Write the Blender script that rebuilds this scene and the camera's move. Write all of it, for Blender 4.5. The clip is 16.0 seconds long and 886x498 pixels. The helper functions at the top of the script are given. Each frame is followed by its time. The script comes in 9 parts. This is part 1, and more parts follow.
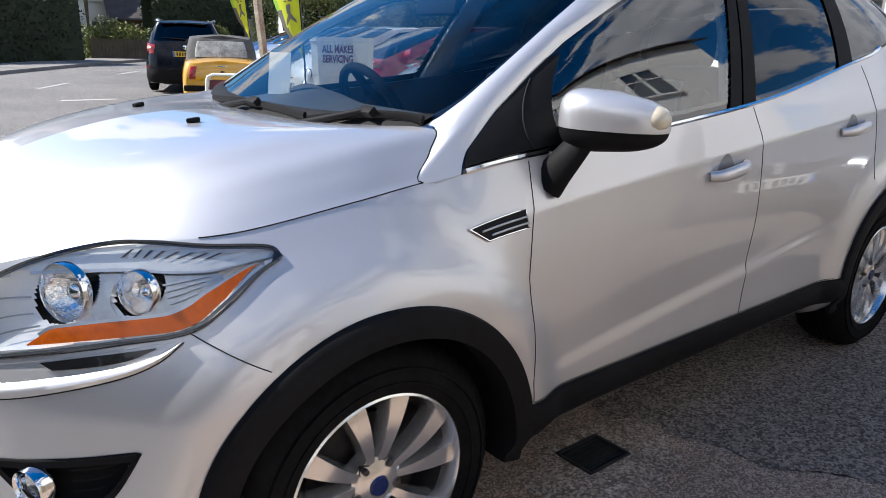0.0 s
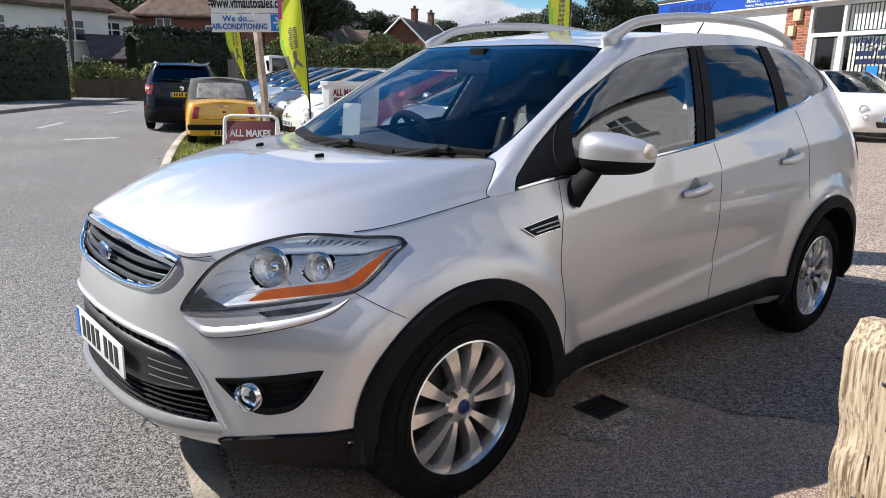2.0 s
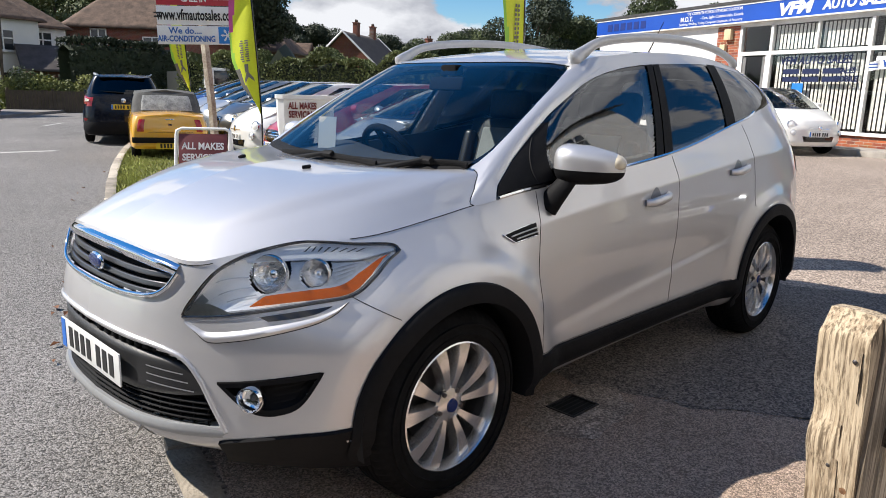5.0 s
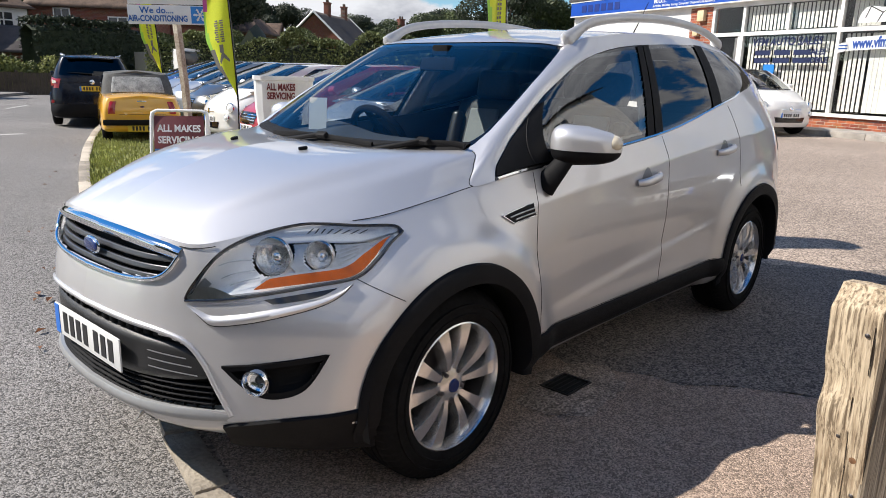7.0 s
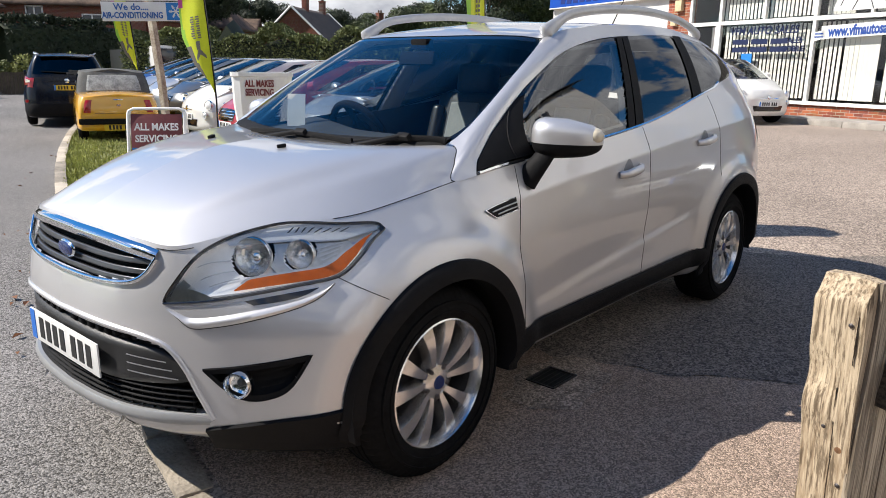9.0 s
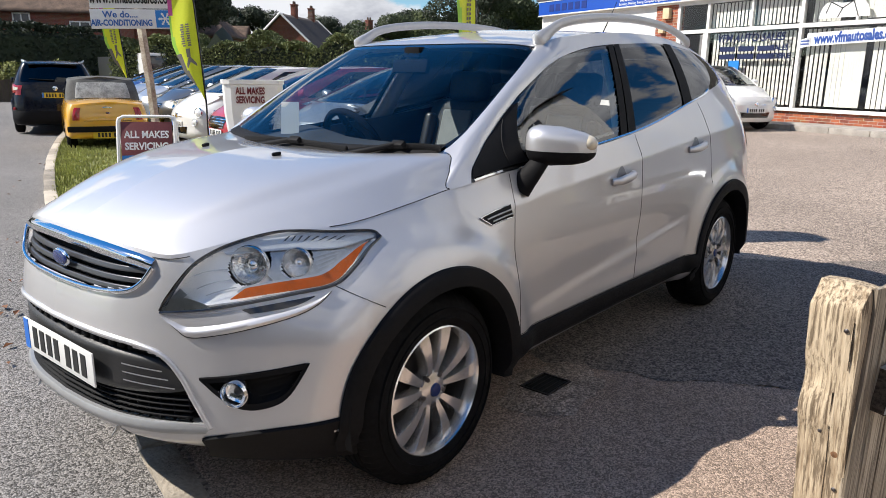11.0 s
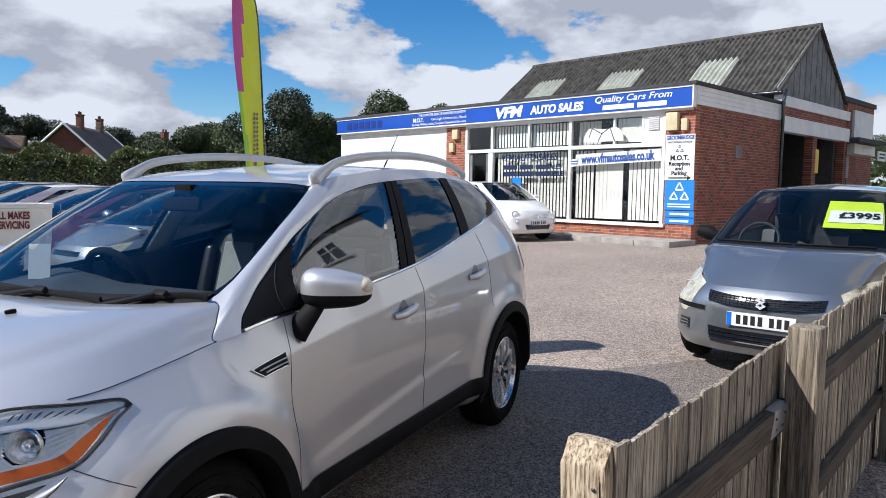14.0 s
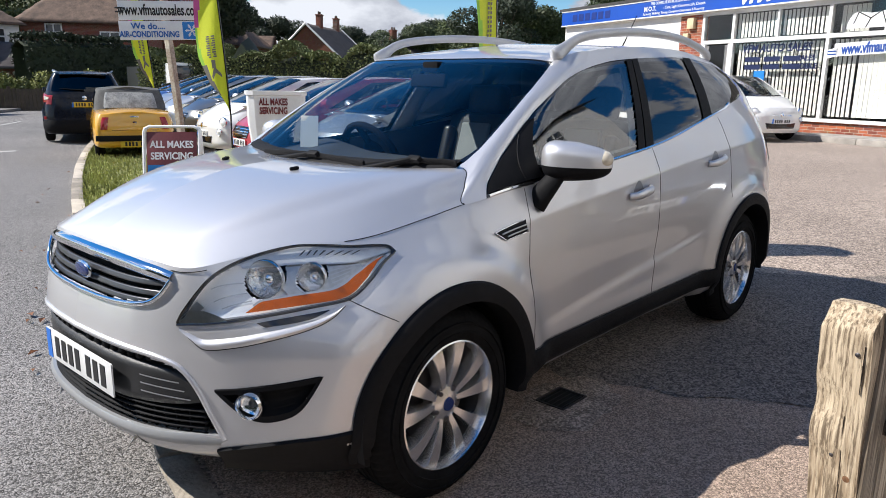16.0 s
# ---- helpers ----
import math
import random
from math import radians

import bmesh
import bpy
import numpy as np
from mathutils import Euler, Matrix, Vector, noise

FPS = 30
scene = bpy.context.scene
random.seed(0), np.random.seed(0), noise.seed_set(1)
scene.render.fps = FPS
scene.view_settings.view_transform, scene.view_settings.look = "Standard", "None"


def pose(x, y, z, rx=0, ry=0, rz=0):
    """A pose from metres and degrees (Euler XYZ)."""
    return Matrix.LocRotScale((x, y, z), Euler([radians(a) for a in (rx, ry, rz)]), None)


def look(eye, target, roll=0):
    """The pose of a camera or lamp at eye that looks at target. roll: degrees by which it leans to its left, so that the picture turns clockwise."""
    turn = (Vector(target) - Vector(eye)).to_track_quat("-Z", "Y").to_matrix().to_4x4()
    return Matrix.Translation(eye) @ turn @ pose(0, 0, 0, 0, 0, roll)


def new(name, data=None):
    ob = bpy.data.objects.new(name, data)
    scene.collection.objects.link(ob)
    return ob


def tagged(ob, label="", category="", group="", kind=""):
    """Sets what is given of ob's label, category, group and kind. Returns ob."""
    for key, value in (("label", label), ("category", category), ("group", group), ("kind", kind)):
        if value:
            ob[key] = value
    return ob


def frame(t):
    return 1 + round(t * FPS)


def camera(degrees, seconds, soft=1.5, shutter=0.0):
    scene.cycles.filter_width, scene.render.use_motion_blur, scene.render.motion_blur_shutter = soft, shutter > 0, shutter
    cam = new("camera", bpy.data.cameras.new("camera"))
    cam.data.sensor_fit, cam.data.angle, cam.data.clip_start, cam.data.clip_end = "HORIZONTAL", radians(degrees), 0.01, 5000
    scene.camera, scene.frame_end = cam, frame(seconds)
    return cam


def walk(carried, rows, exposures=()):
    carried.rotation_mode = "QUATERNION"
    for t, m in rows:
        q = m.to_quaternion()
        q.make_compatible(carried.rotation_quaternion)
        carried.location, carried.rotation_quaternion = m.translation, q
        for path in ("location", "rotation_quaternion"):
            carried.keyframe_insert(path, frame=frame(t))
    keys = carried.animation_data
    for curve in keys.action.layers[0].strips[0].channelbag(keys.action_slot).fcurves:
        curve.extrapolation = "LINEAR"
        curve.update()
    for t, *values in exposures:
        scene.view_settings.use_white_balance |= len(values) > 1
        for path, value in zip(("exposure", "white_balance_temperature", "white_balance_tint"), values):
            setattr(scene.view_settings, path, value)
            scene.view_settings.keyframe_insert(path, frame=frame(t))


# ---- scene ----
cam = camera(63.8, 16.0, soft=0.9)
PATH = [
    (0, (-2.129, -2.073, 1.33), (-0.922, -0.582, 0.764), 1.5),
    (0.5, (-2.306, -2.182, 1.39), (-1.094, -0.681, 0.862), 1.2),
    (1, (-2.509, -2.254, 1.389), (-1.267, -0.767, 0.893), 1.4),
    (1.5, (-2.675, -2.373, 1.386), (-1.415, -0.896, 0.905), 1.4),
    (2, (-2.82, -2.471, 1.399), (-1.545, -1.004, 0.929), 1.3),
    (2.5, (-2.966, -2.497, 1.408), (-1.672, -1.044, 0.943), 1.5),
    (3, (-3.081, -2.507, 1.409), (-1.77, -1.066, 0.956), 1.7),
    (3.5, (-3.026, -2.529, 1.403), (-1.695, -1.102, 0.964), 2.0),
    (4, (-2.971, -2.518, 1.404), (-1.619, -1.107, 0.977), 1.9),
    (6.5, (-3.087, -2.387, 1.391), (-1.646, -1.08, 0.928), 1.7),
    (7, (-3.078, -2.392, 1.393), (-1.637, -1.09, 0.917), 1.7),
    (7.5, (-3.075, -2.393, 1.395), (-1.63, -1.099, 0.909), 1.5),
    (8, (-3.072, -2.39, 1.393), (-1.619, -1.106, 0.904), 1.3),
    (8.5, (-3.069, -2.385, 1.396), (-1.606, -1.112, 0.906), 1.1),
    (9, (-3.059, -2.38, 1.396), (-1.59, -1.115, 0.904), 0.9),
    (11.5, (-3.079, -2.369, 1.403), (-1.569, -1.141, 0.943), 0.9),
    (12, (-3.069, -2.377, 1.422), (-1.467, -1.249, 1.025), 1.4),
    (12.5, (-2.975, -2.407, 1.492), (-1.25, -1.441, 1.193), 1.6),
    (13, (-2.931, -2.419, 1.519), (-1.117, -1.601, 1.316), 1.4),
    (13.5, (-2.947, -2.423, 1.523), (-1.106, -1.656, 1.368), 1.0),
    (14, (-2.947, -2.427, 1.523), (-1.136, -1.597, 1.356), 0.8),
    (14.5, (-2.981, -2.413, 1.489), (-1.25, -1.439, 1.258), 0.8),
    (15, (-3.042, -2.394, 1.444), (-1.415, -1.275, 1.13), 1.0),
    (15.5, (-3.068, -2.396, 1.427), (-1.543, -1.163, 1.034), 0.9),
    (16, (-3.067, -2.395, 1.425), (-1.613, -1.098, 0.974), 0.9),
]
walk(cam, [(t, look(eye, target, roll)) for t, eye, target, roll in PATH],
     [(0, .92, 6050, 11), (1.5, .77, 6100, 11), (3, .70, 6200, 11), (9, .66, 6300, 11), (11.5, .66, 6200, 11), (13.5, .48, 5800, 11), (14.5, .48, 5800, 11), (16, .66, 6050, 11)])

# ---- world, sun ----
SUN_TO = Vector((-1.22, 1.38, 1.76)).normalized()
world = bpy.data.worlds.new("sky")
scene.world = world
world.use_nodes = True
wn, wl = world.node_tree.nodes, world.node_tree.links
wn.clear()
w_out, w_bg = wn.new("ShaderNodeOutputWorld"), wn.new("ShaderNodeBackground")
w_sky = wn.new("ShaderNodeTexSky")
w_sky.sky_type, w_sky.sun_disc = "NISHITA", False
w_sky.sun_elevation = math.asin(SUN_TO.z)
w_sky.sun_rotation = math.atan2(SUN_TO.x, SUN_TO.y)
w_sky.air_density, w_sky.dust_density, w_sky.ozone_density = 1.0, 0.1, 3.0
w_co, w_map = wn.new("ShaderNodeTexCoord"), wn.new("ShaderNodeMapping")
w_map.inputs["Scale"].default_value = (1.0, 1.0, 2.1)
w_map.inputs["Location"].default_value = (2.35, 0.80, 1.27)
w_no, w_no2, w_ramp, w_mix, w_shade = (wn.new("ShaderNodeTexNoise"), wn.new("ShaderNodeTexNoise"), wn.new("ShaderNodeValToRGB"),
                                              wn.new("ShaderNodeMix"), wn.new("ShaderNodeValToRGB"))
w_no.inputs["Scale"].default_value, w_no.inputs["Detail"].default_value, w_no.inputs["Roughness"].default_value = 3.6, 10, 0.56
w_no2.inputs["Scale"].default_value, w_no2.inputs["Detail"].default_value, w_no2.inputs["Roughness"].default_value = 3.6, 10, 0.56
w_up, w_dif = wn.new("ShaderNodeVectorMath"), wn.new("ShaderNodeMath")
w_up.inputs[1].default_value = (-0.03, 0.03, 0.11)
w_dif.operation = "SUBTRACT"
w_ramp.color_ramp.elements[0].position, w_ramp.color_ramp.elements[1].position = 0.512, 0.545
w_shade.color_ramp.elements[0].position, w_shade.color_ramp.elements[0].color = 0.12, (10.2, 10.4, 11.2, 1)
w_shade.color_ramp.elements[1].position, w_shade.color_ramp.elements[1].color = 0.85, (18.5, 18.5, 18.6, 1)
w_mix.data_type = "RGBA"
wl.new(w_co.outputs["Generated"], w_map.inputs["Vector"])
wl.new(w_map.outputs["Vector"], w_no.inputs["Vector"])
wl.new(w_map.outputs["Vector"], w_up.inputs[0])
wl.new(w_up.outputs[0], w_no2.inputs["Vector"])
wl.new(w_no.outputs["Fac"], w_dif.inputs[0])
wl.new(w_no2.outputs["Fac"], w_dif.inputs[1])
w_lit = wn.new("ShaderNodeMapRange")      # cloud tops catch the light, their feet are grey
w_lit.inputs["From Min"].default_value, w_lit.inputs["From Max"].default_value = -0.10, 0.10
wl.new(w_dif.outputs[0], w_lit.inputs["Value"])
w_sep, w_low, w_sum = wn.new("ShaderNodeVectorMath"), wn.new("ShaderNodeMapRange"), wn.new("ShaderNodeMath")
w_low.inputs["From Min"].default_value, w_low.inputs["From Max"].default_value = 0.42, 0.86
w_low.inputs["To Min"].default_value, w_low.inputs["To Max"].default_value = 0.068, -0.20
w_sep.operation = "DOT_PRODUCT"          # clouds thin out towards the sun's side of the zenith
w_sep.inputs[1].default_value = (0.0, 0.35, 0.94)
wl.new(w_co.outputs["Generated"], w_sep.inputs[0])
wl.new(w_sep.outputs["Value"], w_low.inputs["Value"])
wl.new(w_no.outputs["Fac"], w_sum.inputs[0])
wl.new(w_low.outputs[0], w_sum.inputs[1])
wl.new(w_sum.outputs[0], w_ramp.inputs["Fac"])
wl.new(w_lit.outputs[0], w_shade.inputs["Fac"])
wl.new(w_ramp.outputs["Color"], w_mix.inputs[0])
w_sat = wn.new("ShaderNodeHueSaturation")
w_sat.inputs["Saturation"].default_value, w_sat.inputs["Value"].default_value = 1.38, 2.6
wl.new(w_sky.outputs["Color"], w_sat.inputs["Color"])
wl.new(w_sat.outputs["Color"], w_mix.inputs[6])
wl.new(w_shade.outputs["Color"], w_mix.inputs[7])
wl.new(w_mix.outputs[2], w_bg.inputs["Color"])
w_bg.inputs["Strength"].default_value = 0.031
wl.new(w_bg.outputs["Background"], w_out.inputs["Surface"])
sun = new("sun", bpy.data.lights.new("sun", "SUN"))
sun.data.energy, sun.data.angle, sun.data.color = 4.7, radians(0.53), (1.0, 0.925, 0.81)
sun.matrix_world = look(SUN_TO * 60, (0, 0, 0))

# ---- materials ----
def mat(name, color, rough=0.6, metal=0.0, var=0.12, scale=6.0, fine=60.0, bump=0.0, bump_scale=80.0, coat=0.0, spec=0.5, dark=None, island=0.0):
    """A surface with colour variation at two scales and a fine relief."""
    m = bpy.data.materials.new(name)
    m.use_nodes = True
    n, l = m.node_tree.nodes, m.node_tree.links
    b = n["Principled BSDF"]
    b.inputs["Roughness"].default_value, b.inputs["Metallic"].default_value = rough, metal
    b.inputs["Coat Weight"].default_value, b.inputs["Specular IOR Level"].default_value = coat, spec
    b.inputs["Coat Roughness"].default_value = 0.03
    co = n.new("ShaderNodeTexCoord")
    a, f, add = n.new("ShaderNodeTexNoise"), n.new("ShaderNodeTexNoise"), n.new("ShaderNodeMix")
    a.inputs["Scale"].default_value, a.inputs["Detail"].default_value = scale, 5
    f.inputs["Scale"].default_value, f.inputs["Detail"].default_value = fine, 3
    l.new(co.outputs["Object"], a.inputs["Vector"])
    l.new(co.outputs["Object"], f.inputs["Vector"])
    l.new(a.outputs["Fac"], add.inputs[2])
    l.new(f.outputs["Fac"], add.inputs[3])
    add.inputs[0].default_value = 0.4
    src = add.outputs[0]
    if island:
        info, mx = n.new("ShaderNodeObjectInfo"), n.new("ShaderNodeMix")
        mx.inputs[0].default_value = island
        l.new(src, mx.inputs[2])
        l.new(info.outputs["Random"], mx.inputs[3])
        src = mx.outputs[0]
    r = n.new("ShaderNodeValToRGB")
    d = dark or [c * (1 - 2.2 * var) for c in color]
    r.color_ramp.elements[0].position, r.color_ramp.elements[0].color = 0.3, (*[max(c, 0) for c in d], 1)
    r.color_ramp.elements[1].position, r.color_ramp.elements[1].color = 0.68, (*[min(c * (1 + var), 1) for c in color], 1)
    l.new(src, r.inputs["Fac"])
    l.new(r.outputs["Color"], b.inputs["Base Color"])
    if bump:
        g, bp = n.new("ShaderNodeTexNoise"), n.new("ShaderNodeBump")
        g.inputs["Scale"].default_value, g.inputs["Detail"].default_value = bump_scale, 4
        bp.inputs["Strength"].default_value, bp.inputs["Distance"].default_value = min(bump, 1), 0.01
        l.new(co.outputs["Object"], g.inputs["Vector"])
        l.new(g.outputs["Fac"], bp.inputs["Height"])
        l.new(bp.outputs["Normal"], b.inputs["Normal"])
    return m


def glass(name, tint=(0.8, 0.85, 0.85), gloss=1.0, ior=1.6):
    """A thin pane: see-through, with a real mirror image by Fresnel."""
    m = bpy.data.materials.new(name)
    m.use_nodes = True
    n, l = m.node_tree.nodes, m.node_tree.links
    n.clear()
    out, mix = n.new("ShaderNodeOutputMaterial"), n.new("ShaderNodeMixShader")
    tr, gl, fr = n.new("ShaderNodeBsdfTransparent"), n.new("ShaderNodeBsdfGlossy"), n.new("ShaderNodeLayerWeight")
    pw, mr = n.new("ShaderNodeMath"), n.new("ShaderNodeMapRange")
    pw.operation = "POWER"
    pw.inputs[1].default_value = 4.5
    mr.inputs["To Min"].default_value = ((ior - 1) / (ior + 1)) ** 2
    mr.inputs["To Max"].default_value = 0.9
    tr.inputs["Color"].default_value = (*tint, 1)
    gl.inputs["Roughness"].default_value = 0.01
    gl.inputs["Color"].default_value = (gloss, gloss, gloss, 1)
    l.new(fr.outputs["Facing"], pw.inputs[0])
    l.new(pw.outputs[0], mr.inputs["Value"])
    l.new(mr.outputs[0], mix.inputs[0])
    l.new(tr.outputs[0], mix.inputs[1])
    l.new(gl.outputs[0], mix.inputs[2])
    l.new(mix.outputs[0], out.inputs["Surface"])
    return m


def paint(name, color, metal=0.0, rough=0.35):
    """Car paint: a flaked base under a clear coat, with a thin film of dust."""
    m = mat(name, color, rough=rough, metal=metal, var=0.03, scale=2.2, fine=900.0, coat=1.0)
    m.node_tree.nodes["Principled BSDF"].inputs["Coat IOR"].default_value = 1.68
    return m


M_SILVER = paint("silver_paint", (0.66, 0.65, 0.655), metal=0.62, rough=0.42)
M_BLACKPLASTIC = mat("black_plastic", (0.011, 0.011, 0.012), rough=0.6, var=0.15, spec=.10, bump=0.15, bump_scale=600)
M_RUBBER = mat("tyre_rubber", (0.010, 0.010, 0.0105), rough=0.85, spec=.10, var=0.25, scale=9, bump=0.2, bump_scale=300)
M_GLOSSBLACK = mat("gloss_black", (0.012, 0.012, 0.014), rough=0.12, var=0.1, coat=0.6)
M_CHROME = mat("chrome", (0.82, 0.83, 0.85), rough=0.08, metal=1.0, var=0.02)
M_SATIN = mat("satin_metal", (0.55, 0.56, 0.58), rough=0.32, metal=0.9, var=0.04)
M_ALLOY = mat("alloy_wheel", (0.80, 0.79, 0.78), rough=0.22, metal=0.85, var=0.05, coat=0.4)
M_DARKMETAL = mat("brake_metal", (0.11, 0.10, 0.10), rough=0.5, metal=0.8, var=0.2)
M_WELL = mat("wheel_well_metal", (0.022, 0.021, 0.021), rough=0.6, metal=0.3, var=0.2)
M_GROOVE = mat("shut_line", (0.012, 0.012, 0.012), rough=0.9, var=0.1)
M_GLASS = glass("clear_glass", (0.82, 0.88, 0.90), ior=1.36)
M_TINT = glass("tinted_glass", (0.05, 0.055, 0.06), ior=1.55)
M_LENS = glass("lamp_lens", (0.97, 0.98, 0.98), ior=1.25)
M_AMBER = mat("amber_lens", (0.55, 0.105, 0.001), rough=0.3, var=0.14, scale=60, fine=160, coat=0.15, spec=.25)
M_RED = mat("red_lens", (0.35, 0.01, 0.012), rough=0.12, var=0.1, coat=0.8)
M_REFLECT = mat("lamp_reflector", (0.93, 0.935, 0.94), rough=0.28, metal=0.2, var=0.03)
M_HOUSING = mat("dark_polished_housing", (0.52, 0.52, 0.52), rough=0.28, metal=1.0, var=0.1, scale=30)
M_SLAT = mat("dark_satin_slat", (0.10, 0.10, 0.105), rough=0.3, metal=0.6, var=0.06)
M_RAILS = mat("satin_rail", (0.54, 0.54, 0.545), rough=0.42, metal=0.5, var=0.05)
M_CABIN = mat("cabin_plastic", (0.035, 0.036, 0.038), rough=0.7, var=0.2, bump=0.1, bump_scale=300)
M_SEAT = mat("seat_leather", (0.05, 0.05, 0.052), rough=0.6, var=0.2)
M_SEATGREY = mat("grey_seat_cloth", (0.32, 0.33, 0.33), rough=0.85, var=0.1)
M_WHITEPLATE = mat("plate_white", (0.78, 0.78, 0.76), rough=0.35, var=0.03)
M_YELLOWPLATE = mat("plate_yellow", (0.72, 0.5, 0.03), rough=0.35, var=0.03)
M_INK = mat("black_ink", (0.015, 0.015, 0.015), rough=0.5, var=0.05)
M_PLATEBLUE = mat("plate_blue", (0.015, 0.16, 0.62), rough=0.35, var=0.03)
M_BLUE = mat("blue_badge", (0.012, 0.025, 0.12), rough=0.2, var=0.05, coat=0.5)


def asphalt(name, stones, binder, size=130.0, patch=0.6, worn=0.25):
    """Rolled stone in dark binder: single chips that differ in tone, worn patches and fine relief."""
    m = bpy.data.materials.new(name)
    m.use_nodes = True
    n, l = m.node_tree.nodes, m.node_tree.links
    b = n["Principled BSDF"]
    b.inputs["Roughness"].default_value = 0.9
    co = n.new("ShaderNodeTexCoord")
    vo, big, mid, rp, mx, bp = n.new("ShaderNodeTexVoronoi"), n.new("ShaderNodeTexNoise"), n.new("ShaderNodeTexNoise"), n.new("ShaderNodeValToRGB"), n.new("ShaderNodeMix"), n.new("ShaderNodeBump")
    vo.inputs["Scale"].default_value = size
    big.inputs["Scale"].default_value, big.inputs["Detail"].default_value = patch, 6
    mid.inputs["Scale"].default_value, mid.inputs["Detail"].default_value, mid.inputs["Roughness"].default_value = 22.0, 6, .7
    for t in (vo, big, mid):
        l.new(co.outputs["Object"], t.inputs["Vector"])
    sp = n.new("ShaderNodeSeparateColor")
    l.new(vo.outputs["Color"], sp.inputs[0])
    rp.color_ramp.elements[0].position, rp.color_ramp.elements[0].color = .15, (*binder, 1)
    rp.color_ramp.elements[1].position, rp.color_ramp.elements[1].color = .95, (*[min(1, c * 1.5) for c in stones], 1)
    e = rp.color_ramp.elements.new(.6)
    e.color = (*stones, 1)
    l.new(sp.outputs[0], rp.inputs["Fac"])
    sm = n.new("ShaderNodeMix")
    sm.inputs[0].default_value = .5
    l.new(big.outputs["Fac"], sm.inputs[2])
    l.new(mid.outputs["Fac"], sm.inputs[3])
    mr = n.new("ShaderNodeMapRange")
    mr.inputs["From Min"].default_value, mr.inputs["From Max"].default_value = .32, .68
    mr.inputs["To Min"].default_value, mr.inputs["To Max"].default_value = 1 - worn, 1 + worn
    l.new(sm.outputs[0], mr.inputs["Value"])
    mx.data_type, mx.blend_type = "RGBA", "MULTIPLY"
    mx.inputs[0].default_value = 1.0
    l.new(rp.outputs["Color"], mx.inputs[6])
    l.new(mr.outputs[0], mx.inputs[7])
    l.new(mx.outputs[2], b.inputs["Base Color"])
    bp.inputs["Strength"].default_value, bp.inputs["Distance"].default_value = .9, .004
    bp.invert = True
    l.new(vo.outputs["Distance"], bp.inputs["Height"])
    l.new(bp.outputs["Normal"], b.inputs["Normal"])
    return m

# ---- building helpers ----
def thing(name, label, category, m=None, group="", kind=""):
    ob = new(name)
    ob.empty_display_size = 0.1
    if m is not None:
        ob.matrix_world = m
    return tagged(ob, label, category, group, kind)


def mesh_object(name, verts, faces, material, parent=None, label="", smooth=True):
    me = bpy.data.meshes.new(name)
    if isinstance(faces, np.ndarray):
        n, k = faces.shape
        me.vertices.add(len(verts))
        me.vertices.foreach_set("co", np.asarray(verts, np.float32).ravel())
        me.loops.add(n * k)
        me.loops.foreach_set("vertex_index", faces.ravel())
        me.polygons.add(n)
        me.polygons.foreach_set("loop_start", np.arange(0, n * k, k))
    else:
        me.from_pydata([tuple(map(float, v)) for v in verts], [], [tuple(f) for f in faces])
    me.materials.append(material)
    if smooth:
        me.polygons.foreach_set("use_smooth", [True] * len(me.polygons))
        me.set_sharp_from_angle(angle=radians(52))
    me.update()
    ob = new(name, me)
    ob.parent = parent
    if label:
        ob["label"] = label
    return ob


def part(name, bm, material, parent, label="", smooth=True):
    me = bpy.data.meshes.new(name)
    bm.normal_update()
    bm.to_mesh(me)
    bm.free()
    me.materials.append(material)
    if smooth:
        me.polygons.foreach_set("use_smooth", [True] * len(me.polygons))
        me.set_sharp_from_angle(angle=radians(35))
    ob = new(name, me)
    ob.parent = parent
    if label:
        ob["label"] = label
    return ob


def add_box(bm, size, m=Matrix(), bevel=0.0):
    r = bmesh.ops.create_cube(bm, size=1, matrix=m @ Matrix.Diagonal((*size, 1)))
    if bevel:
        es = list({e for v in r["verts"] for e in v.link_edges})
        bmesh.ops.bevel(bm, geom=es, offset=bevel, segments=2, affect="EDGES", profile=0.6)
    return bm


def box(name, size, m, material, parent=None, label="", bevel=0.0):
    return part(name, add_box(bmesh.new(), size, m, bevel), material, parent, label)


def ev(pts, k):
    """Catmull-Rom curve through pts at the stations k."""
    p = np.asarray(pts, float)
    k = np.clip(np.asarray(k, float), 0, len(p) - 1)
    i = np.minimum(k.astype(int), len(p) - 2)
    f = (k - i)[..., None]
    first, last = 2 * p[0] - p[1], 2 * p[-1] - p[-2]
    q = np.vstack([first, p, last])
    a, b, c, d = q[i], q[i + 1], q[i + 2], q[i + 3]
    return 0.5 * (2 * b + (c - a) * f + (2 * a - 5 * b + 4 * c - d) * f ** 2 + (3 * b - a - 3 * c + d) * f ** 3)


def grid_faces(rows, cols, keep=None, flip=False):
    out = []
    for i in range(rows - 1):
        for j in range(cols - 1):
            if keep is None or keep[i, j]:
                f = (i * cols + j, i * cols + j + 1, (i + 1) * cols + j + 1, (i + 1) * cols + j)
                out.append(f[::-1] if flip else f)
    return out


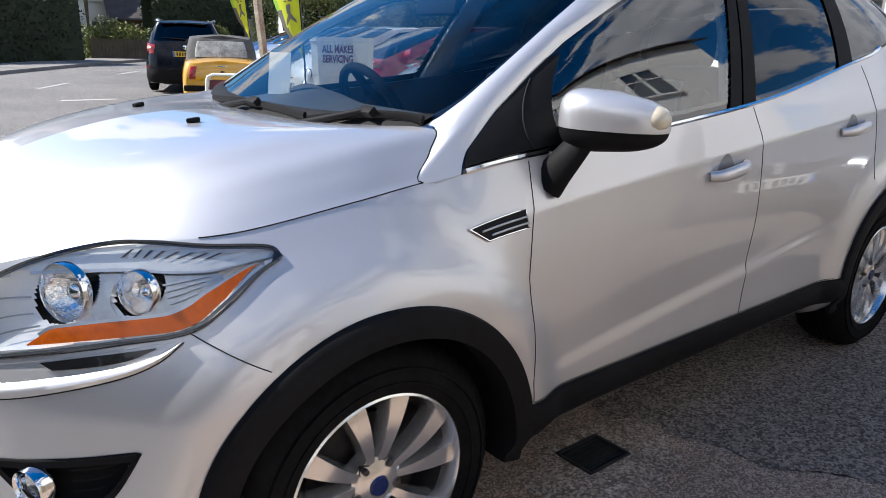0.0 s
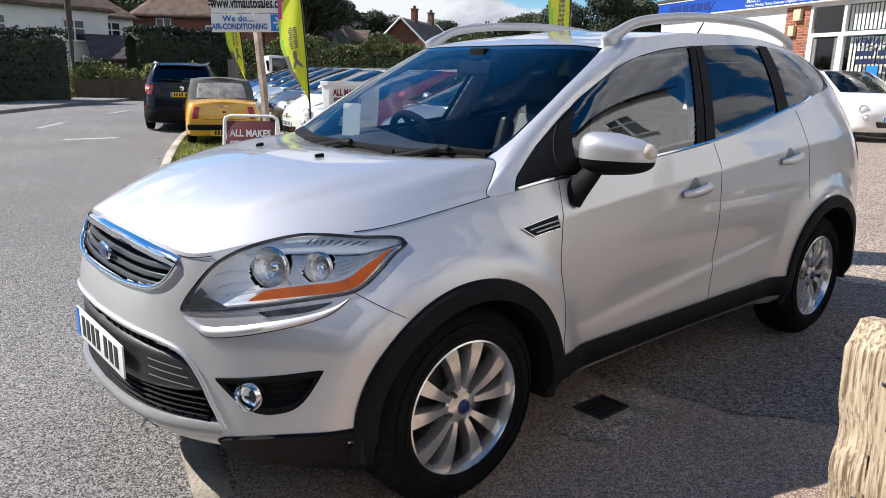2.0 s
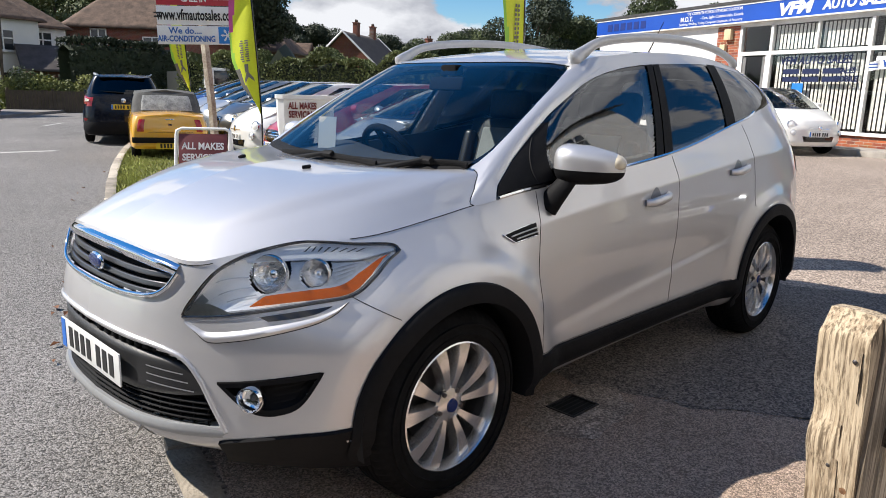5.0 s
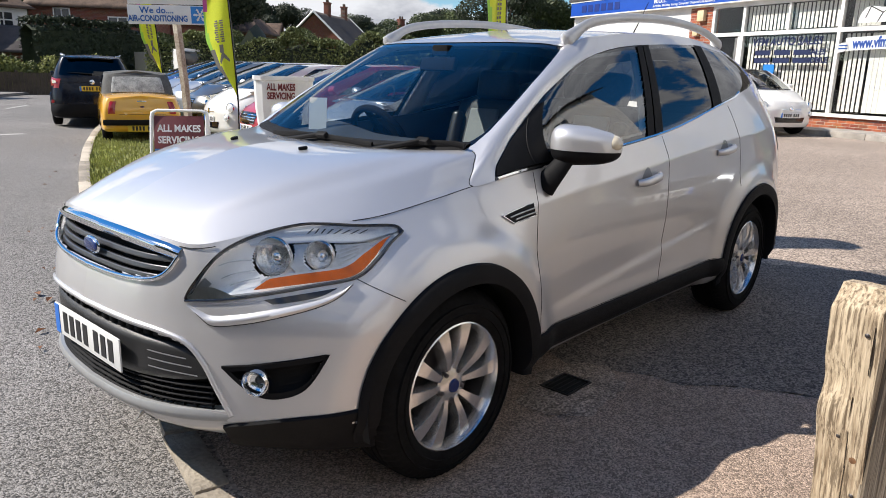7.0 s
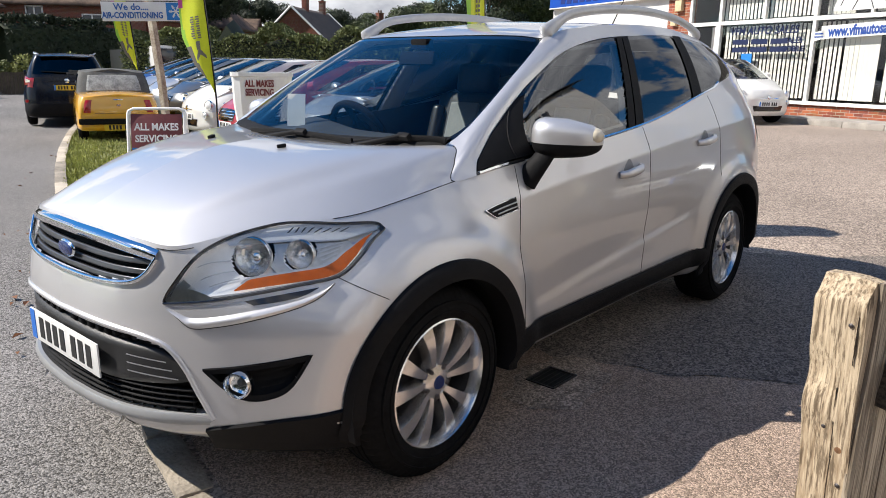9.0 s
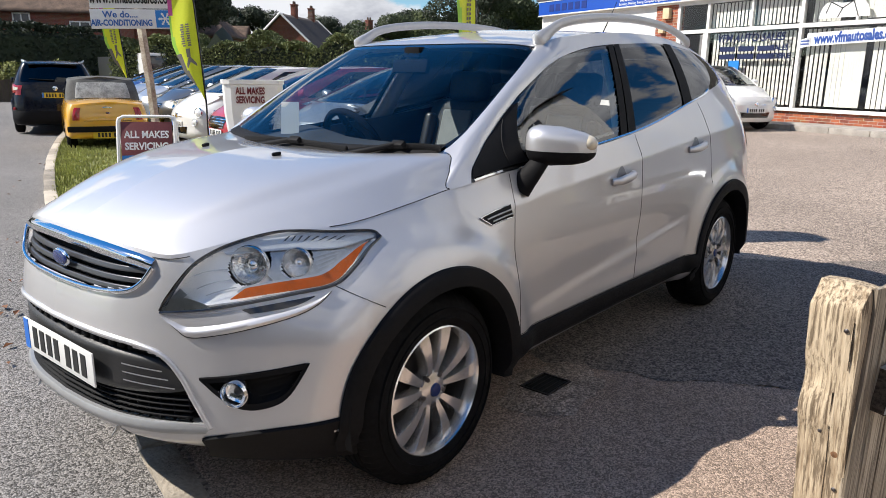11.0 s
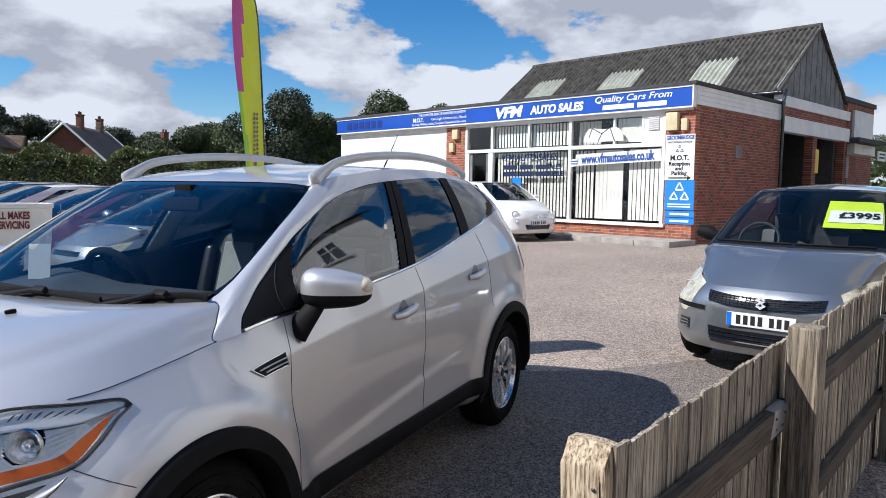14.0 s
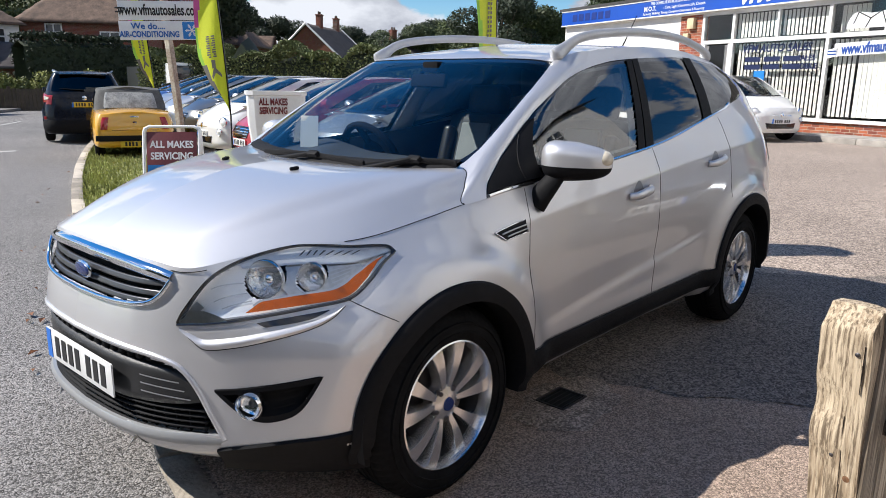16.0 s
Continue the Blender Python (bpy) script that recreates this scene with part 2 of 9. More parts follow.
def sheet(name, P, material, parent=None, label="", keep=None, flip=False, thick=0.0, centre=None):
    """A curved panel from a grid of points; thick gives it depth; centre: a place that its faces turn away from."""
    rows, cols = P.shape[:2]
    if centre is not None:
        nor = np.cross(P[:-1, 1:] - P[:-1, :-1], P[1:, :-1] - P[:-1, :-1])
        flip = float(((P[:-1, :-1] - np.asarray(centre)) * nor).sum()) < 0
    v, f = P.reshape(-1, 3), grid_faces(rows, cols, keep, flip)
    if keep is not None and len(f):
        used, index = np.unique(np.array(f), return_inverse=True)
        v, f = v[used], index.reshape(-1, 4).tolist()
    ob = mesh_object(name, v, f, material, parent, label)
    if thick:
        md = ob.modifiers.new("thickness", "SOLIDIFY")
        md.thickness, md.offset = thick, -1.0
    return ob


def tube_points(path, radius, sides=10, up=(0, 0, 1), flat=1.0):
    """Rings of a swept tube along a path (n x 3)."""
    path = np.asarray(path, float)
    rad = np.broadcast_to(np.asarray(radius, float), (len(path),))
    tan = np.gradient(path, axis=0)
    tan /= np.linalg.norm(tan, axis=1)[:, None]
    up = np.asarray(up, float)
    side = np.cross(tan, up)
    side /= np.maximum(np.linalg.norm(side, axis=1), 1e-6)[:, None]
    nor = np.cross(side, tan)
    a = np.linspace(0, 2 * np.pi, sides, endpoint=False)
    return path[:, None] + rad[:, None, None] * (np.cos(a)[None, :, None] * side[:, None] + flat * np.sin(a)[None, :, None] * nor[:, None])


def tube(name, path, radius, material, parent=None, label="", sides=10, up=(0, 0, 1), flat=1.0):
    R = tube_points(path, radius, sides, up, flat)
    n, s = R.shape[:2]
    v = R.reshape(-1, 3)
    f = [(i * s + j, i * s + (j + 1) % s, (i + 1) * s + (j + 1) % s, (i + 1) * s + j) for i in range(n - 1) for j in range(s)]
    f += [tuple(range(s))[::-1], tuple((n - 1) * s + j for j in range(s))]
    return mesh_object(name, v, f, material, parent, label)


def lathe(name, prof, material, parent=None, label="", steps=48, m=Matrix()):
    """A turned body: prof holds (radius, height along the axis y)."""
    prof = np.asarray(prof, float)
    a = np.linspace(0, 2 * np.pi, steps, endpoint=False)
    P = np.stack([np.outer(np.cos(a), prof[:, 0]), np.broadcast_to(prof[:, 1], (steps, len(prof))), np.outer(np.sin(a), prof[:, 0])], -1)
    c = len(prof)
    f = [(i * c + j, i * c + j + 1, ((i + 1) % steps) * c + j + 1, ((i + 1) % steps) * c + j) for i in range(steps) for j in range(c - 1)]
    v = [m @ Vector(p) for p in P.reshape(-1, 3)]
    return mesh_object(name, v, f, material, parent, label)


def letters(name, text, size, m, material, parent=None, label="", depth=0.002, squeeze=1.0, bold=0.0, shear=0.0, align="CENTER"):
    """Raised lettering in the built-in typeface."""
    cu = bpy.data.curves.new(name, "FONT")
    cu.body, cu.size, cu.extrude, cu.offset, cu.shear = text, size, depth, bold, shear
    cu.align_x, cu.align_y = align, "CENTER"
    cu.resolution_u = 3
    tmp = bpy.data.objects.new("tmp", cu)
    me = bpy.data.meshes.new_from_object(tmp)
    bpy.data.objects.remove(tmp)
    me.name = name
    me.materials.clear()
    me.materials.append(material)
    me.transform(m @ Matrix.Diagonal((squeeze, 1, 1, 1)))
    ob = new(name, me)
    ob.parent = parent
    if label:
        ob["label"] = label
    return ob

# ---- ground ----
M_ROAD = asphalt("road_asphalt", (0.220, 0.208, 0.198), (0.048, 0.045, 0.042), 150, .35, .30)
M_YARD = asphalt("yard_tarmac", (0.325, 0.262, 0.212), (0.125, 0.098, 0.08), 85, .45, .28)
M_CROSS = asphalt("crossover_concrete", (0.38, 0.285, 0.22), (0.18, 0.134, 0.102), 170, 1.1, .26)
M_DARKTAR = asphalt("new_tarmac", (0.205, 0.172, 0.146), (0.066, 0.055, 0.047), 110, .8, .3)
M_KERB = mat("kerb_stone", (0.47, 0.41, 0.33), rough=0.9, var=0.25, scale=5, fine=60, bump=0.6, bump_scale=60, island=.3)
M_SURR = asphalt("broken_concrete", (0.36, 0.29, 0.235), (0.17, 0.135, 0.108), 120, 6.0, .4)
M_EARTH = mat("far_grass", (0.12, 0.16, 0.05), rough=0.95, var=0.3, scale=0.05, fine=2)
M_GRASSY = mat("verge_soil", (0.20, 0.21, 0.06), rough=0.95, var=0.35, scale=3, fine=40, bump=0.6, bump_scale=40)
M_LINE = mat("road_paint", (0.55, 0.54, 0.50), rough=0.8, var=0.3, scale=9, fine=90, dark=(0.27, 0.26, 0.25))
M_PAVE = mat("pavement_tarmac", (0.24, 0.225, 0.21), rough=0.92, var=0.25, scale=1.2, fine=100, bump=0.5, bump_scale=100)


def kerb_x(y):
    y = np.asarray(y, float)
    return -1.96 + .29 * y + .0075 * np.clip(y, 0, 60) ** 2


def yard_z(x, y):
    """The yard climbs gently towards the building."""
    return .27 * float(np.clip((x - 3.0) / 11.0, 0, 1)) ** 1.25


def flat(name, rows, material, label, category):
    P = np.array(rows, float)
    return tagged(sheet(name, P, material, centre=(0, 0, -500)), label, category, kind="structure")


flat("ground", [[(-900, -900, -.05), (900, -900, -.05)], [(-900, 900, -.05), (900, 900, -.05)]], M_EARTH, "grass land reaching the horizon", "ground")
ys = np.concatenate([np.linspace(-40, 0, 21), np.linspace(0, 60, 80)[1:]])
flat("road", [np.stack([kerb_x(ys) - w, ys, np.full_like(ys, z)], -1) for w, z in ((7.4, -.01), (3.8, .02), (0.02, -.002), (-.10, -.012))], M_ROAD, "worn grey asphalt road with faded white markings", "road")
yy = np.concatenate([np.linspace(-40, 45, 60)])
cols = np.concatenate([[0, .05], np.linspace(.1, 1, 24)])
yard_rows = []
for c in cols:
    xs = kerb_x(yy) + .02 + c * (40 - kerb_x(yy))
    yard_rows.append(np.stack([xs, yy, np.array([yard_z(x, 0) for x in xs])], -1))
flat("forecourt", yard_rows, M_YARD, "patched brown-grey tarmac forecourt in the sun", "ground")
# crossover strip of brown concrete in front of the car's wheels, and the darker tarmac behind it
def seam_x(y):
    return np.interp(y, (-3.0, -1.68, -1.17, -.71, -.3, .9), (1.0, .36, .04, -.14, -.16, -.2)) + .02 * np.sin(13 * y + 1)


yc = np.linspace(-2.9, .9, 60)
flat("crossover", [np.stack([kerb_x(yc) + .16 + f * (seam_x(yc) - kerb_x(yc) - .16), yc, np.full_like(yc, .004)], -1) for f in np.linspace(0, 1, 12)], M_CROSS, "worn brown concrete crossover strip", "ground")
yd = np.linspace(-3.0, .9, 60)
flat("tarmac_patch", [np.stack([seam_x(yd) + .02 * np.sin(23 * yd) + f * (3.1 + .25 * np.sin(2.1 * yd)), yd, np.full_like(yd, .006) + .012 * f], -1) for f in np.linspace(0, 1, 14)], M_DARKTAR, "darker repaired tarmac", "ground")
# far pavement
flat("pavement", [np.stack([kerb_x(ys) - w, ys, np.full_like(ys, z)], -1) for w, z in ((7.4, -.01), (7.42, .10), (7.55, .11), (10.2, .11))], M_PAVE, "tarmac pavement beyond the road", "pavement")
# road markings
for a, b, wd, off in ((12.9, 14.3, .1, 3.9), (16.5, 18.2, .1, 3.9), (21.9, 23.8, .1, 3.9), (27.5, 29.5, .1, 3.9)):
    q = np.linspace(a, b, 8)
    flat("road_marking", [np.stack([kerb_x(q) - off + w, q, np.full_like(q, .024)], -1) for w in (0, wd)], M_LINE, "faded white centre dash", "road marking")
for y0, x0, x1 in ((13.24, .78, 1.85), (21.7, 4.55, 5.28)):
    flat("road_marking", [[(x, y0 + .02 + q, .012) for x in np.linspace(x0, x1, 6)] for q in (0, .18)], M_LINE, "faded white bay end line", "road marking")
M_TAR = asphalt("bitumen_patch", (0.075, 0.072, 0.070), (0.030, 0.029, 0.028), 120, 1.5, .3)
for px_, py_, rx_, ry_ in ((-1.35, 13.0, .75, .34), (-3.2, 5.4, .5, .16), (-2.3, 8.3, .9, .10)):
    q = np.linspace(0, 2 * np.pi, 40)
    w_ = 1 + .16 * np.sin(3 * q + px_) + .09 * np.sin(7 * q)
    flat("road_repair", [np.stack([px_ + f * rx_ * w_ * np.cos(q), py_ + f * ry_ * w_ * np.sin(q), np.full_like(q, .021)], -1) for f in (.01, .5, 1)], M_TAR, "dark bitumen repair in the worn road", "road")
# drain grate in its concrete surround
dr = thing("drain", "sunken square drain opening in a broken concrete surround", "drain", kind="structure")
cx, cy = -.41, -.775
q = np.linspace(0, 2 * np.pi, 84, endpoint=False)
rad = .255 + .030 * np.sin(2 * q + 1) + .018 * np.sin(5 * q) + .012 * np.sin(9 * q + 2) + .008 * np.sin(17 * q)
out = np.stack([cx + rad * 1.15 * np.cos(q), cy - .04 + rad * .85 * np.sin(q), np.full_like(q, .008)], -1)
inn = np.stack([cx + .10 * np.sign(np.cos(q)) * np.minimum(1, np.abs(np.cos(q)) * 1.42), cy + .075 * np.sign(np.sin(q)) * np.minimum(1, np.abs(np.sin(q)) * 1.42), np.full_like(q, .013)], -1)
rows = np.stack([out, out * .5 + inn * .5 + (0, 0, .006), inn, inn - (0, 0, .05)])
rows = np.concatenate([rows, rows[:, :1]], 1)
sheet("surround", rows, M_SURR, dr, "broken concrete surround", centre=(cx, cy, -9))
# shallow black plate: the darkness of the pit is painted, not deep
box("pit", (.20, .15, .004), Matrix.Translation((cx, cy, .0085)), M_GROOVE, dr, "black plate as the shade of the pit")
for k in range(-2, 3):
    box("grate_bar", (.19, .006, .004), Matrix.Translation((cx, cy + .026 * k, .0105)), M_WELL, dr)
for sx, sy, lx, ly in ((0, .072, .2, .01), (0, -.072, .2, .01), (.097, 0, .01, .135), (-.097, 0, .01, .135)):
    box("grate_frame", (lx, ly, .006), Matrix.Translation((cx + sx, cy + sy, .0155)), M_DARKMETAL, dr)
# kerb
kerb = thing("kerb", "row of worn concrete kerb stones along the road", "kerb", kind="structure")
rnd = random.Random(4)
y = -2.6
while y < 24:
    ln = rnd.uniform(.24, .46) if y < 3.2 else .90
    y1 = y + ln
    a, b = Vector((float(kerb_x(y)), y, 0)), Vector((float(kerb_x(y1)), y1, 0))
    d = (b - a).normalized()
    hgt = .012 if y < 3.2 else min(.10, .012 + .05 * (y - 3.2))
    m = Matrix.Translation((a + b) / 2 + Vector((.065, 0, hgt / 2 - .03))) @ pose(rnd.uniform(-2, 2), rnd.uniform(-3, 3), 0, 0, 0, math.degrees(math.atan2(d.y, d.x)) - 90 + rnd.uniform(-3, 3) * (y < 3.2))
    m.translation = (a + b) / 2 + Vector((.065 + rnd.uniform(-.012, .012) * (y < 3.2), 0, hgt / 2 - .03))
    bm = bmesh.new()
    add_box(bm, (rnd.uniform(.115, .135), (b - a).length - (.012 if y < 3.2 else .006), .06 + hgt), m, .018 if y < 3.2 else .012)
    if y < 3.2:
        for v in bm.verts:
            v.co += noise.noise_vector(v.co * 9) * .020
    part("kerb_stone", bm, M_KERB, kerb)
    y = y1
# grass verge
yv = np.linspace(3.6, 30, 40)
ww = np.clip((yv - 3.6) * .8, 0, 2.1)
flat("verge", [np.stack([kerb_x(yv) + .14 + f * ww, yv, np.full_like(yv, .03) + .05 * np.sin(np.pi * f) * np.clip((yv - 3.6) / 2, 0, 1)], -1) for f in np.linspace(0, 1, 6)], M_GRASSY, "grass verge along the kerb", "ground")


def blades(name, pts, size, material, label, category, lean=.5, seed=1):
    """Tufts of grass: thin bent blades on the points."""
    rnd = random.Random(seed)
    V, F = [], []
    for x, y, z in pts:
        for _ in range(3):
            a, s = rnd.uniform(0, 6.28), size * rnd.uniform(.5, 1.2)
            dx, dy = math.cos(a), math.sin(a)
            w = .006 + .004 * rnd.random()
            l = lean * rnd.random() * s
            k = len(V)
            V += [(x - dy * w, y + dx * w, z), (x + dy * w, y - dx * w, z), (x + dx * l * .4 + dy * w * .7, y + dy * l * .4 - dx * w * .7, z + s * .6), (x + dx * l, y + dy * l, z + s)]
            F += [(k, k + 1, k + 2), (k, k + 2, k + 3)]
    ob = mesh_object(name, V, F, material, None, "", smooth=False)
    return tagged(ob, label, category, kind="stuff")


M_GRASS = mat("grass_blades", (0.40, 0.42, 0.12), rough=0.8, var=0.3, scale=2.5, fine=20)
rnd = random.Random(8)
pts = []
for _ in range(9000):
    y = 3.9 + 8.5 * rnd.random() ** 1.0
    w = min(2.1, (y - 3.6) * .8)
    pts.append((float(kerb_x(y)) + .10 + w * rnd.random(), y, .04))
blades("verge_grass", pts, .075, M_GRASS, "short sunlit grass on the verge", "grass", seed=3)

M_DEADLEAF = mat("dead_leaf", (0.20, 0.08, 0.03), rough=.8, var=.3, scale=30)
rnd = random.Random(31)
V, F = [], []
for _ in range(26):
    y = rnd.uniform(1.2, 9.0)
    x = float(kerb_x(y)) + rnd.uniform(-.45, .12) + (.3 if rnd.random() < .2 else 0)
    a, s = rnd.uniform(0, 6.28), rnd.uniform(.018, .045)
    c, d = math.cos(a), math.sin(a)
    z = .012 + (.03 if y > 3.6 else 0)
    k = len(V)
    V += [(x - c * s, y - d * s, z), (x + d * s * .5, y - c * s * .5, z + .014), (x + c * s, y + d * s, z + .006), (x - d * s * .5, y + c * s * .5, z + .016)]
    F.append((k, k + 1, k + 2, k + 3))
tagged(mesh_object("fallen_leaves", V, F, M_DEADLEAF, None, "", smooth=False), "brown fallen leaves along the kerb", "leaves", kind="stuff")

# ---- car kit: a body shell from a plan outline, a shoulder line and a roof line ----
class Shell:
    """plan: half outline (x, y) at the widest height, from the nose round the side to the tail; top: the shoulder line (x, y, z) at the
    same stations; base and roof: the feet and heads of the pillars (x, y, z), from the middle of the windscreen to the middle of the tailgate."""

    def __init__(self, plan, top, base, roof, bottom=0.27, waist=0.62, power=None, tuck=0.06, sculpt=None, bulge=0.03, crown=0.045):
        self.plan, self.top, self.base, self.roof = (np.asarray(a, float) for a in (plan, top, base, roof))
        self.bottom, self.waist, self.tuck, self.sculpt, self.bulge, self.crown = bottom, waist, tuck, sculpt, bulge, crown
        self.power = np.asarray(power if power is not None else [2.0] * len(plan), float)[:, None]

    def raw(self, u, z):
        u, z = np.broadcast_arrays(np.asarray(u, float), np.asarray(z, float))
        p, t, pw = ev(self.plan, u), ev(self.top, u), ev(self.power, u)[..., 0]
        h = np.clip((z - self.waist) / (t[..., 2] - self.waist), 0, 1) ** pw
        low = np.clip((self.waist * 0.6 - z) / (self.waist * 0.6 - self.bottom), 0, 1) ** 2 * self.tuck
        x = p[..., 0] * (1 - h) + t[..., 0] * h
        y = p[..., 1] * (1 - h) + t[..., 1] * h
        size = np.maximum(np.hypot(p[..., 0], p[..., 1]), 1e-6)
        y = y - low * p[..., 1] / size - low * 0.4 * (np.abs(p[..., 1]) > 0.3)
        x = x - low * p[..., 0] / size
        if self.sculpt is not None:
            y = y + self.sculpt(x, z) * np.clip(p[..., 1] / self.plan[:, 1].max(), 0, 1) ** 6
        return np.stack([x, np.maximum(y, 0), z], -1)

    def skin(self, u, z, off=0.0):
        """The side and ends of the body, off metres proud of the skin."""
        P = self.raw(u, z)
        if np.any(off):
            e = 0.02
            du, dz = self.raw(np.asarray(u) + e, z) - self.raw(np.asarray(u) - e, z), self.raw(u, np.asarray(z) + e) - self.raw(u, np.asarray(z) - e)
            n = np.cross(dz, du)
            n /= np.maximum(np.linalg.norm(n, axis=-1), 1e-9)[..., None]
            P = P + n * np.asarray(off)[..., None]
        return P

    def u_at(self, x, y, z):
        """The station of the skin nearest to a place."""
        us = np.linspace(0, len(self.plan) - 1, 400)
        for _ in range(2):
            k = us[np.argmin(((self.raw(us, z) - np.array((x, y, z))) ** 2).sum(-1))]
            d = us[1] - us[0]
            us = np.linspace(k - d, k + d, 60)
        return k

    def house(self, g, t, off=0.0):
        """The glasshouse: g round the pillars, t from the waist to the roof."""
        g, t = np.broadcast_arrays(np.asarray(g, float), np.asarray(t, float))

        def at(g, t):
            a, b = ev(self.base, g), ev(self.roof, g)
            P = a * (1 - t[..., None]) + b * t[..., None]
            out = np.stack([np.zeros_like(g), np.clip(a[..., 1], 0, None), np.full_like(g, 0.35)], -1)
            out[..., 0] = np.where(a[..., 1] < 0.45, np.sign(a[..., 0]) * 0.45, 0)
            side = 1 - 0.5 * np.clip((a[..., 1] - 0.7) / 0.08, 0, 1)
            return P + (self.bulge * side * 4 * t * (1 - t))[..., None] * out / np.linalg.norm(out, axis=-1)[..., None]

        P = at(g, t)
        if np.any(off):
            e = 0.02
            n = np.cross(at(g, t + e) - at(g, t - e), at(g + e, t) - at(g - e, t))
            n /= np.maximum(np.linalg.norm(n, axis=-1), 1e-9)[..., None]
            P = P + n * np.asarray(off)[..., None]
        return P

    @staticmethod
    def coons(front, rear, middle, side):
        """A patch between four edges: front and rear run from the middle to the side."""
        n, m = len(front), len(middle)
        s, t = np.linspace(0, 1, n)[None, :, None], np.linspace(0, 1, m)[:, None, None]
        P = (1 - t) * front[None] + t * rear[None] + (1 - s) * middle[:, None] + s * side[:, None]
        return P - ((1 - s) * (1 - t) * front[0] + s * (1 - t) * front[-1] + (1 - s) * t * rear[0] + s * t * rear[-1])


def both(P):
    """The right-hand grid and its mirror image."""
    Q = P.copy()
    Q[..., 1] *= -1
    return P, Q


CAR_CORE = (0.0, 0.0, 0.25)


def panel_pair(name, P, material, parent, label="", keep=None, thick=0.0, flip=False, centre=CAR_CORE):
    return [sheet(name, q, material, parent, label, keep, flip, thick, centre) for q in both(P)]


def between(shell, top, bottom, n, m, off=0.0, bow=0.0):
    """A grid on the skin between an upper and a lower (station, height) curve."""
    k = np.linspace(0, 1, n)
    a, b = ev(top, k * (len(top) - 1)), ev(bottom, k * (len(bottom) - 1))
    t = np.linspace(0, 1, m)[:, None]
    U, Z = a[None, :, 0] * (1 - t) + b[None, :, 0] * t, a[None, :, 1] * (1 - t) + b[None, :, 1] * t
    o = off + bow * np.sin(np.pi * t) * np.ones_like(U) * np.sin(np.pi * k)[None]
    return shell.skin(U, Z, o if np.any(o) else 0.0)


def seam(name, pts, parent, width=0.005, side=None):
    """A dark shut line, lying just proud of the panels along a path on the body."""
    return tube(name, pts, width * .27, M_GROOVE, parent, sides=5, flat=1.0)


def block_tyre(w, prof, r_tyre, h, cuts=64):
    """A tyre whose shoulders are cut into blocks, with a moulded ring on the wall."""
    steps = cuts * 3
    prof = np.asarray(prof, float)
    a = np.linspace(0, 2 * np.pi, steps, endpoint=False)
    groove = np.where(np.arange(steps) % 3 == 0, 1.0, 0.0)[:, None]
    shoulder = (np.abs(np.abs(prof[:, 1]) - (h - .030)) < .030) & (prof[:, 0] > r_tyre - .03)
    R = prof[None, :, 0] - .0065 * groove * shoulder[None]
    Y = np.broadcast_to(prof[None, :, 1], R.shape)
    P = np.stack([R * np.cos(a)[:, None], Y, R * np.sin(a)[:, None]], -1)
    c = len(prof)
    f = [(i * c + j, i * c + j + 1, ((i + 1) % steps) * c + j + 1, ((i + 1) % steps) * c + j) for i in range(steps) for j in range(c - 1)]
    tyre = mesh_object("tyre", P.reshape(-1, 3), f, M_RUBBER, w)
    for r_, d_ in ((r_tyre - .052, -.0085), (r_tyre - .085, -.009)):
        lathe("wall_ring", [(r_ + .004, -h + .002), (r_ + .0025, -h + d_ - .001), (r_ - .0025, -h + d_ - .001), (r_ - .004, -h + .002)], M_RUBBER, tyre, steps=64)
    return tyre


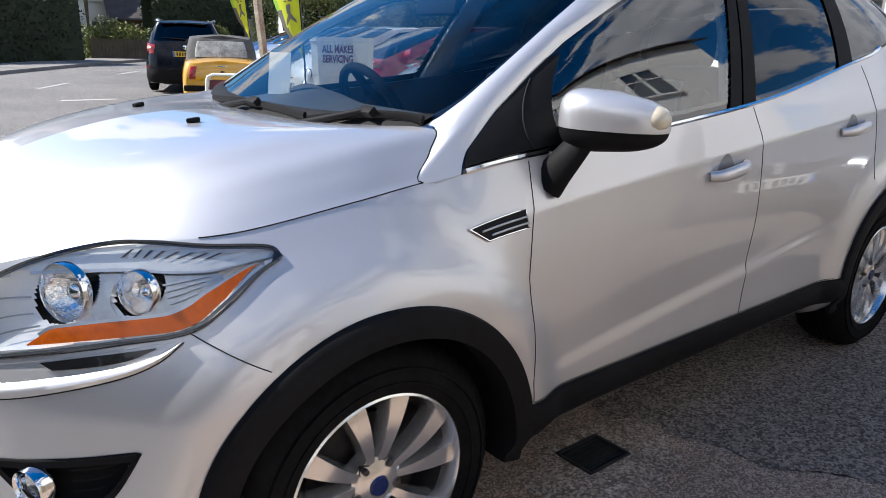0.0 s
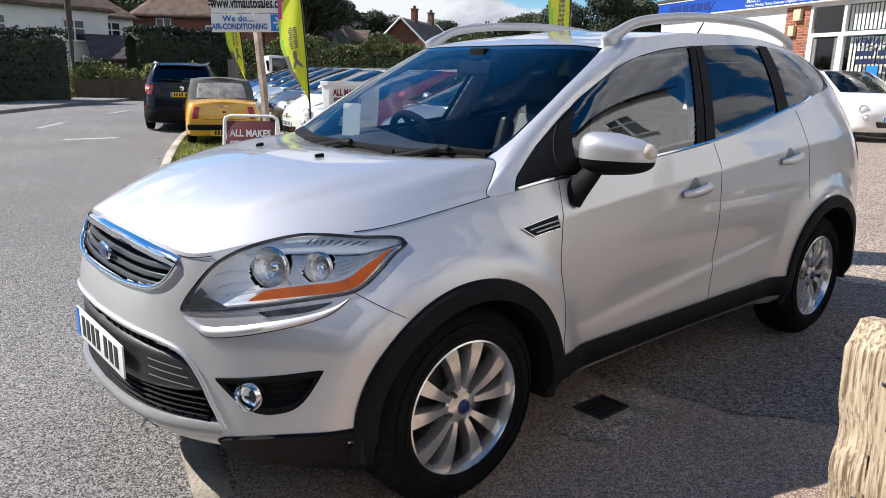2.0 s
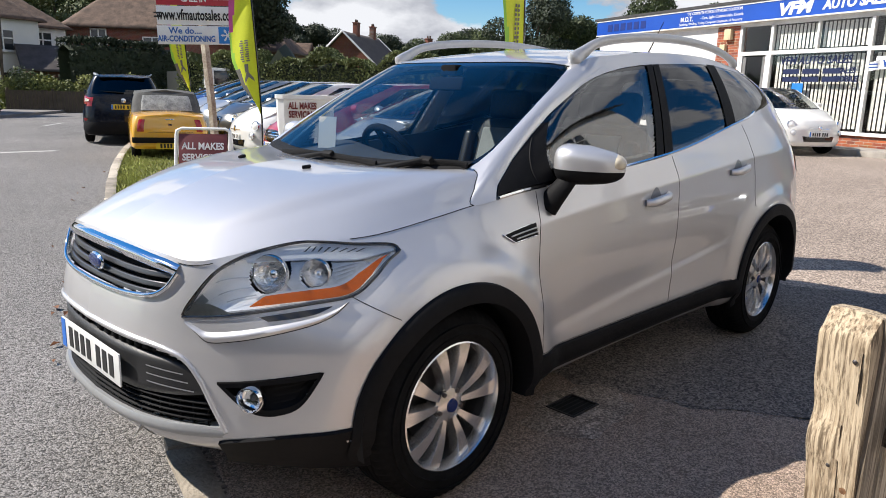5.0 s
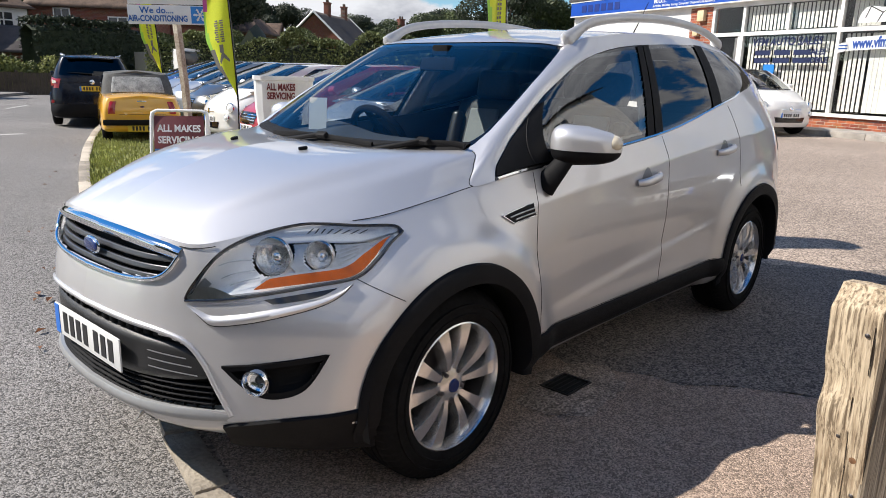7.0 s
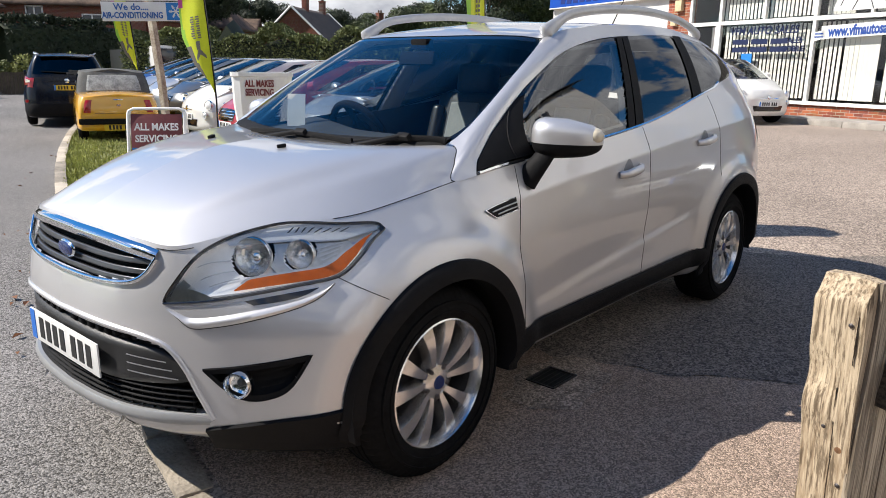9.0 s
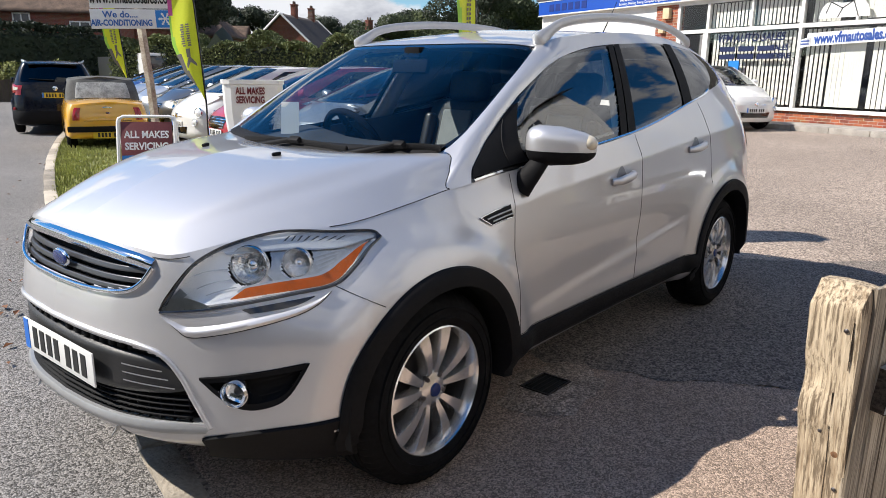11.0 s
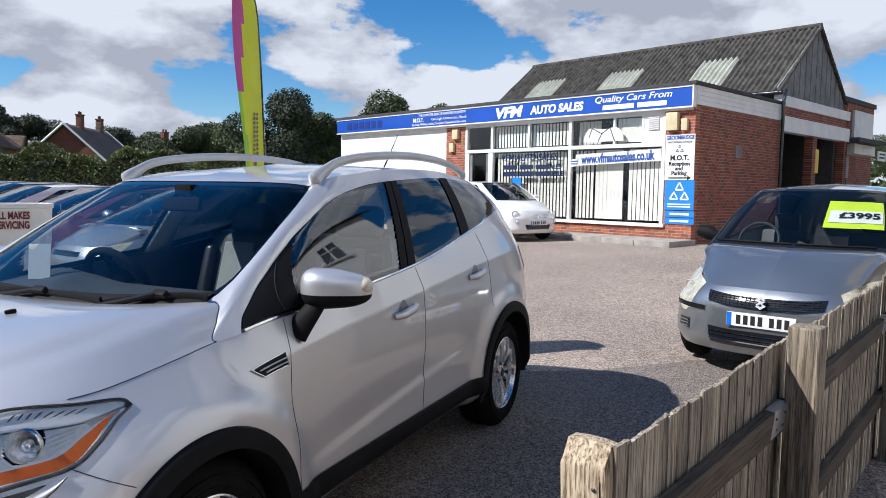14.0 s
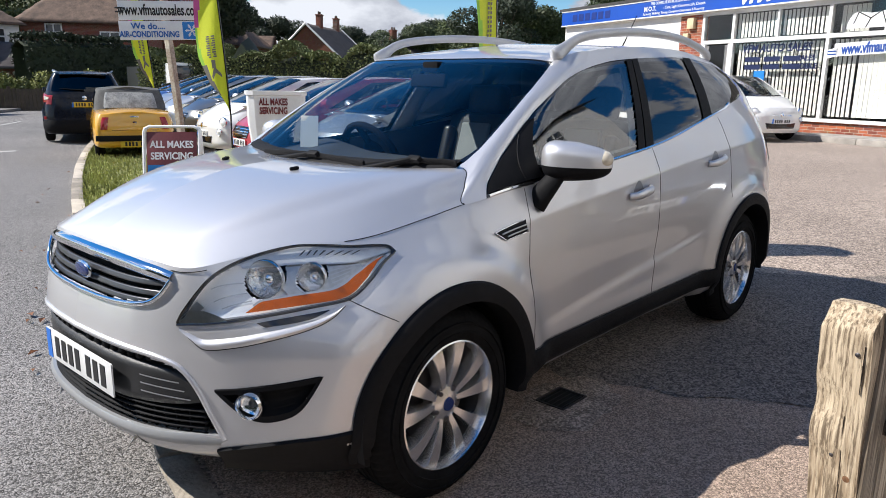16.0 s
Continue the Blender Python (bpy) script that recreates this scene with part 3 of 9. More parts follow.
def wheel(parent, x, y, r_tyre=0.345, r_rim=0.226, width=0.225, style="double", material=None, face=-1, spokes=5, spin=0.1):
    """A wheel with its tyre; face is the side of the car that it looks to."""
    w = new("wheel")
    w.parent = parent
    w.matrix_world = Matrix.Translation((x, y, r_tyre)) @ Matrix.Diagonal((1, -face, 1, 1)) @ pose(0, 0, 0, 0, math.degrees(spin), 0)
    material = material or M_ALLOY
    h = width / 2
    prof = [(r_rim, -h + 0.015), (r_rim + 0.012, -h - 0.002), (r_rim + 0.05, -h - 0.008), (r_tyre - 0.035, -h + 0.004), (r_tyre - 0.012, -h + 0.022), (r_tyre - 0.001, -h + 0.045)]
    for k in range(4):
        c = -h + 0.05 + (width - 0.1) * (k + 0.5) / 4
        prof += [(r_tyre, c - 0.012), (r_tyre, c - 0.004), (r_tyre - 0.007, c - 0.003), (r_tyre - 0.007, c + 0.003), (r_tyre, c + 0.004), (r_tyre, c + 0.012)]
    prof += [(r_tyre - 0.012, h - 0.022), (r_rim + 0.03, h), (r_rim - 0.01, h - 0.01)]
    if style == "double":
        block_tyre(w, prof, r_tyre, h)
    else:
        lathe("tyre", prof, M_RUBBER, w, steps=56)
    lathe("rim", [(r_rim + 0.004, -h + 0.02), (r_rim + 0.005, -h + 0.004), (r_rim, -h + 0.001), (r_rim - 0.005, -h + 0.010), (r_rim - 0.012, -h + 0.05)], material, w, steps=72)
    lathe("rim_barrel", [(r_rim - 0.012, -h + 0.05), (r_rim - 0.03, -h + 0.08), (r_rim - 0.03, h - 0.04)], M_WELL, w, steps=40)
    lathe("brake_disc", [(0.02, -h + 0.085), (r_rim * 0.68, -h + 0.085), (r_rim * 0.68, -h + 0.105), (r_rim - 0.03, -h + 0.115), (r_rim - 0.02, h - 0.03)], M_WELL, w, steps=32)
    n = 2 * spokes if style == "double" else spokes
    for k in range(n):
        if style == "double":
            a = 2 * math.pi * (k // 2) / spokes + (0.285 if k % 2 else -0.285)
            a0 = 2 * math.pi * (k // 2) / spokes + (0.24 if k % 2 else -0.24)
        else:
            a = a0 = 2 * math.pi * k / spokes
        t = np.linspace(0, 1, 9)
        rr = 0.052 + (r_rim - 0.003 - 0.052) * t
        ang = a0 + (a - a0) * t
        wide = (0.0100 + 0.019 * t ** 1.2) * (1.0 if style == "double" else 1.1)
        yy = -h + 0.03 - 0.014 * np.sin(np.pi * np.minimum(t * 0.85, 1)) + 0.0 * t
        rows = []
        for q in range(9):
            c, s = math.cos(ang[q]), math.sin(ang[q])
            ax, tg = np.array((c, 0, s)), np.array((-s, 0, c))
            o = ax * rr[q]
            e = wide[q]
            rows.append([o - tg * e * 1.08 + (0, yy[q] + 0.045, 0), o - tg * e + (0, yy[q] + 0.004, 0), o - tg * e * 0.93 + (0, yy[q] - 0.001, 0),
                         o + tg * e * 0.93 + (0, yy[q] - 0.001, 0), o + tg * e + (0, yy[q] + 0.004, 0), o + tg * e * 1.08 + (0, yy[q] + 0.045, 0)])
        sheet("spoke", np.array(rows), material, w)
    lathe("hub", [(0.0, -h + 0.016), (0.03, -h + 0.018), (0.05, -h + 0.024), (0.068, -h + 0.032), (0.074, -h + 0.07)], material, w, steps=28)
    lathe("centre_cap", [(0.0, -h + 0.010), (0.022, -h + 0.011), (0.026, -h + 0.018)], M_BLUE if style == "double" else M_GLOSSBLACK, w, "dark blue oval centre cap" if style == "double" else "", steps=20)
    if style == "double":
        for k in range(5):
            a = 2 * math.pi * (k + 0.5) / 5
            lathe("wheel_nut", [(0.0, -h + 0.018), (0.007, -h + 0.019), (0.010, -h + 0.030), (0.0155, -h + 0.026), (0.0155, -h + 0.04)], M_DARKMETAL, w, steps=10, m=Matrix.Translation((0.054 * math.cos(a), 0, 0.054 * math.sin(a))))
    return w


def number_plate(parent, m, yellow=False, chars=7, width=0.52, band=True):
    """A plate whose characters are plain bars."""
    pl = box("number_plate", (width, 0.006, 0.111), m, M_YELLOWPLATE if yellow else M_WHITEPLATE, parent, "yellow rear number plate" if yellow else "white front number plate", bevel=0.002)
    if band:
        box("blue_band", (0.036, 0.002, 0.105), m @ Matrix.Translation((-width / 2 + 0.02, -0.004, 0)), M_PLATEBLUE, pl, "blue band")
    x0, step = -width / 2 + 0.075, (width - 0.13) / chars
    for k in range(chars):
        if k == 4 and chars == 7:
            x0 += 0.03
        box("bar", (step * 0.62, 0.002, 0.074), m @ Matrix.Translation((x0 + step * (k + 0.3), -0.004, 0)), M_INK, pl)
    return pl

# ---- the silver car ----
KUGA_PLAN = [(-2.205, 0), (-2.195, .2), (-2.165, .36), (-2.10, .51), (-1.98, .68), (-1.80, .825), (-1.60, .895), (-1.345, .92), (-1.10, .915),
             (-.85, .91), (-.3, .905), (.3, .905), (.9, .91), (1.345, .92), (1.75, .905), (2.02, .80), (2.17, .5), (2.225, 0)]
KUGA_TOP = [(-2.115, 0, .905), (-2.11, .2, .903), (-2.095, .36, .895), (-2.045, .49, .885), (-1.90, .58, .915), (-1.74, .68, .935), (-1.58, .755, .95),
            (-1.345, .785, .985), (-1.15, .785, 1.01), (-.90, .83, 1.05), (-.3, .845, 1.10), (.3, .845, 1.165), (.9, .825, 1.275), (1.3, .80, 1.33),
            (1.7, .745, 1.33), (1.93, .66, 1.27), (2.08, .42, 1.20), (2.13, 0, 1.18)]
KUGA_BASE = [(-1.20, 0, 1.10), (-1.175, .3, 1.103), (-1.11, .55, 1.115), (-1.05, .69, 1.12), (-1.10, .74, 1.068)] + KUGA_TOP[8:]
KUGA_ROOF = [(-.42, 0, 1.545), (-.41, .3, 1.545), (-.385, .5, 1.54), (-.335, .575, 1.53), (-.32, .585, 1.533), (-.30, .592, 1.537), (-.2, .603, 1.565),
             (.05, .615, 1.60), (.4, .62, 1.625), (.85, .61, 1.63), (1.25, .59, 1.605), (1.6, .555, 1.565), (1.82, .48, 1.54), (1.92, .3, 1.545), (1.95, 0, 1.55)]
KUGA_POWER = [1.6, 1.6, 1.6, 1.6, 1.5, 1.5, 2.0, 2.4, 2.4, 2.4, 2.4, 2.8, 3.5, 3.5, 3.0, 2.5, 2, 2]


def KUGA_SAIL(t):
    """The front edge of the black window surround, as a station for each height."""
    return np.interp(t, (0, .11, .28, .43, .57, .67, .76, .87, 1), (5.53, 5.28, 5.16, 5.24, 5.42, 5.77, 6.06, 6.52, 6.55))


def door_form(x, z):
    """The hollow between the sill and the shoulder, and the swelling round the wheels."""
    along = np.exp(-(((x - 0.0) / 0.75) ** 4))
    line = 0.50 + 0.10 * (x + 0.9)
    hollow = -0.010 * np.exp(-((np.clip(z - line, 0, 1) / 0.13) ** 2)) * along * (z > line - 0.03)
    hollow = hollow * np.clip((z - line + 0.03) / 0.03, 0, 1)
    sill = 0.006 * np.exp(-(((z - 0.43) / 0.06) ** 2)) * along
    bulge = sum(0.034 * np.exp(-((np.maximum(np.hypot(x - c, z - 0.36) - 0.46, 0) / 0.085) ** 2.4)) for c in (-1.345, 1.345))
    ridge = .93 + .085 * (x + .885)
    crease = .012 * np.exp(-np.abs(z - ridge) / .065) * np.clip((x + 1.25) / .5, 0, 1) * np.clip((1.9 - x) / .5, 0, 1)
    return hollow + sill + bulge + crease


# upper and lower edges of the openings in the nose, as (station, height)
MOUTH_TOP = [(0, .632), (1, .632), (2, .625), (2.6, .612), (2.95, .588), (3.2, .53), (3.38, .455), (3.58, .372)]
MOUTH_BOTTOM = [(0, .360), (1, .360), (2, .362), (3, .367), (3.58, .370)]
GRILLE_TOP = [(0, .872), (.8, .871), (1.6, .866), (2.2, .858), (2.62, .848)]
GRILLE_BOTTOM = [(0, .752), (.8, .754), (1.5, .760), (2.1, .772), (2.42, .80), (2.62, .846)]


def fog_curves(S):
    a, b = S.u_at(-2.047, .588, .53), S.u_at(-1.825, .815, .575)
    return [(a, .530), (a + .3 * (b - a), .540), (a + .7 * (b - a), .556), (b, .572)], [(a, .528), (a + .22 * (b - a), .468), (a + .4 * (b - a), .438), (a + .6 * (b - a), .437), (a + .8 * (b - a), .468), (b, .570)]


def build_kuga():
    car = thing("car", "silver compact SUV with black lower cladding, parked on the forecourt crossover", "car")
    S = Shell(KUGA_PLAN, KUGA_TOP, KUGA_BASE, KUGA_ROOF, power=KUGA_POWER, tuck=.06, sculpt=door_form)
    last = len(KUGA_PLAN) - 1
    # sides, nose and tail
    us = np.linspace(0, last, 520)
    v = np.linspace(0, 1, 90)[:, None]
    zt = ev(S.top, us)[:, 2]
    U, Z = np.broadcast_to(us, (90, 520)), S.bottom + (zt[None] - S.bottom) * v
    P = S.skin(U, Z)
    mid = (P[:-1, :-1] + P[1:, 1:]) / 2
    keep = np.ones(mid.shape[:2], bool)
    for c in (-1.345, 1.345):
        keep &= ~((np.hypot(mid[..., 0] - c, mid[..., 2] - 0.355) < 0.405) & (mid[..., 1] > 0.6))
    # headlamp bay, grille and air intakes are cut out of the nose
    uf, zf = (U[:-1, :-1] + U[1:, 1:]) / 2, (Z[:-1, :-1] + Z[1:, 1:]) / 2
    LT = [(S.u_at(x, y, z), z) for x, y, z in ((-2.099, .486, .727), (-2.082, .499, .766), (-2.021, .531, .849), (-1.956, .558, .891), (-1.881, .592, .918),
                                               (-1.799, .645, .938), (-1.74, .68, .938), (-1.651, .739, .930), (-1.548, .788, .924), (-1.522, .806, .905))]
    LB = [(LT[0][0], .722)] + [(S.u_at(x, y, z), z) for x, y, z in ((-2.026, .585, .732), (-1.938, .667, .748), (-1.822, .748, .768), (-1.713, .81, .787),
                                                                   (-1.638, .822, .832), (-1.574, .816, .878))] + [(LT[-1][0], .903)]

    def inside(top, bottom, shrink=0.0):
        k = np.linspace(0, 1, 200)
        a, b = ev(top, k * (len(top) - 1)), ev(bottom, k * (len(bottom) - 1))
        hi, lo = np.interp(uf, a[:, 0], a[:, 1]), np.interp(uf, b[:, 0], b[:, 1])
        return (zf < hi - shrink) & (zf > lo + shrink) & (uf > a[0, 0]) & (uf < a[-1, 0])

    keep &= ~inside(LT, LB, 0.010)
    keep &= ~inside(MOUTH_TOP, MOUTH_BOTTOM, 0.012)
    keep &= ~inside(GRILLE_TOP, GRILLE_BOTTOM, 0.008)
    FT, FB = fog_curves(S)
    keep &= ~inside(FT, FB, 0.010)
    panel_pair("body_side", P, M_SILVER, car, keep=keep)
    # bonnet
    w = np.linspace(0, 1, 40)
    front = S.skin(np.linspace(0, 3.15, 40), ev(S.top, np.linspace(0, 3.15, 40))[:, 2])
    side = ev(S.top, np.linspace(3.15, 8, 60))
    gb = np.concatenate([np.linspace(0, 3, 28), np.linspace(3, 5, 13)[1:]])
    rear = ev(S.base, gb)
    t = np.linspace(0, 1, 60)
    middle = np.stack([-2.115 + (2.115 - 1.20) * t, 0 * t, .905 + (1.10 - .905) * (1.25 * t - .25 * t ** 3) ** 0.85 + 0.02 * np.sin(np.pi * t)], -1)
    middle[-1], middle[0] = rear[0], front[0]
    B = S.coons(front, rear, middle, side)
    s = w[None, :]
    rise = np.sin(np.pi * t)[:, None] ** 0.8
    B[..., 2] += 0.018 * rise * (1 - s ** 3)
    B[..., 2] += 0.024 * rise / (1 + np.exp((s - 0.66 + 0.10 * t[:, None]) / 0.030)) * (1 - s ** 6)
    panel_pair("bonnet", B, M_SILVER, car, flip=True)
    S.bonnet = B
    # pillars, roof and glass
    def cell(g0, g1, t0, t1, n, m, off=0.0):
        g = np.linspace(g0, g1, n)[None, :] if np.ndim(g0) == 0 else None
        return S.house(np.broadcast_to(g, (m, n)), np.broadcast_to(np.linspace(t0, t1, m)[:, None], (m, n)), off)

    def glass_edge(t):
        return np.interp(t, (0, .05, .15, .3, .58, .75, 1), (2.72, 2.85, 2.95, 2.97, 3.0, 3.1, 3.27))

    window_front = KUGA_SAIL
    ts = np.linspace(0, 1, 60)[:, None]
    sp = np.linspace(0, 1, 24)[None]
    ga, gk = glass_edge(ts), window_front(ts)
    A, E = S.house(ga, ts), S.house(gk, ts)
    pil = A * (1 - sp[..., None]) + E * sp[..., None]
    n = np.cross(A[1:] - A[:-1], (E - A)[1:])
    n = n / np.linalg.norm(n, axis=-1)[..., None]
    n = np.concatenate([n, n[-1:]]) * np.sign(n[30, 0, 1])
    pil = pil + n * (.016 * 4 * sp * (1 - sp))[..., None]
    foot = ev(S.base, ga[0] + (gk[0] - ga[0]) * sp[0])
    pil = pil + (foot - pil[0])[None] * np.exp(-(ts / .10) ** 1.6)[..., None]
    panel_pair("windscreen_pillar", pil, M_SILVER, car)
    panel_pair("roof_side", cell(6.5, 11.2, .875, 1, 70, 8), M_SILVER, car)
    gs = np.linspace(6.0, 7.7, 30)
    head = np.interp(gs, (5.77, 6.06, 6.3, 6.52, 6.8, 7.1, 7.7), (.67, .76, .805, .832, .853, .867, .876))
    tl = head + (.885 - head) * np.linspace(0, 1, 6)[:, None]
    panel_pair("roof_side", S.house(np.broadcast_to(gs, tl.shape), tl, .004), M_SILVER, car)
    def quarter_edge(t):
        """The rear edge of the quarter window."""
        return np.interp(t, (0, .03, .10, .22, .45, .80, .9), (9.30, 9.60, 10.15, 10.65, 10.95, 11.02, 10.9))

    def post(t, k):
        """The two edges of the post between the rear windows."""
        return (8.79, 9.01)[k] + (.24, .29)[k] * t

    tb = np.linspace(0, .875, 36)[:, None]
    ge = quarter_edge(tb) + .14
    gp = ge + (12.4 - ge) * np.linspace(0, 1, 30)[None]
    panel_pair("rear_pillar", S.house(gp, np.broadcast_to(tb, gp.shape)), M_SILVER, car)
    gw = window_front(tb) + (ge - window_front(tb)) * np.linspace(0, 1, 90)[None]
    tw = np.broadcast_to(tb, gw.shape)
    kp = np.ones((35, 89), bool)

    def pane(lo, hi, t0=.05, t1=.83, name="side_window", material=None, label="", front_edge=False):
        tt = np.linspace(t0, t1, 16)[:, None]
        a = np.maximum(6.27 - 1.48 * (tt - .03), window_front(tt) + 0.12) if front_edge else np.full_like(tt, lo)
        if name == "quarter_window":
            a, h = post(tt, 1), quarter_edge(tt)
        else:
            h = post(tt, 0) if hi > 8 else np.full_like(tt, hi)
        g = a + (h - a) * np.linspace(0, 1, 20)[None]
        return panel_pair(name, S.house(g, np.broadcast_to(tt, g.shape), 0.001), material or M_TINT, car, label)

    gm, tm = (gw[:-1, :-1] + gw[1:, 1:]) / 2, (tw[:-1, :-1] + tw[1:, 1:]) / 2
    for lo, hi in ((np.maximum(6.30 - 1.48 * (tm - .03), window_front(tm) + 0.14), 7.54), (7.80, post(tm, 0)), (post(tm, 1), quarter_edge(tm))):
        kp &= ~((gm > lo + .02) & (gm < hi - .02) & (tm > .07) & (tm < .81))
    panel_pair("window_surround", S.house(gw, tw, -0.001), M_GLOSSBLACK, car, "black window surround", keep=kp)
    pane(6.36, 7.56, material=M_GLASS_SIDE, front_edge=True)
    pane(7.78, 8.85, material=M_TINT)
    pane(8.97, 10.05, t0=.045, t1=.82, name="quarter_window", material=M_TINT)
    wt = np.linspace(.015, .985, 30)[:, None]
    ws = S.house(glass_edge(wt) * np.linspace(0, 1, 40)[None], np.broadcast_to(wt, (30, 40)))
    full = np.concatenate([ws[:, ::-1] * (1, -1, 1), ws[:, 1:]], 1)
    sheet("windscreen", full, M_GLASS, car, "clear windscreen", centre=CAR_CORE)
    for t0, t1 in ((-.01, .06), (.955, .995)):
        panel_pair("windscreen_border", cell(0, 2.8, t0, t1, 40, 4, -0.003), M_GLOSSBLACK, car)
    bt = np.linspace(0, 1, 40)[:, None]
    panel_pair("windscreen_border", S.house(glass_edge(bt) - (.10 + .5 * np.exp(-bt / .05)) * np.linspace(1, 0, 5)[None], np.broadcast_to(bt, (40, 5)), -.003), M_GLOSSBLACK, car)
    rg = cell(12.4, 14, .1, .95, 20, 16)
    sheet("rear_window", np.concatenate([rg, rg[:, ::-1][:, 1:] * (1, -1, 1)], 1), M_TINT, car, centre=CAR_CORE)
    # roof
    fr, rr = ev(S.roof, np.linspace(0, 3, 24)), ev(S.roof, np.linspace(14, 12, 24))
    sd = ev(S.roof, np.linspace(3, 12, 60))
    tt = np.linspace(0, 1, 60)
    md = np.stack([-.42 + 2.37 * tt, 0 * tt, 1.545 + .005 * tt + .115 * (np.sin(np.pi * tt ** .85)) ** .8], -1)
    md[0], md[-1] = fr[0], rr[0]
    R = S.coons(fr, rr, md, sd)
    panel_pair("roof", R, M_SILVER, car, flip=True)
    # roof rails
    for sg in (-1, 1):
        rp = ev([(-.31, .574, 1.535), (-.24, .579, 1.585), (-.10, .585, 1.645), (.2, .59, 1.685), (.6, .585, 1.705), (1.0, .575, 1.695), (1.3, .565, 1.655), (1.45, .56, 1.60)], np.linspace(0, 7, 50)) * (1, sg, 1)
        k = np.linspace(0, 1, 50)
        tube("roof_rail", rp, (0.0145 + 0.017 * np.exp(-(k / .15) ** 2) + 0.010 * np.exp(-((1 - k) / .08) ** 2)) * np.clip(np.minimum(k, 1 - k) / .035, .06, 1) ** .6, M_RAILS, car, "satin silver roof rail", sides=12, flat=1.5)
    # black cladding: arches, sills, lower bumper
    for c, r1 in ((-1.335, .426), (1.335, .455)):
        a = np.linspace(radians(-12), radians(192), 60)
        rows = []
        for r, o, d in ((r1 + .004, 0.002, 0), (r1, 0.014, 0), (r1 - .03, 0.018, 0), (r1 - .062, 0.014, 0), (r1 - .066, 0.0, .012), (r1 - .064, 0, .07)):
            x, z = c + r * np.cos(a), 0.357 + r * np.sin(a)
            uu = np.array([S.u_at(xx, .91, max(zz, .3)) for xx, zz in zip(x, z)])
            q = S.raw(uu, np.maximum(z, .3))
            rows.append(np.stack([x, q[:, 1] + o - d, z], -1))
        panel_pair("wheel_arch_trim", np.array(rows), M_BLACKPLASTIC, car, "black plastic wheel arch trim")
        liner = np.stack([np.stack([c + .41 * np.cos(a), np.full_like(a, y), .357 + .41 * np.sin(a)], -1) for y in (.90, .7, .5)])
        panel_pair("arch_liner", liner, M_GROOVE, car)
        disc = np.stack([np.stack([c + r * np.cos(a), np.full_like(a, .5), .357 + r * np.sin(a)], -1) for r in (.42, 0.0)])
        panel_pair("arch_liner", disc, M_GROOVE, car)
    us0, us1 = S.u_at(-.93, .91, .42), S.u_at(.93, .91, .42)
    k = np.linspace(us0, us1, 60)
    zz = np.array((.432, .428, .405, .362, .330, .305))
    oo = np.array((0.0, .012, .018, .016, .004, -.03))
    panel_pair("sill_cladding", S.skin(np.broadcast_to(k, (6, 60)), np.broadcast_to(zz[:, None], (6, 60)), np.broadcast_to(oo[:, None], (6, 60))), M_BLACKPLASTIC, car, "black plastic sill cladding", flip=True)
    uv = np.linspace(S.u_at(-2.044, .577, .33), S.u_at(-1.71, .88, .34), 30)
    hi = .335 + .060 * np.linspace(0, 1, 30) ** .7
    low = .232 - .030 * np.linspace(0, 1, 30)
    rows = [S.skin(uv, hi - q * (hi - low), np.full(30, o)) for q, o in ((0, .002), (.04, .010), (.5, .013), (.9, .012), (1, -.02))]
    panel_pair("lower_bumper", np.array(rows), M_BLACKPLASTIC, car, "black plastic lower bumper corner", flip=True)
    # floor pan, so that no light comes through the shell
    bm = bmesh.new()
    add_box(bm, (3.6, 1.15, .22), Matrix.Translation((.10, 0, .38)))
    add_box(bm, (1.7, 1.62, .12), Matrix.Translation((0, 0, .34)))
    add_box(bm, (3.5, 1.24, .02), Matrix.Translation((.05, 0, .225)))
    add_box(bm, (.42, 1.08, .02), Matrix.Translation((-1.77, 0, .405)))
    add_box(bm, (.22, 1.34, .02), Matrix.Translation((-1.72, 0, .40)))
    add_box(bm, (.35, 1.3, .02), Matrix.Translation((1.95, 0, .40)))
    add_box(bm, (.16, 1.10, .02), Matrix.Translation((-1.93, 0, .36)))
    add_box(bm, (.30, 1.24, .02), Matrix.Translation((-1.78, 0, .345)))
    part("floor_pan", bm, M_GROOVE, car)
    # wheels
    for x in (-1.345, 1.345):
        for f in (-1, 1):
            wheel(car, x, f * .80, face=f, spin=-.314 if x < 0 else .2)
    return car, S, LT, LB


M_GLASS_SIDE = glass("side_glass", (0.66, 0.69, 0.68), ior=2.2)
KUGA, KS, LAMP_TOP, LAMP_BOTTOM = build_kuga()


def disc(name, centre, normal, radius, material, parent, label="", depth=0.01, dome=0.0, ring=0.0):
    """A round lens or ring that faces along normal."""
    q = Vector(normal).to_track_quat("-Y", "Z").to_matrix().to_4x4()
    m = Matrix.Translation(centre) @ q
    if ring:
        prof = [(radius - ring, 0.004), (radius - ring, -depth * .5), (radius - ring * .5, -depth), (radius, -depth * .4), (radius, 0.01)]
    else:
        prof = [(0.0001, -dome), (radius * .5, -dome * .8), (radius * .85, -dome * .35), (radius, 0.0), (radius, depth)]
    return lathe(name, prof, material, parent, label, steps=32, m=m)


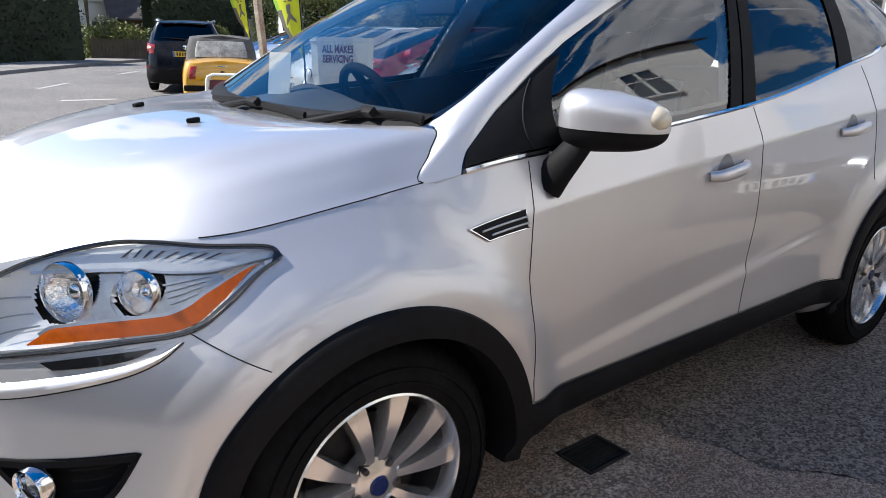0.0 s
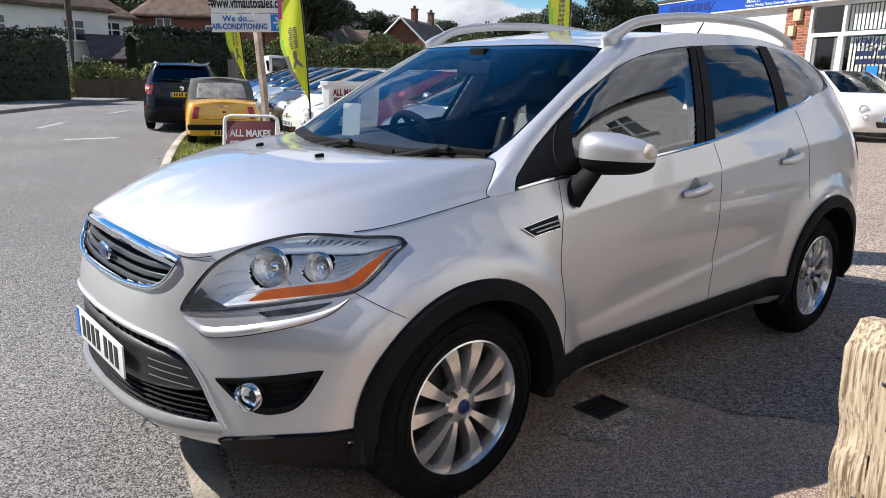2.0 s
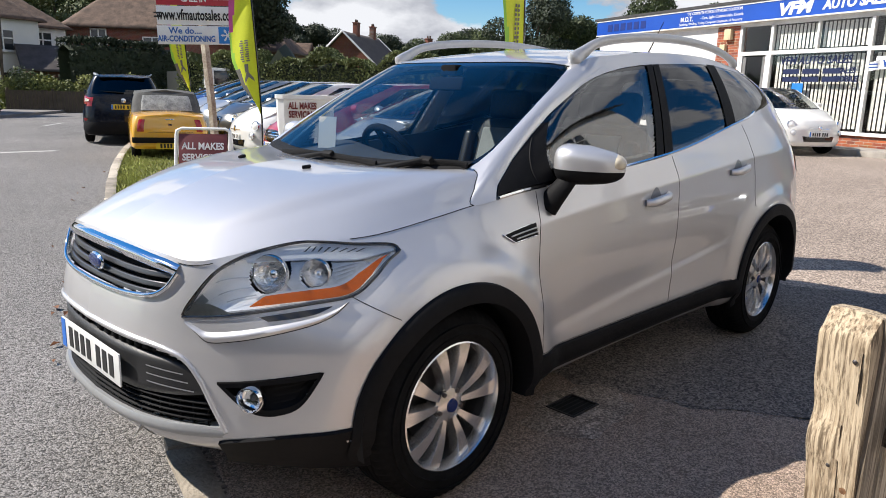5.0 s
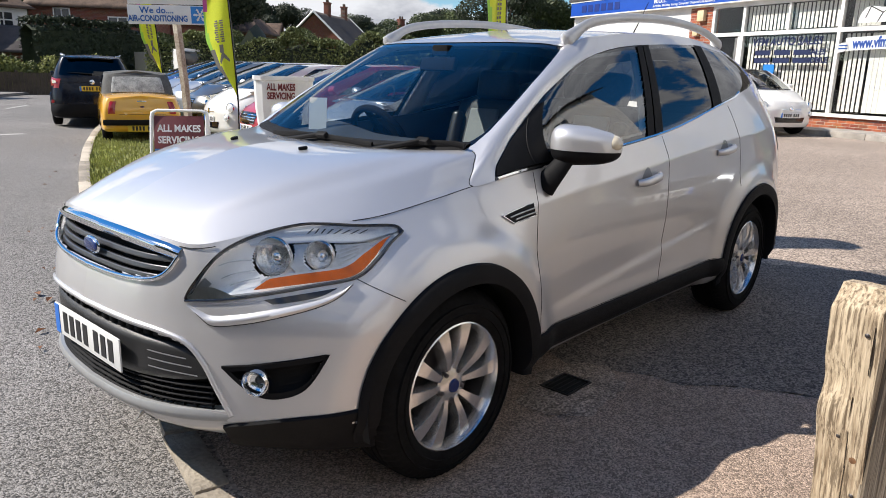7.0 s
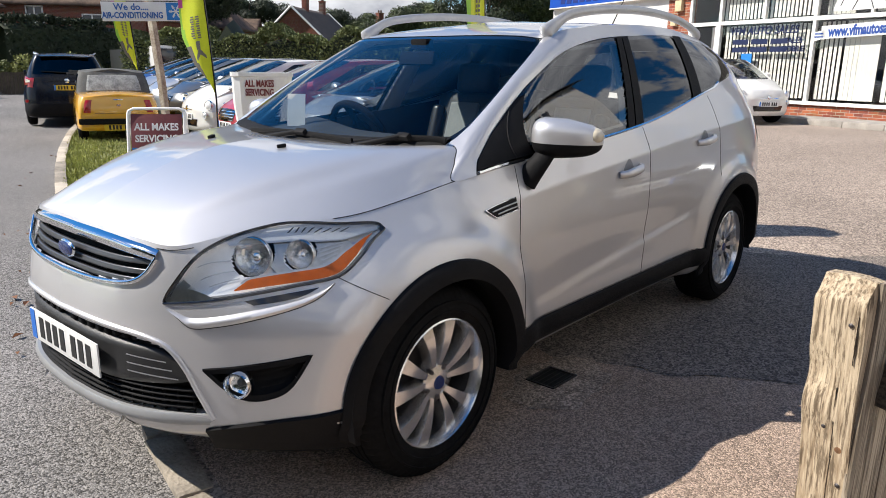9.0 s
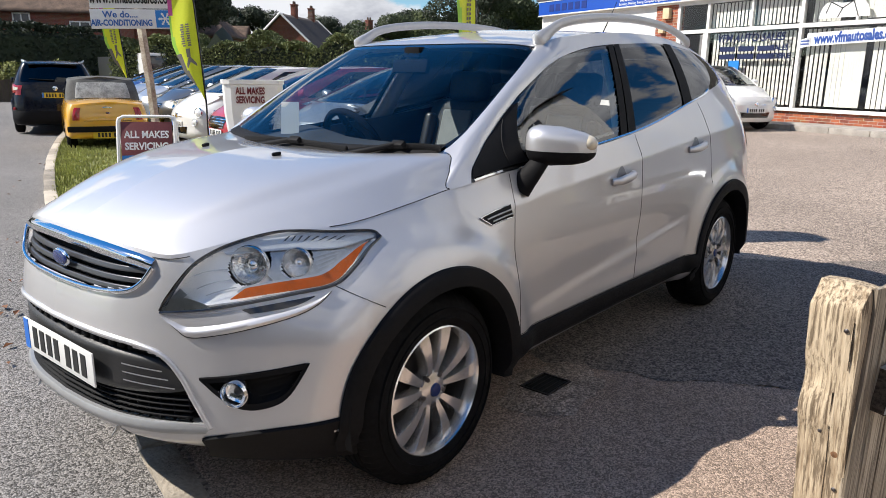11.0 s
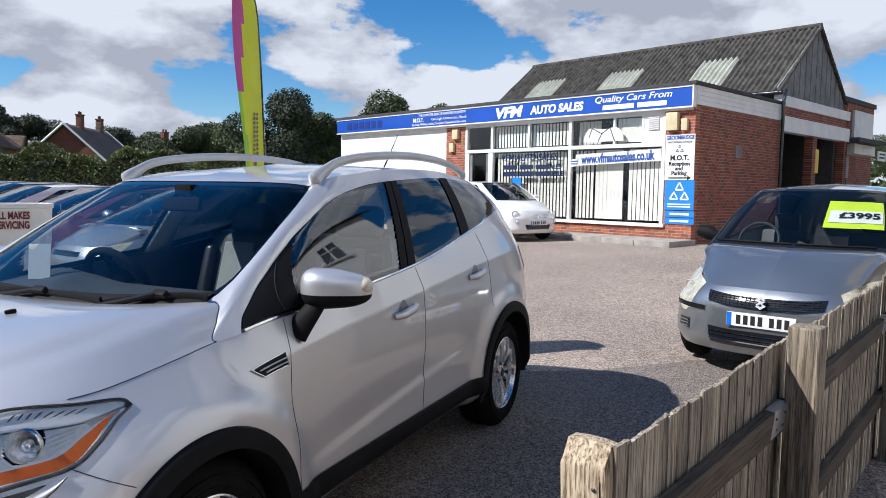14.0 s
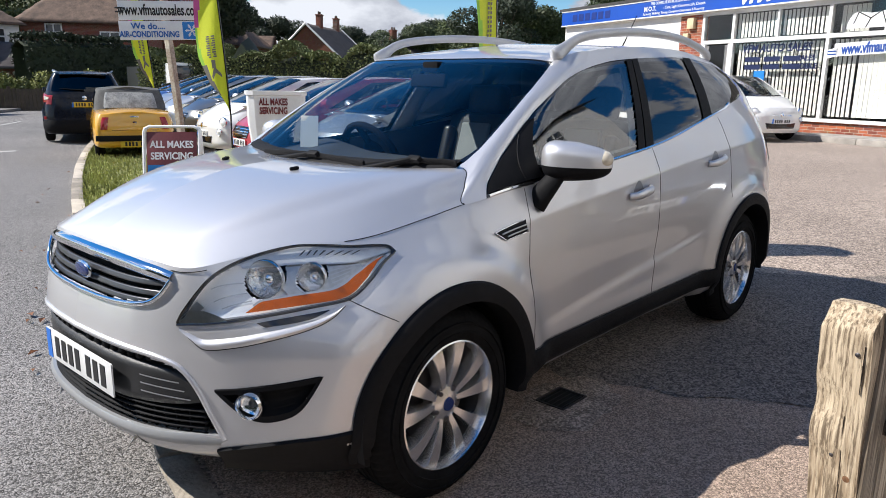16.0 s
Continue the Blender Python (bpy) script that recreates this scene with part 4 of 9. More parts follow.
def build_kuga_parts():
    car, S, LT, LB = KUGA, KS, LAMP_TOP, LAMP_BOTTOM

    def lamp(s, t, off, top=LT, bottom=LB):
        s, t = np.broadcast_arrays(np.asarray(s, float), np.asarray(t, float))
        a, b = ev(top, s * (len(top) - 1)), ev(bottom, s * (len(bottom) - 1))
        q = a * (1 - t[..., None]) + b * t[..., None]
        return S.skin(q[..., 0], q[..., 1], np.broadcast_to(np.asarray(off, float), s.shape))

    def patch(s0, s1, t0, t1, n, m, off, top=LT, bottom=LB):
        s = np.linspace(s0, s1, n)[None] * np.ones((m, 1))
        lo, hi = np.broadcast_to(t0, (n,))[None], np.broadcast_to(t1, (n,))[None]
        t = lo + (hi - lo) * np.linspace(0, 1, m)[:, None]
        return lamp(s, t, off, top, bottom)

    # headlamps
    for sg in (1, -1):
        hl = new("headlamp")
        hl.parent = car
        hl["label"] = "clear headlamp with an amber indicator strip"

        def put(name, P, material, label="", thick=0.0):
            return sheet(name, P * (1, sg, 1), material, hl, label, centre=CAR_CORE, thick=thick)

        put("lens", patch(.0, 1, 0.0, 1.0, 44, 14, .004), M_LENS, "clear lens")
        bowls = (((-1.897, .642, .853), .060, .045), ((-1.783, .722, .855), .046, .05))
        facing_ = np.array((-.86, .48, .05)) / np.linalg.norm((-.86, .48, .05))

        def clear_of_bowls(P):
            mid = (P[:-1, :-1] + P[1:, 1:]) / 2
            ok = np.ones(mid.shape[:2], bool)
            for at_, r_, _ in bowls:
                d = mid - S.skin(S.u_at(*at_), at_[2], -.010)
                d = d - (d @ facing_)[..., None] * facing_
                ok &= np.linalg.norm(d, axis=-1) > r_ - .002
            return ok

        P = patch(.02, .98, .03, .97, 120, 70, -.006 - .014 * np.sin(np.pi * np.linspace(0, 1, 70))[:, None] ** .7)
        sheet("reflector", P * (1, sg, 1), M_REFLECT, hl, "bright reflector shell", keep=clear_of_bowls(P), centre=CAR_CORE)
        rim_top, rim_low = lamp(np.linspace(0, 1, 60), 0, .003), lamp(np.linspace(1, 0, 60), 1, .003)
        tube("lamp_rim", np.concatenate([rim_top, rim_low[1:]]) * (1, sg, 1), .0034, M_GLOSSBLACK, hl, sides=6)
        put("tail_trim", patch(.93, .995, .02, .98, 10, 8, .0055), M_GLOSSBLACK, "black tail of the lens")
        # brow with slits over the bowls
        sw = np.linspace(.36, .92, 40)
        brow_low = np.interp(sw, (.36, .47, .55, .64, .74, .85, .92), (.10, .22, .285, .38, .48, .50, .46))
        put("brow", patch(.36, .92, .035, brow_low, 40, 8, -.003), M_BROW, "silver brow panel")
        put("brow_edge", patch(.36, .92, brow_low, brow_low + .035, 40, 3, -.002), M_SATIN)
        for k in range(8):
            a = .545 + .029 * k
            tl_, bl_ = np.interp(a + .05, (.58, .8), (.10, .17)), np.interp(a, (.53, .75), (.17, .29))
            q = np.array([lamp(np.array((a + .048, a + .058)), np.full(2, tl_), .0), lamp(np.array((a + .004, a + .014)), np.full(2, bl_), .0)])
            put("slit", q, M_SLAT)
        # amber strip: a thin wedge that widens and climbs towards the tail
        sa = np.linspace(.262, .865, 50)
        a_hi = np.interp(sa, (.262, .33, .43, .55, .63, .72, .80, .865), (.86, .735, .765, .80, .79, .755, .70, .66))
        a_lo = np.interp(sa, (.262, .33, .43, .53, .62, .72, .80, .865), (.875, .90, .935, .955, .95, .92, .84, .68))
        sh = np.linspace(.42, .76, 80)
        P = patch(.42, .76, np.interp(sh, sw, brow_low) + .03, np.interp(sh, sa, a_hi) - .03, 80, 50, -.010)
        sheet("inner_housing", P * (1, sg, 1), M_HOUSING, hl, "dark polished housing", keep=clear_of_bowls(P), centre=CAR_CORE)
        put("amber_strip", patch(.262, .865, a_hi, a_lo, 50, 8, .001), M_AMBER, "amber indicator strip")
        for q in range(22):
            sv = .335 + .023 * q
            put("prism", patch(sv, sv + .0016, np.interp(sv, sa, a_hi) + .02, np.interp(sv, sa, a_lo) - .02, 2, 4, .002), M_AMBERDARK)
        put("amber_ledge", patch(.30, .87, np.interp(np.linspace(.30, .87, 50), sa, a_hi) - .035, np.interp(np.linspace(.30, .87, 50), sa, a_hi), 50, 3, .001), M_SATIN, "silver ledge over the indicator")
        put("chrome_corner", patch(.012, .18, np.interp(np.linspace(.012, .18, 20), (.012, .107, .15, .18), (.10, .12, .45, .90)), .985, 20, 6, .002), M_HOUSING, "dark polished corner")
        sc = np.linspace(.18, .88, 40)
        put("chrome_tray", patch(.18, .88, np.interp(sc, (.18, .33, .53, .62, .72, .80, .88), (.93, .93, .965, .96, .935, .86, .72)), .985, 40, 4, .0005), M_SATIN, "satin tray under the indicator")
        sb = np.linspace(0, 1, 60)
        hh_ = np.maximum(ev(LT, sb * (len(LT) - 1))[:, 1] - ev(LB, sb * (len(LB) - 1))[:, 1], .012)
        for lo_, hi_ in ((np.zeros(60), np.minimum(.006 / hh_, .5)), (1 - np.minimum(.006 / hh_, .5), np.ones(60))):
            put("lamp_bezel", patch(0, 1, lo_, hi_, 60, 3, .002), M_BEZEL, "grey lamp edge")
        put("lamp_bezel", patch(.0, .02, 0, 1, 4, 10, .002), M_BEZEL)
        for a, b, c, d in ((.214, .16, .331, .336), (.194, .41, .314, .513), (.20, .63, .31, .66)):
            put("facet_edge", np.array([lamp(np.linspace(a, c, 8), np.linspace(b, d, 8), -.008), lamp(np.linspace(a, c, 8), np.linspace(b, d, 8) + .022, -.008)]), M_SATIN)
        for k in range(5):
            put("facet_edge", patch(.60 - .008 * k, .735 - .022 * k, np.linspace(.50 + .06 * k, .545 + .05 * k, 6), np.linspace(.52 + .06 * k, .565 + .05 * k, 6), 6, 2, -.006), M_SATIN)
        put("side_marker", patch(.10, .16, .14, .40, 6, 5, -.004), M_SATIN, "fluted corner reflector")
        for place, r, deep in bowls:
            c = S.skin(S.u_at(*place), place[2], -.010)
            n = facing_
            c, n = c * (1, sg, 1), n * (1, sg, 1)
            nv = Vector(n).normalized()
            disc("bowl_ring", c, n, r, M_CHROME, hl, ring=.0035, depth=.008)
            disc("bowl", Vector(c) - nv * .004, n, r - .003, M_FACET, hl, dome=-deep, depth=.01)
            disc("bulb_cap", Vector(c) - nv * .022 - Vector((0, 0, .006)), n, r * .34, M_BOWL, hl, dome=.012)
            if r > .05:
                disc("projector_lens", Vector(c) - nv * .002, n, r * .98, M_LENS, hl, dome=.016)
        # blade of the bumper under the lamp
        dn = [(2.94, .709), (3.14, .680), (3.35, .655), (3.72, .662), (4.18, .680), (4.74, .709), (5.06, .736), (5.29, .770)]
        up = [(2.94, .713), (3.14, .716), (3.35, .719), (3.72, .727), (4.18, .740), (4.74, .757), (5.06, .766), (5.29, .773)]
        bl = between(S, up, dn, 48, 8, np.array((.001, -.006, -.010, -.008, .002, .010, .011, .002))[:, None])
        sheet("bumper_blade", bl * (1, sg, 1), M_SILVER, car, "", centre=CAR_CORE)
        edge = np.concatenate([between(S, dn, dn, 36, 2, .002)[0]])
        seam("bumper_line", edge * (1, sg, 1), car, .006)
        sl_t = [(4.08, .733), (4.5, .746), (4.8, .754), (5.05, .761)]
        sl_b = [(4.20, .721), (4.5, .728), (4.8, .739), (5.05, .759)]
        sheet("bumper_slot", between(S, sl_t, sl_b, 24, 4, .004) * (1, sg, 1), M_GLOSSBLACK, car, "black slot", centre=CAR_CORE)
        # fog lamp in its black pocket
        FT, FB = fog_curves(S)
        fg = new("fog_lamp_pocket")
        fg.parent = car
        pocket = patch(0, 1, 0, 1, 30, 12, -.035 * np.sin(np.pi * np.linspace(0, 1, 12))[:, None] ** .6 - .001, FT, FB)
        sheet("pocket", pocket * (1, sg, 1), M_BLACKPLASTIC, fg, "black plastic pocket", centre=CAR_CORE)
        edge = np.concatenate([lamp(np.linspace(0, 1, 30), 0, .001, FT, FB), lamp(np.linspace(1, 0, 30), 1, .001, FT, FB)[1:]])
        tube("pocket_edge", edge * (1, sg, 1), .003, M_BLACKPLASTIC, fg, sides=6)
        sb = np.linspace(0, 1, 40)
        hf = np.maximum(ev(FT, sb * (len(FT) - 1))[:, 1] - ev(FB, sb * (len(FB) - 1))[:, 1], .01)
        for lo_, hi_ in ((np.zeros(40), np.minimum(.016 / hf, .5)), (1 - np.minimum(.018 / hf, .5), np.ones(40))):
            sheet("pocket_band", patch(0, 1, lo_, hi_, 40, 3, .002, FT, FB) * (1, sg, 1), M_BLACKPLASTIC, fg, centre=CAR_CORE)
        sheet("pocket_band", patch(0, .06, 0, 1, 4, 8, .002, FT, FB) * (1, sg, 1), M_BLACKPLASTIC, fg, centre=CAR_CORE)
        sheet("pocket_band", patch(.94, 1, 0, 1, 4, 8, .002, FT, FB) * (1, sg, 1), M_BLACKPLASTIC, fg, centre=CAR_CORE)
        c = lamp(np.array(.37), np.array(.52), .0, FT, FB) * (1, sg, 1)
        n = np.array((-.86, .42 * sg, 0))
        disc("fog_lamp_ring", c, n, .045, M_CHROME, fg, "chrome ring", ring=.010, depth=.022)
        disc("fog_lamp_glass", c, n, .036, M_BOWL, fg, "bright lamp bowl", dome=-.016)
        disc("fog_lamp_lens", c, n, .036, M_LENS, fg, "clear lens", dome=.010)
        disc("fog_lamp_bulb", Vector(c) - Vector(n) * .006, n, .012, M_SLAT, fg, dome=.006)
        for k in range(3):
            sheet("rib", patch(.55, .86 - .06 * k, .28 + .2 * k, .31 + .2 * k, 12, 3, -.016, FT, FB) * (1, sg, 1), M_BLACKPLASTIC, fg, centre=CAR_CORE)

    # grille
    def nose(top, bottom, off, n=40, m=8):
        P = between(S, top, bottom, n, m, off)
        return np.concatenate([P[:, ::-1] * (1, -1, 1), P[:, 1:]], 1)

    gr = new("grille")
    gr.parent = car
    sheet("backing", nose(GRILLE_TOP, GRILLE_BOTTOM, -.045), M_GROOVE, gr, centre=CAR_CORE)
    up = [(u, z + .006) for u, z in GRILLE_TOP]
    dn = [(u, z - .026) for u, z in GRILLE_TOP]
    sheet("chrome_strip", nose([(u, z + .022) for u, z in GRILLE_TOP], [(u, z - .014) for u, z in GRILLE_TOP], np.array((.001, .008, .012, .012, .008, .001))[:, None], 40, 6), M_CHROME, gr, "polished chrome top strip", centre=CAR_CORE)
    lo = between(S, GRILLE_BOTTOM, GRILLE_BOTTOM, 40, 2, .006)[0]
    tube("chrome_frame", np.concatenate([lo[::-1] * (1, -1, 1), lo[1:]]), .008, M_CHROME, gr, "chrome frame", sides=8)
    for k, (z, wd) in enumerate(((.838, 2.44), (.808, 2.38), (.780, 2.1))):
        sheet("slat", nose([(0, z), (wd * .5, z), (wd, z + .004)], [(0, z - .017), (wd * .5, z - .017), (wd, z - .012)], -.012, 30, 5), M_SLAT, gr, "dark grey horizontal slat", centre=CAR_CORE, thick=.02)
    c = S.skin(0.0, .812, .006)
    bm = bmesh.new()
    bmesh.ops.create_uvsphere(bm, u_segments=28, v_segments=10, radius=1, matrix=Matrix.Translation(c) @ Matrix.Diagonal((.010, .062, .030, 1)))
    bd = part("badge", bm, M_CHROME, gr, "blue oval badge with a chrome rim")
    bm = bmesh.new()
    bmesh.ops.create_uvsphere(bm, u_segments=28, v_segments=10, radius=1, matrix=Matrix.Translation(Vector(c) + Vector((-.004, 0, 0))) @ Matrix.Diagonal((.009, .054, .024, 1)))
    part("badge_face", bm, M_BLUE, bd, "blue face")
    # mouth, bar, mesh and lip
    mo = new("air_intake")
    mo.parent = car
    sheet("backing", nose(MOUTH_TOP, MOUTH_BOTTOM, -.06), M_GROOVE, mo, centre=CAR_CORE)
    me = between(S, MOUTH_TOP, MOUTH_TOP, 60, 2, .0)[0]
    tube("intake_edge", np.concatenate([me[::-1] * (1, -1, 1), me[1:]]), .009, M_SILVER, mo, sides=8)
    sheet("bumper_bar", nose([(0, .588), (1.5, .585), (2.6, .575), (3.05, .55)], [(0, .452), (1.5, .455), (2.8, .47), (3.28, .485)], -.008, 44, 6), M_BAR, mo, "dark grey plastic bumper bar", centre=CAR_CORE, thick=.05)
    for k in range(3):
        z = .548 - .026 * k
        panel_pair("bar_rib", between(S, [(1.95, z), (2.5 + .1 * k, z - .003), (2.86 + .1 * k, z - .006)], [(1.95, z - .004), (2.5 + .1 * k, z - .007), (2.86 + .1 * k, z - .01)], 20, 3, -.004), M_SATIN, mo)
    for k in range(5):
        z = .446 - .018 * k
        sheet("intake_slat", nose([(0, z), (1.6, z + .003), (3.3, z + .008)], [(0, z - .004), (1.6, z - .001), (3.3, z + .004)], -.008, 40, 3), M_BLACKPLASTIC, mo, centre=CAR_CORE, thick=.03)
    for k in range(-12, 13):
        u = abs(k) * .265 + .06
        P = between(S, [(u, .455), (u + .02, .455)], [(u, .366), (u + .02, .366)], 2, 3, -.016) * (1, 1 if k >= 0 else -1, 1)
        sheet("intake_bar", P, M_BLACKPLASTIC, mo, centre=CAR_CORE, thick=.01)
    for k in range(9):
        u = .2 + k * .27
        panel_pair("intake_tooth", between(S, [(u, .612), (u + .16, .612)], [(u, .592), (u + .16, .592)], 2, 2, -.012), M_BLACKPLASTIC, mo, thick=.02)
    lip = [S.skin(np.linspace(0, 3.62, 50), np.full(50, z) + np.linspace(0, .012, 50), o - .012 * np.linspace(0, 1, 50) ** 6) for z, o in ((.372, -.03), (.370, .004), (.358, .012), (.338, .010), (.318, -.002), (.300, -.04))]
    lip = np.array(lip)
    sheet("lower_lip", np.concatenate([lip[:, ::-1] * (1, -1, 1), lip[:, 1:]], 1), M_SATIN_PAINT, car, "satin silver lower lip", centre=CAR_CORE)
    c = S.skin(0.0, .508, .002)
    number_plate(car, Matrix.Translation(c) @ pose(0, 0, 0, 0, 0, -90))
    # shut lines
    us = np.linspace(5.55, 8, 40)
    T = ev(S.top, us)
    G = ev(S.base, np.linspace(5, 3, 14))
    F = S.skin(np.linspace(2.55, 3.3, 16), ev(S.top, np.linspace(2.55, 3.3, 16))[:, 2] - .012, .002)
    for sg in (1, -1):
        seam("bonnet_line", T * (1, sg, 1) + (0, 0, .001), car, .006)
        seam("bonnet_line", G * (1, sg, 1) + (0, 0, .001), car, .006)
        seam("bonnet_front_line", F * (1, sg, 1), car, .005)
        a = S.u_at(-1.733, .82, .79)
        b = S.u_at(-1.60, .905, .715)
        seam("bumper_seam", S.skin(np.linspace(a, b, 14), np.linspace(.79, .712, 14), .001) * (1, sg, 1), car, .005)
        # doors
        z = np.linspace(.435, 1.045, 40)
        xs = np.interp(z, (.435, .60, .77, .94, 1.06), (-.90, -.912, -.905, -.878, -.868))
        seam("door_line", S.skin(np.array([S.u_at(x, .9, q) for x, q in zip(xs, z)]), z, .0) * (1, sg, 1), car, .006)
        z = np.linspace(.435, 1.14, 40)
        xs = np.interp(z, (.435, .55, .74, .95, 1.05, 1.16), (.150, .172, .190, .196, .190, .155))
        seam("door_line", S.skin(np.array([S.u_at(x, .9, q) for x, q in zip(xs, z)]), z, .0) * (1, sg, 1), car, .006)
        z = np.linspace(.82, 1.27, 30)
        xs = 1.10 - .10 * ((z - .82) / .45) ** 2 - .02
        seam("door_line", S.skin(np.array([S.u_at(x, .9, q) for x, q in zip(xs, z)]), z, .0) * (1, sg, 1), car, .006)
        seam("sill_line", S.skin(np.linspace(S.u_at(-.9, .9, .42), S.u_at(.85, .9, .42), 40), np.full(40, .436), .001) * (1, sg, 1), car, .005)
        # chrome strip along the window feet
        g = np.linspace(5.55, 9.75, 70)
        tube("waist_strip", S.house(g, .008 + .05 * np.clip((g - 9.35) / .4, 0, 1) ** 2, .004) * (1, sg, 1), .0075, M_CHROME, car, "chrome waist strip", sides=6)
        for ga, gb, sa, sb, nm in ((7.53, 7.64, 0, .02, "door_post"), (7.66, 7.79, .02, .03, "door_post"), (8.79, 9.01, .24, .29, "door_post")):
            tp = np.linspace(.02, .87, 16)[:, None]
            gg = (ga + sa * tp) + (gb - ga + (sb - sa) * tp) * np.linspace(0, 1, 4)[None]
            sheet(nm, S.house(gg, np.linspace(.02, .87, 16)[:, None] * np.ones((1, 4)), .006) * (1, sg, 1), M_BLACKPLASTIC, car, "black door post", centre=CAR_CORE)
        # black corner panels ahead of the door window
        tt = np.linspace(.03, .50, 20)[:, None]
        hi_ = np.maximum(6.27 - 1.48 * (tt - .03), KUGA_SAIL(tt) + .12) + .02
        lo_ = KUGA_SAIL(tt) + .03
        gg = lo_ + (hi_ - lo_) * np.linspace(0, 1, 10)[None]
        sheet("mirror_sail", S.house(gg, np.broadcast_to(tt, gg.shape), .004) * (1, sg, 1), M_BLACKPLASTIC, car, "black mirror corner panel", centre=CAR_CORE)
        td = np.linspace(.03, .40, 14)
        seam("sail_line", S.house(6.09 - 2.0 * (td - .03), td, .005) * (1, sg, 1), car, .008)
        # door handles
        for x, zc in ((-.02, .953), (.845, 1.04)):
            u0 = S.u_at(x, .9, zc)
            hd = new("door_handle")
            hd.parent = car
            # flush patch: the hollow of the cup is only shade painted in darker silver
            cup = [S.skin(np.linspace(S.u_at(x - .055 * q, .9, zc), S.u_at(x + .045 * q, .9, zc), 12), zc + .008 + .045 * q * np.sin(np.linspace(0, np.pi, 12)) * k, np.full(12, .001 - .0 * q)) for q, k in ((1, 1), (1, .5), (1, 0), (1, -.5), (1, -.8))]
            sheet("cup", np.array(cup) * (1, sg, 1), M_DARKSILVER, hd, "hand cup as a flat patch of painted shade", centre=CAR_CORE)
            hx = np.linspace(x - .10, x + .10, 16)
            q = np.linspace(-1, 1, 16)
            base = np.array([S.raw(S.u_at(xx, .9, zc), zc) for xx in hx])
            path = base + np.stack([0 * q, .006 + .028 * (1 - q ** 4), .012 * q], -1)
            tube("grip", path * (1, sg, 1), .013 + .004 * (1 - q ** 2), M_SILVER, hd, "silver grip", sides=10, flat=1.25)
        # vent on the wing
        vt = new("wing_vent")
        vt.parent = car
        ua, ub = S.u_at(-1.078, .9, .9), S.u_at(-.908, .9, .92)
        vT, vB = [(ua, .904), (ub, .936)], [(ua + .30 * (ub - ua), .874), (ub, .891)]
        sheet("vent_backing", between(S, vT, vB, 24, 9, .005) * (1, sg, 1), M_GROOVE, vt, centre=CAR_CORE)
        for k in range(2):
            f = .34 + .33 * k
            a = [(ua + (.22 + .16 * k) * (ub - ua), .899 - .010 * k), (ub, .936 - .045 * f)]
            b = [(p, z - .005) for p, z in a]
            sheet("vent_slat", between(S, a, b, 16, 3, .009) * (1, sg, 1), M_SATIN, vt, centre=CAR_CORE, thick=.003)
        rim_ = np.concatenate([between(S, vT, vT, 12, 2, .006)[0], between(S, vB, vB, 12, 2, .006)[0][::-1], between(S, vT, vT, 12, 2, .006)[0][:1]])
        tube("vent_frame", rim_ * (1, sg, 1), .0022, M_CHROME, vt, sides=6)
        # mirror
        mr = new("door_mirror")
        mr.parent = car
        mr["label"] = "silver door mirror with a black underside"
        ax = Vector((.42, .90 * sg, 0)).normalized()
        mm = Matrix.Translation((-.690, .955 * sg, 1.146)) @ Matrix(((ax.x, -ax.y * sg, 0, 0), (ax.y, ax.x * sg, 0, 0), (0, 0, 1, 0), (0, 0, 0, 1)))

        def shell_bm(z0, z1, grow=1.0):
            """A rounded housing between two heights (-1 to 1), flattened behind."""
            n_, m_ = 36, 12
            V, F = [], []
            for j in range(m_ + 1):
                zz = z0 + (z1 - z0) * j / m_
                e = max(1 - abs(zz) ** 3.2, 0.0) ** .36
                for i in range(n_):
                    a_ = 2 * math.pi * i / n_
                    c_, s_ = math.cos(a_), math.sin(a_)
                    lx = .135 * e * math.copysign(abs(c_) ** .72, c_) * grow
                    ly = (.088 if s_ > 0 else .055) * e * math.copysign(abs(s_) ** .8, s_) * grow
                    V.append(mm @ Vector((lx, ly * (1.1 - .25 * lx / .135), zz * .076 * (.97 - .20 * lx / .135) - .04 * lx)))
            for j in range(m_):
                for i in range(n_):
                    F.append((j * n_ + i, j * n_ + (i + 1) % n_, (j + 1) * n_ + (i + 1) % n_, (j + 1) * n_ + i))
            F += [tuple(range(n_))[::-1], tuple(m_ * n_ + i for i in range(n_))]
            bm = bmesh.new()
            vs = [bm.verts.new(v) for v in V]
            for f in F:
                bm.faces.new([vs[q] for q in f])
            bmesh.ops.recalc_face_normals(bm, faces=bm.faces)
            return bm

        part("mirror_cap", shell_bm(-.22, 1.0), M_SILVER, mr, "silver cap")
        part("mirror_base", shell_bm(-1.0, -.23, .99), M_BLACKPLASTIC, mr, "black underside")
        foot = ev([(-.805, .85 * sg, .985), (-.80, .875 * sg, 1.02), (-.785, .90 * sg, 1.06), (-.755, .925 * sg, 1.115)], np.linspace(0, 3, 12))
        tube("mirror_foot", foot, np.linspace(.052, .035, 12), M_BLACKPLASTIC, mr, "black foot", sides=12, up=(1, 0, 0), flat=.62)
        bm = bmesh.new()
        bmesh.ops.create_uvsphere(bm, u_segments=16, v_segments=10, radius=1, matrix=mm @ Matrix.Translation((.102, .012, .012)) @ Matrix.Diagonal((.036, .054, .034, 1)))
        part("side_repeater", bm, M_REPEATER, mr, "clear side repeater lens")

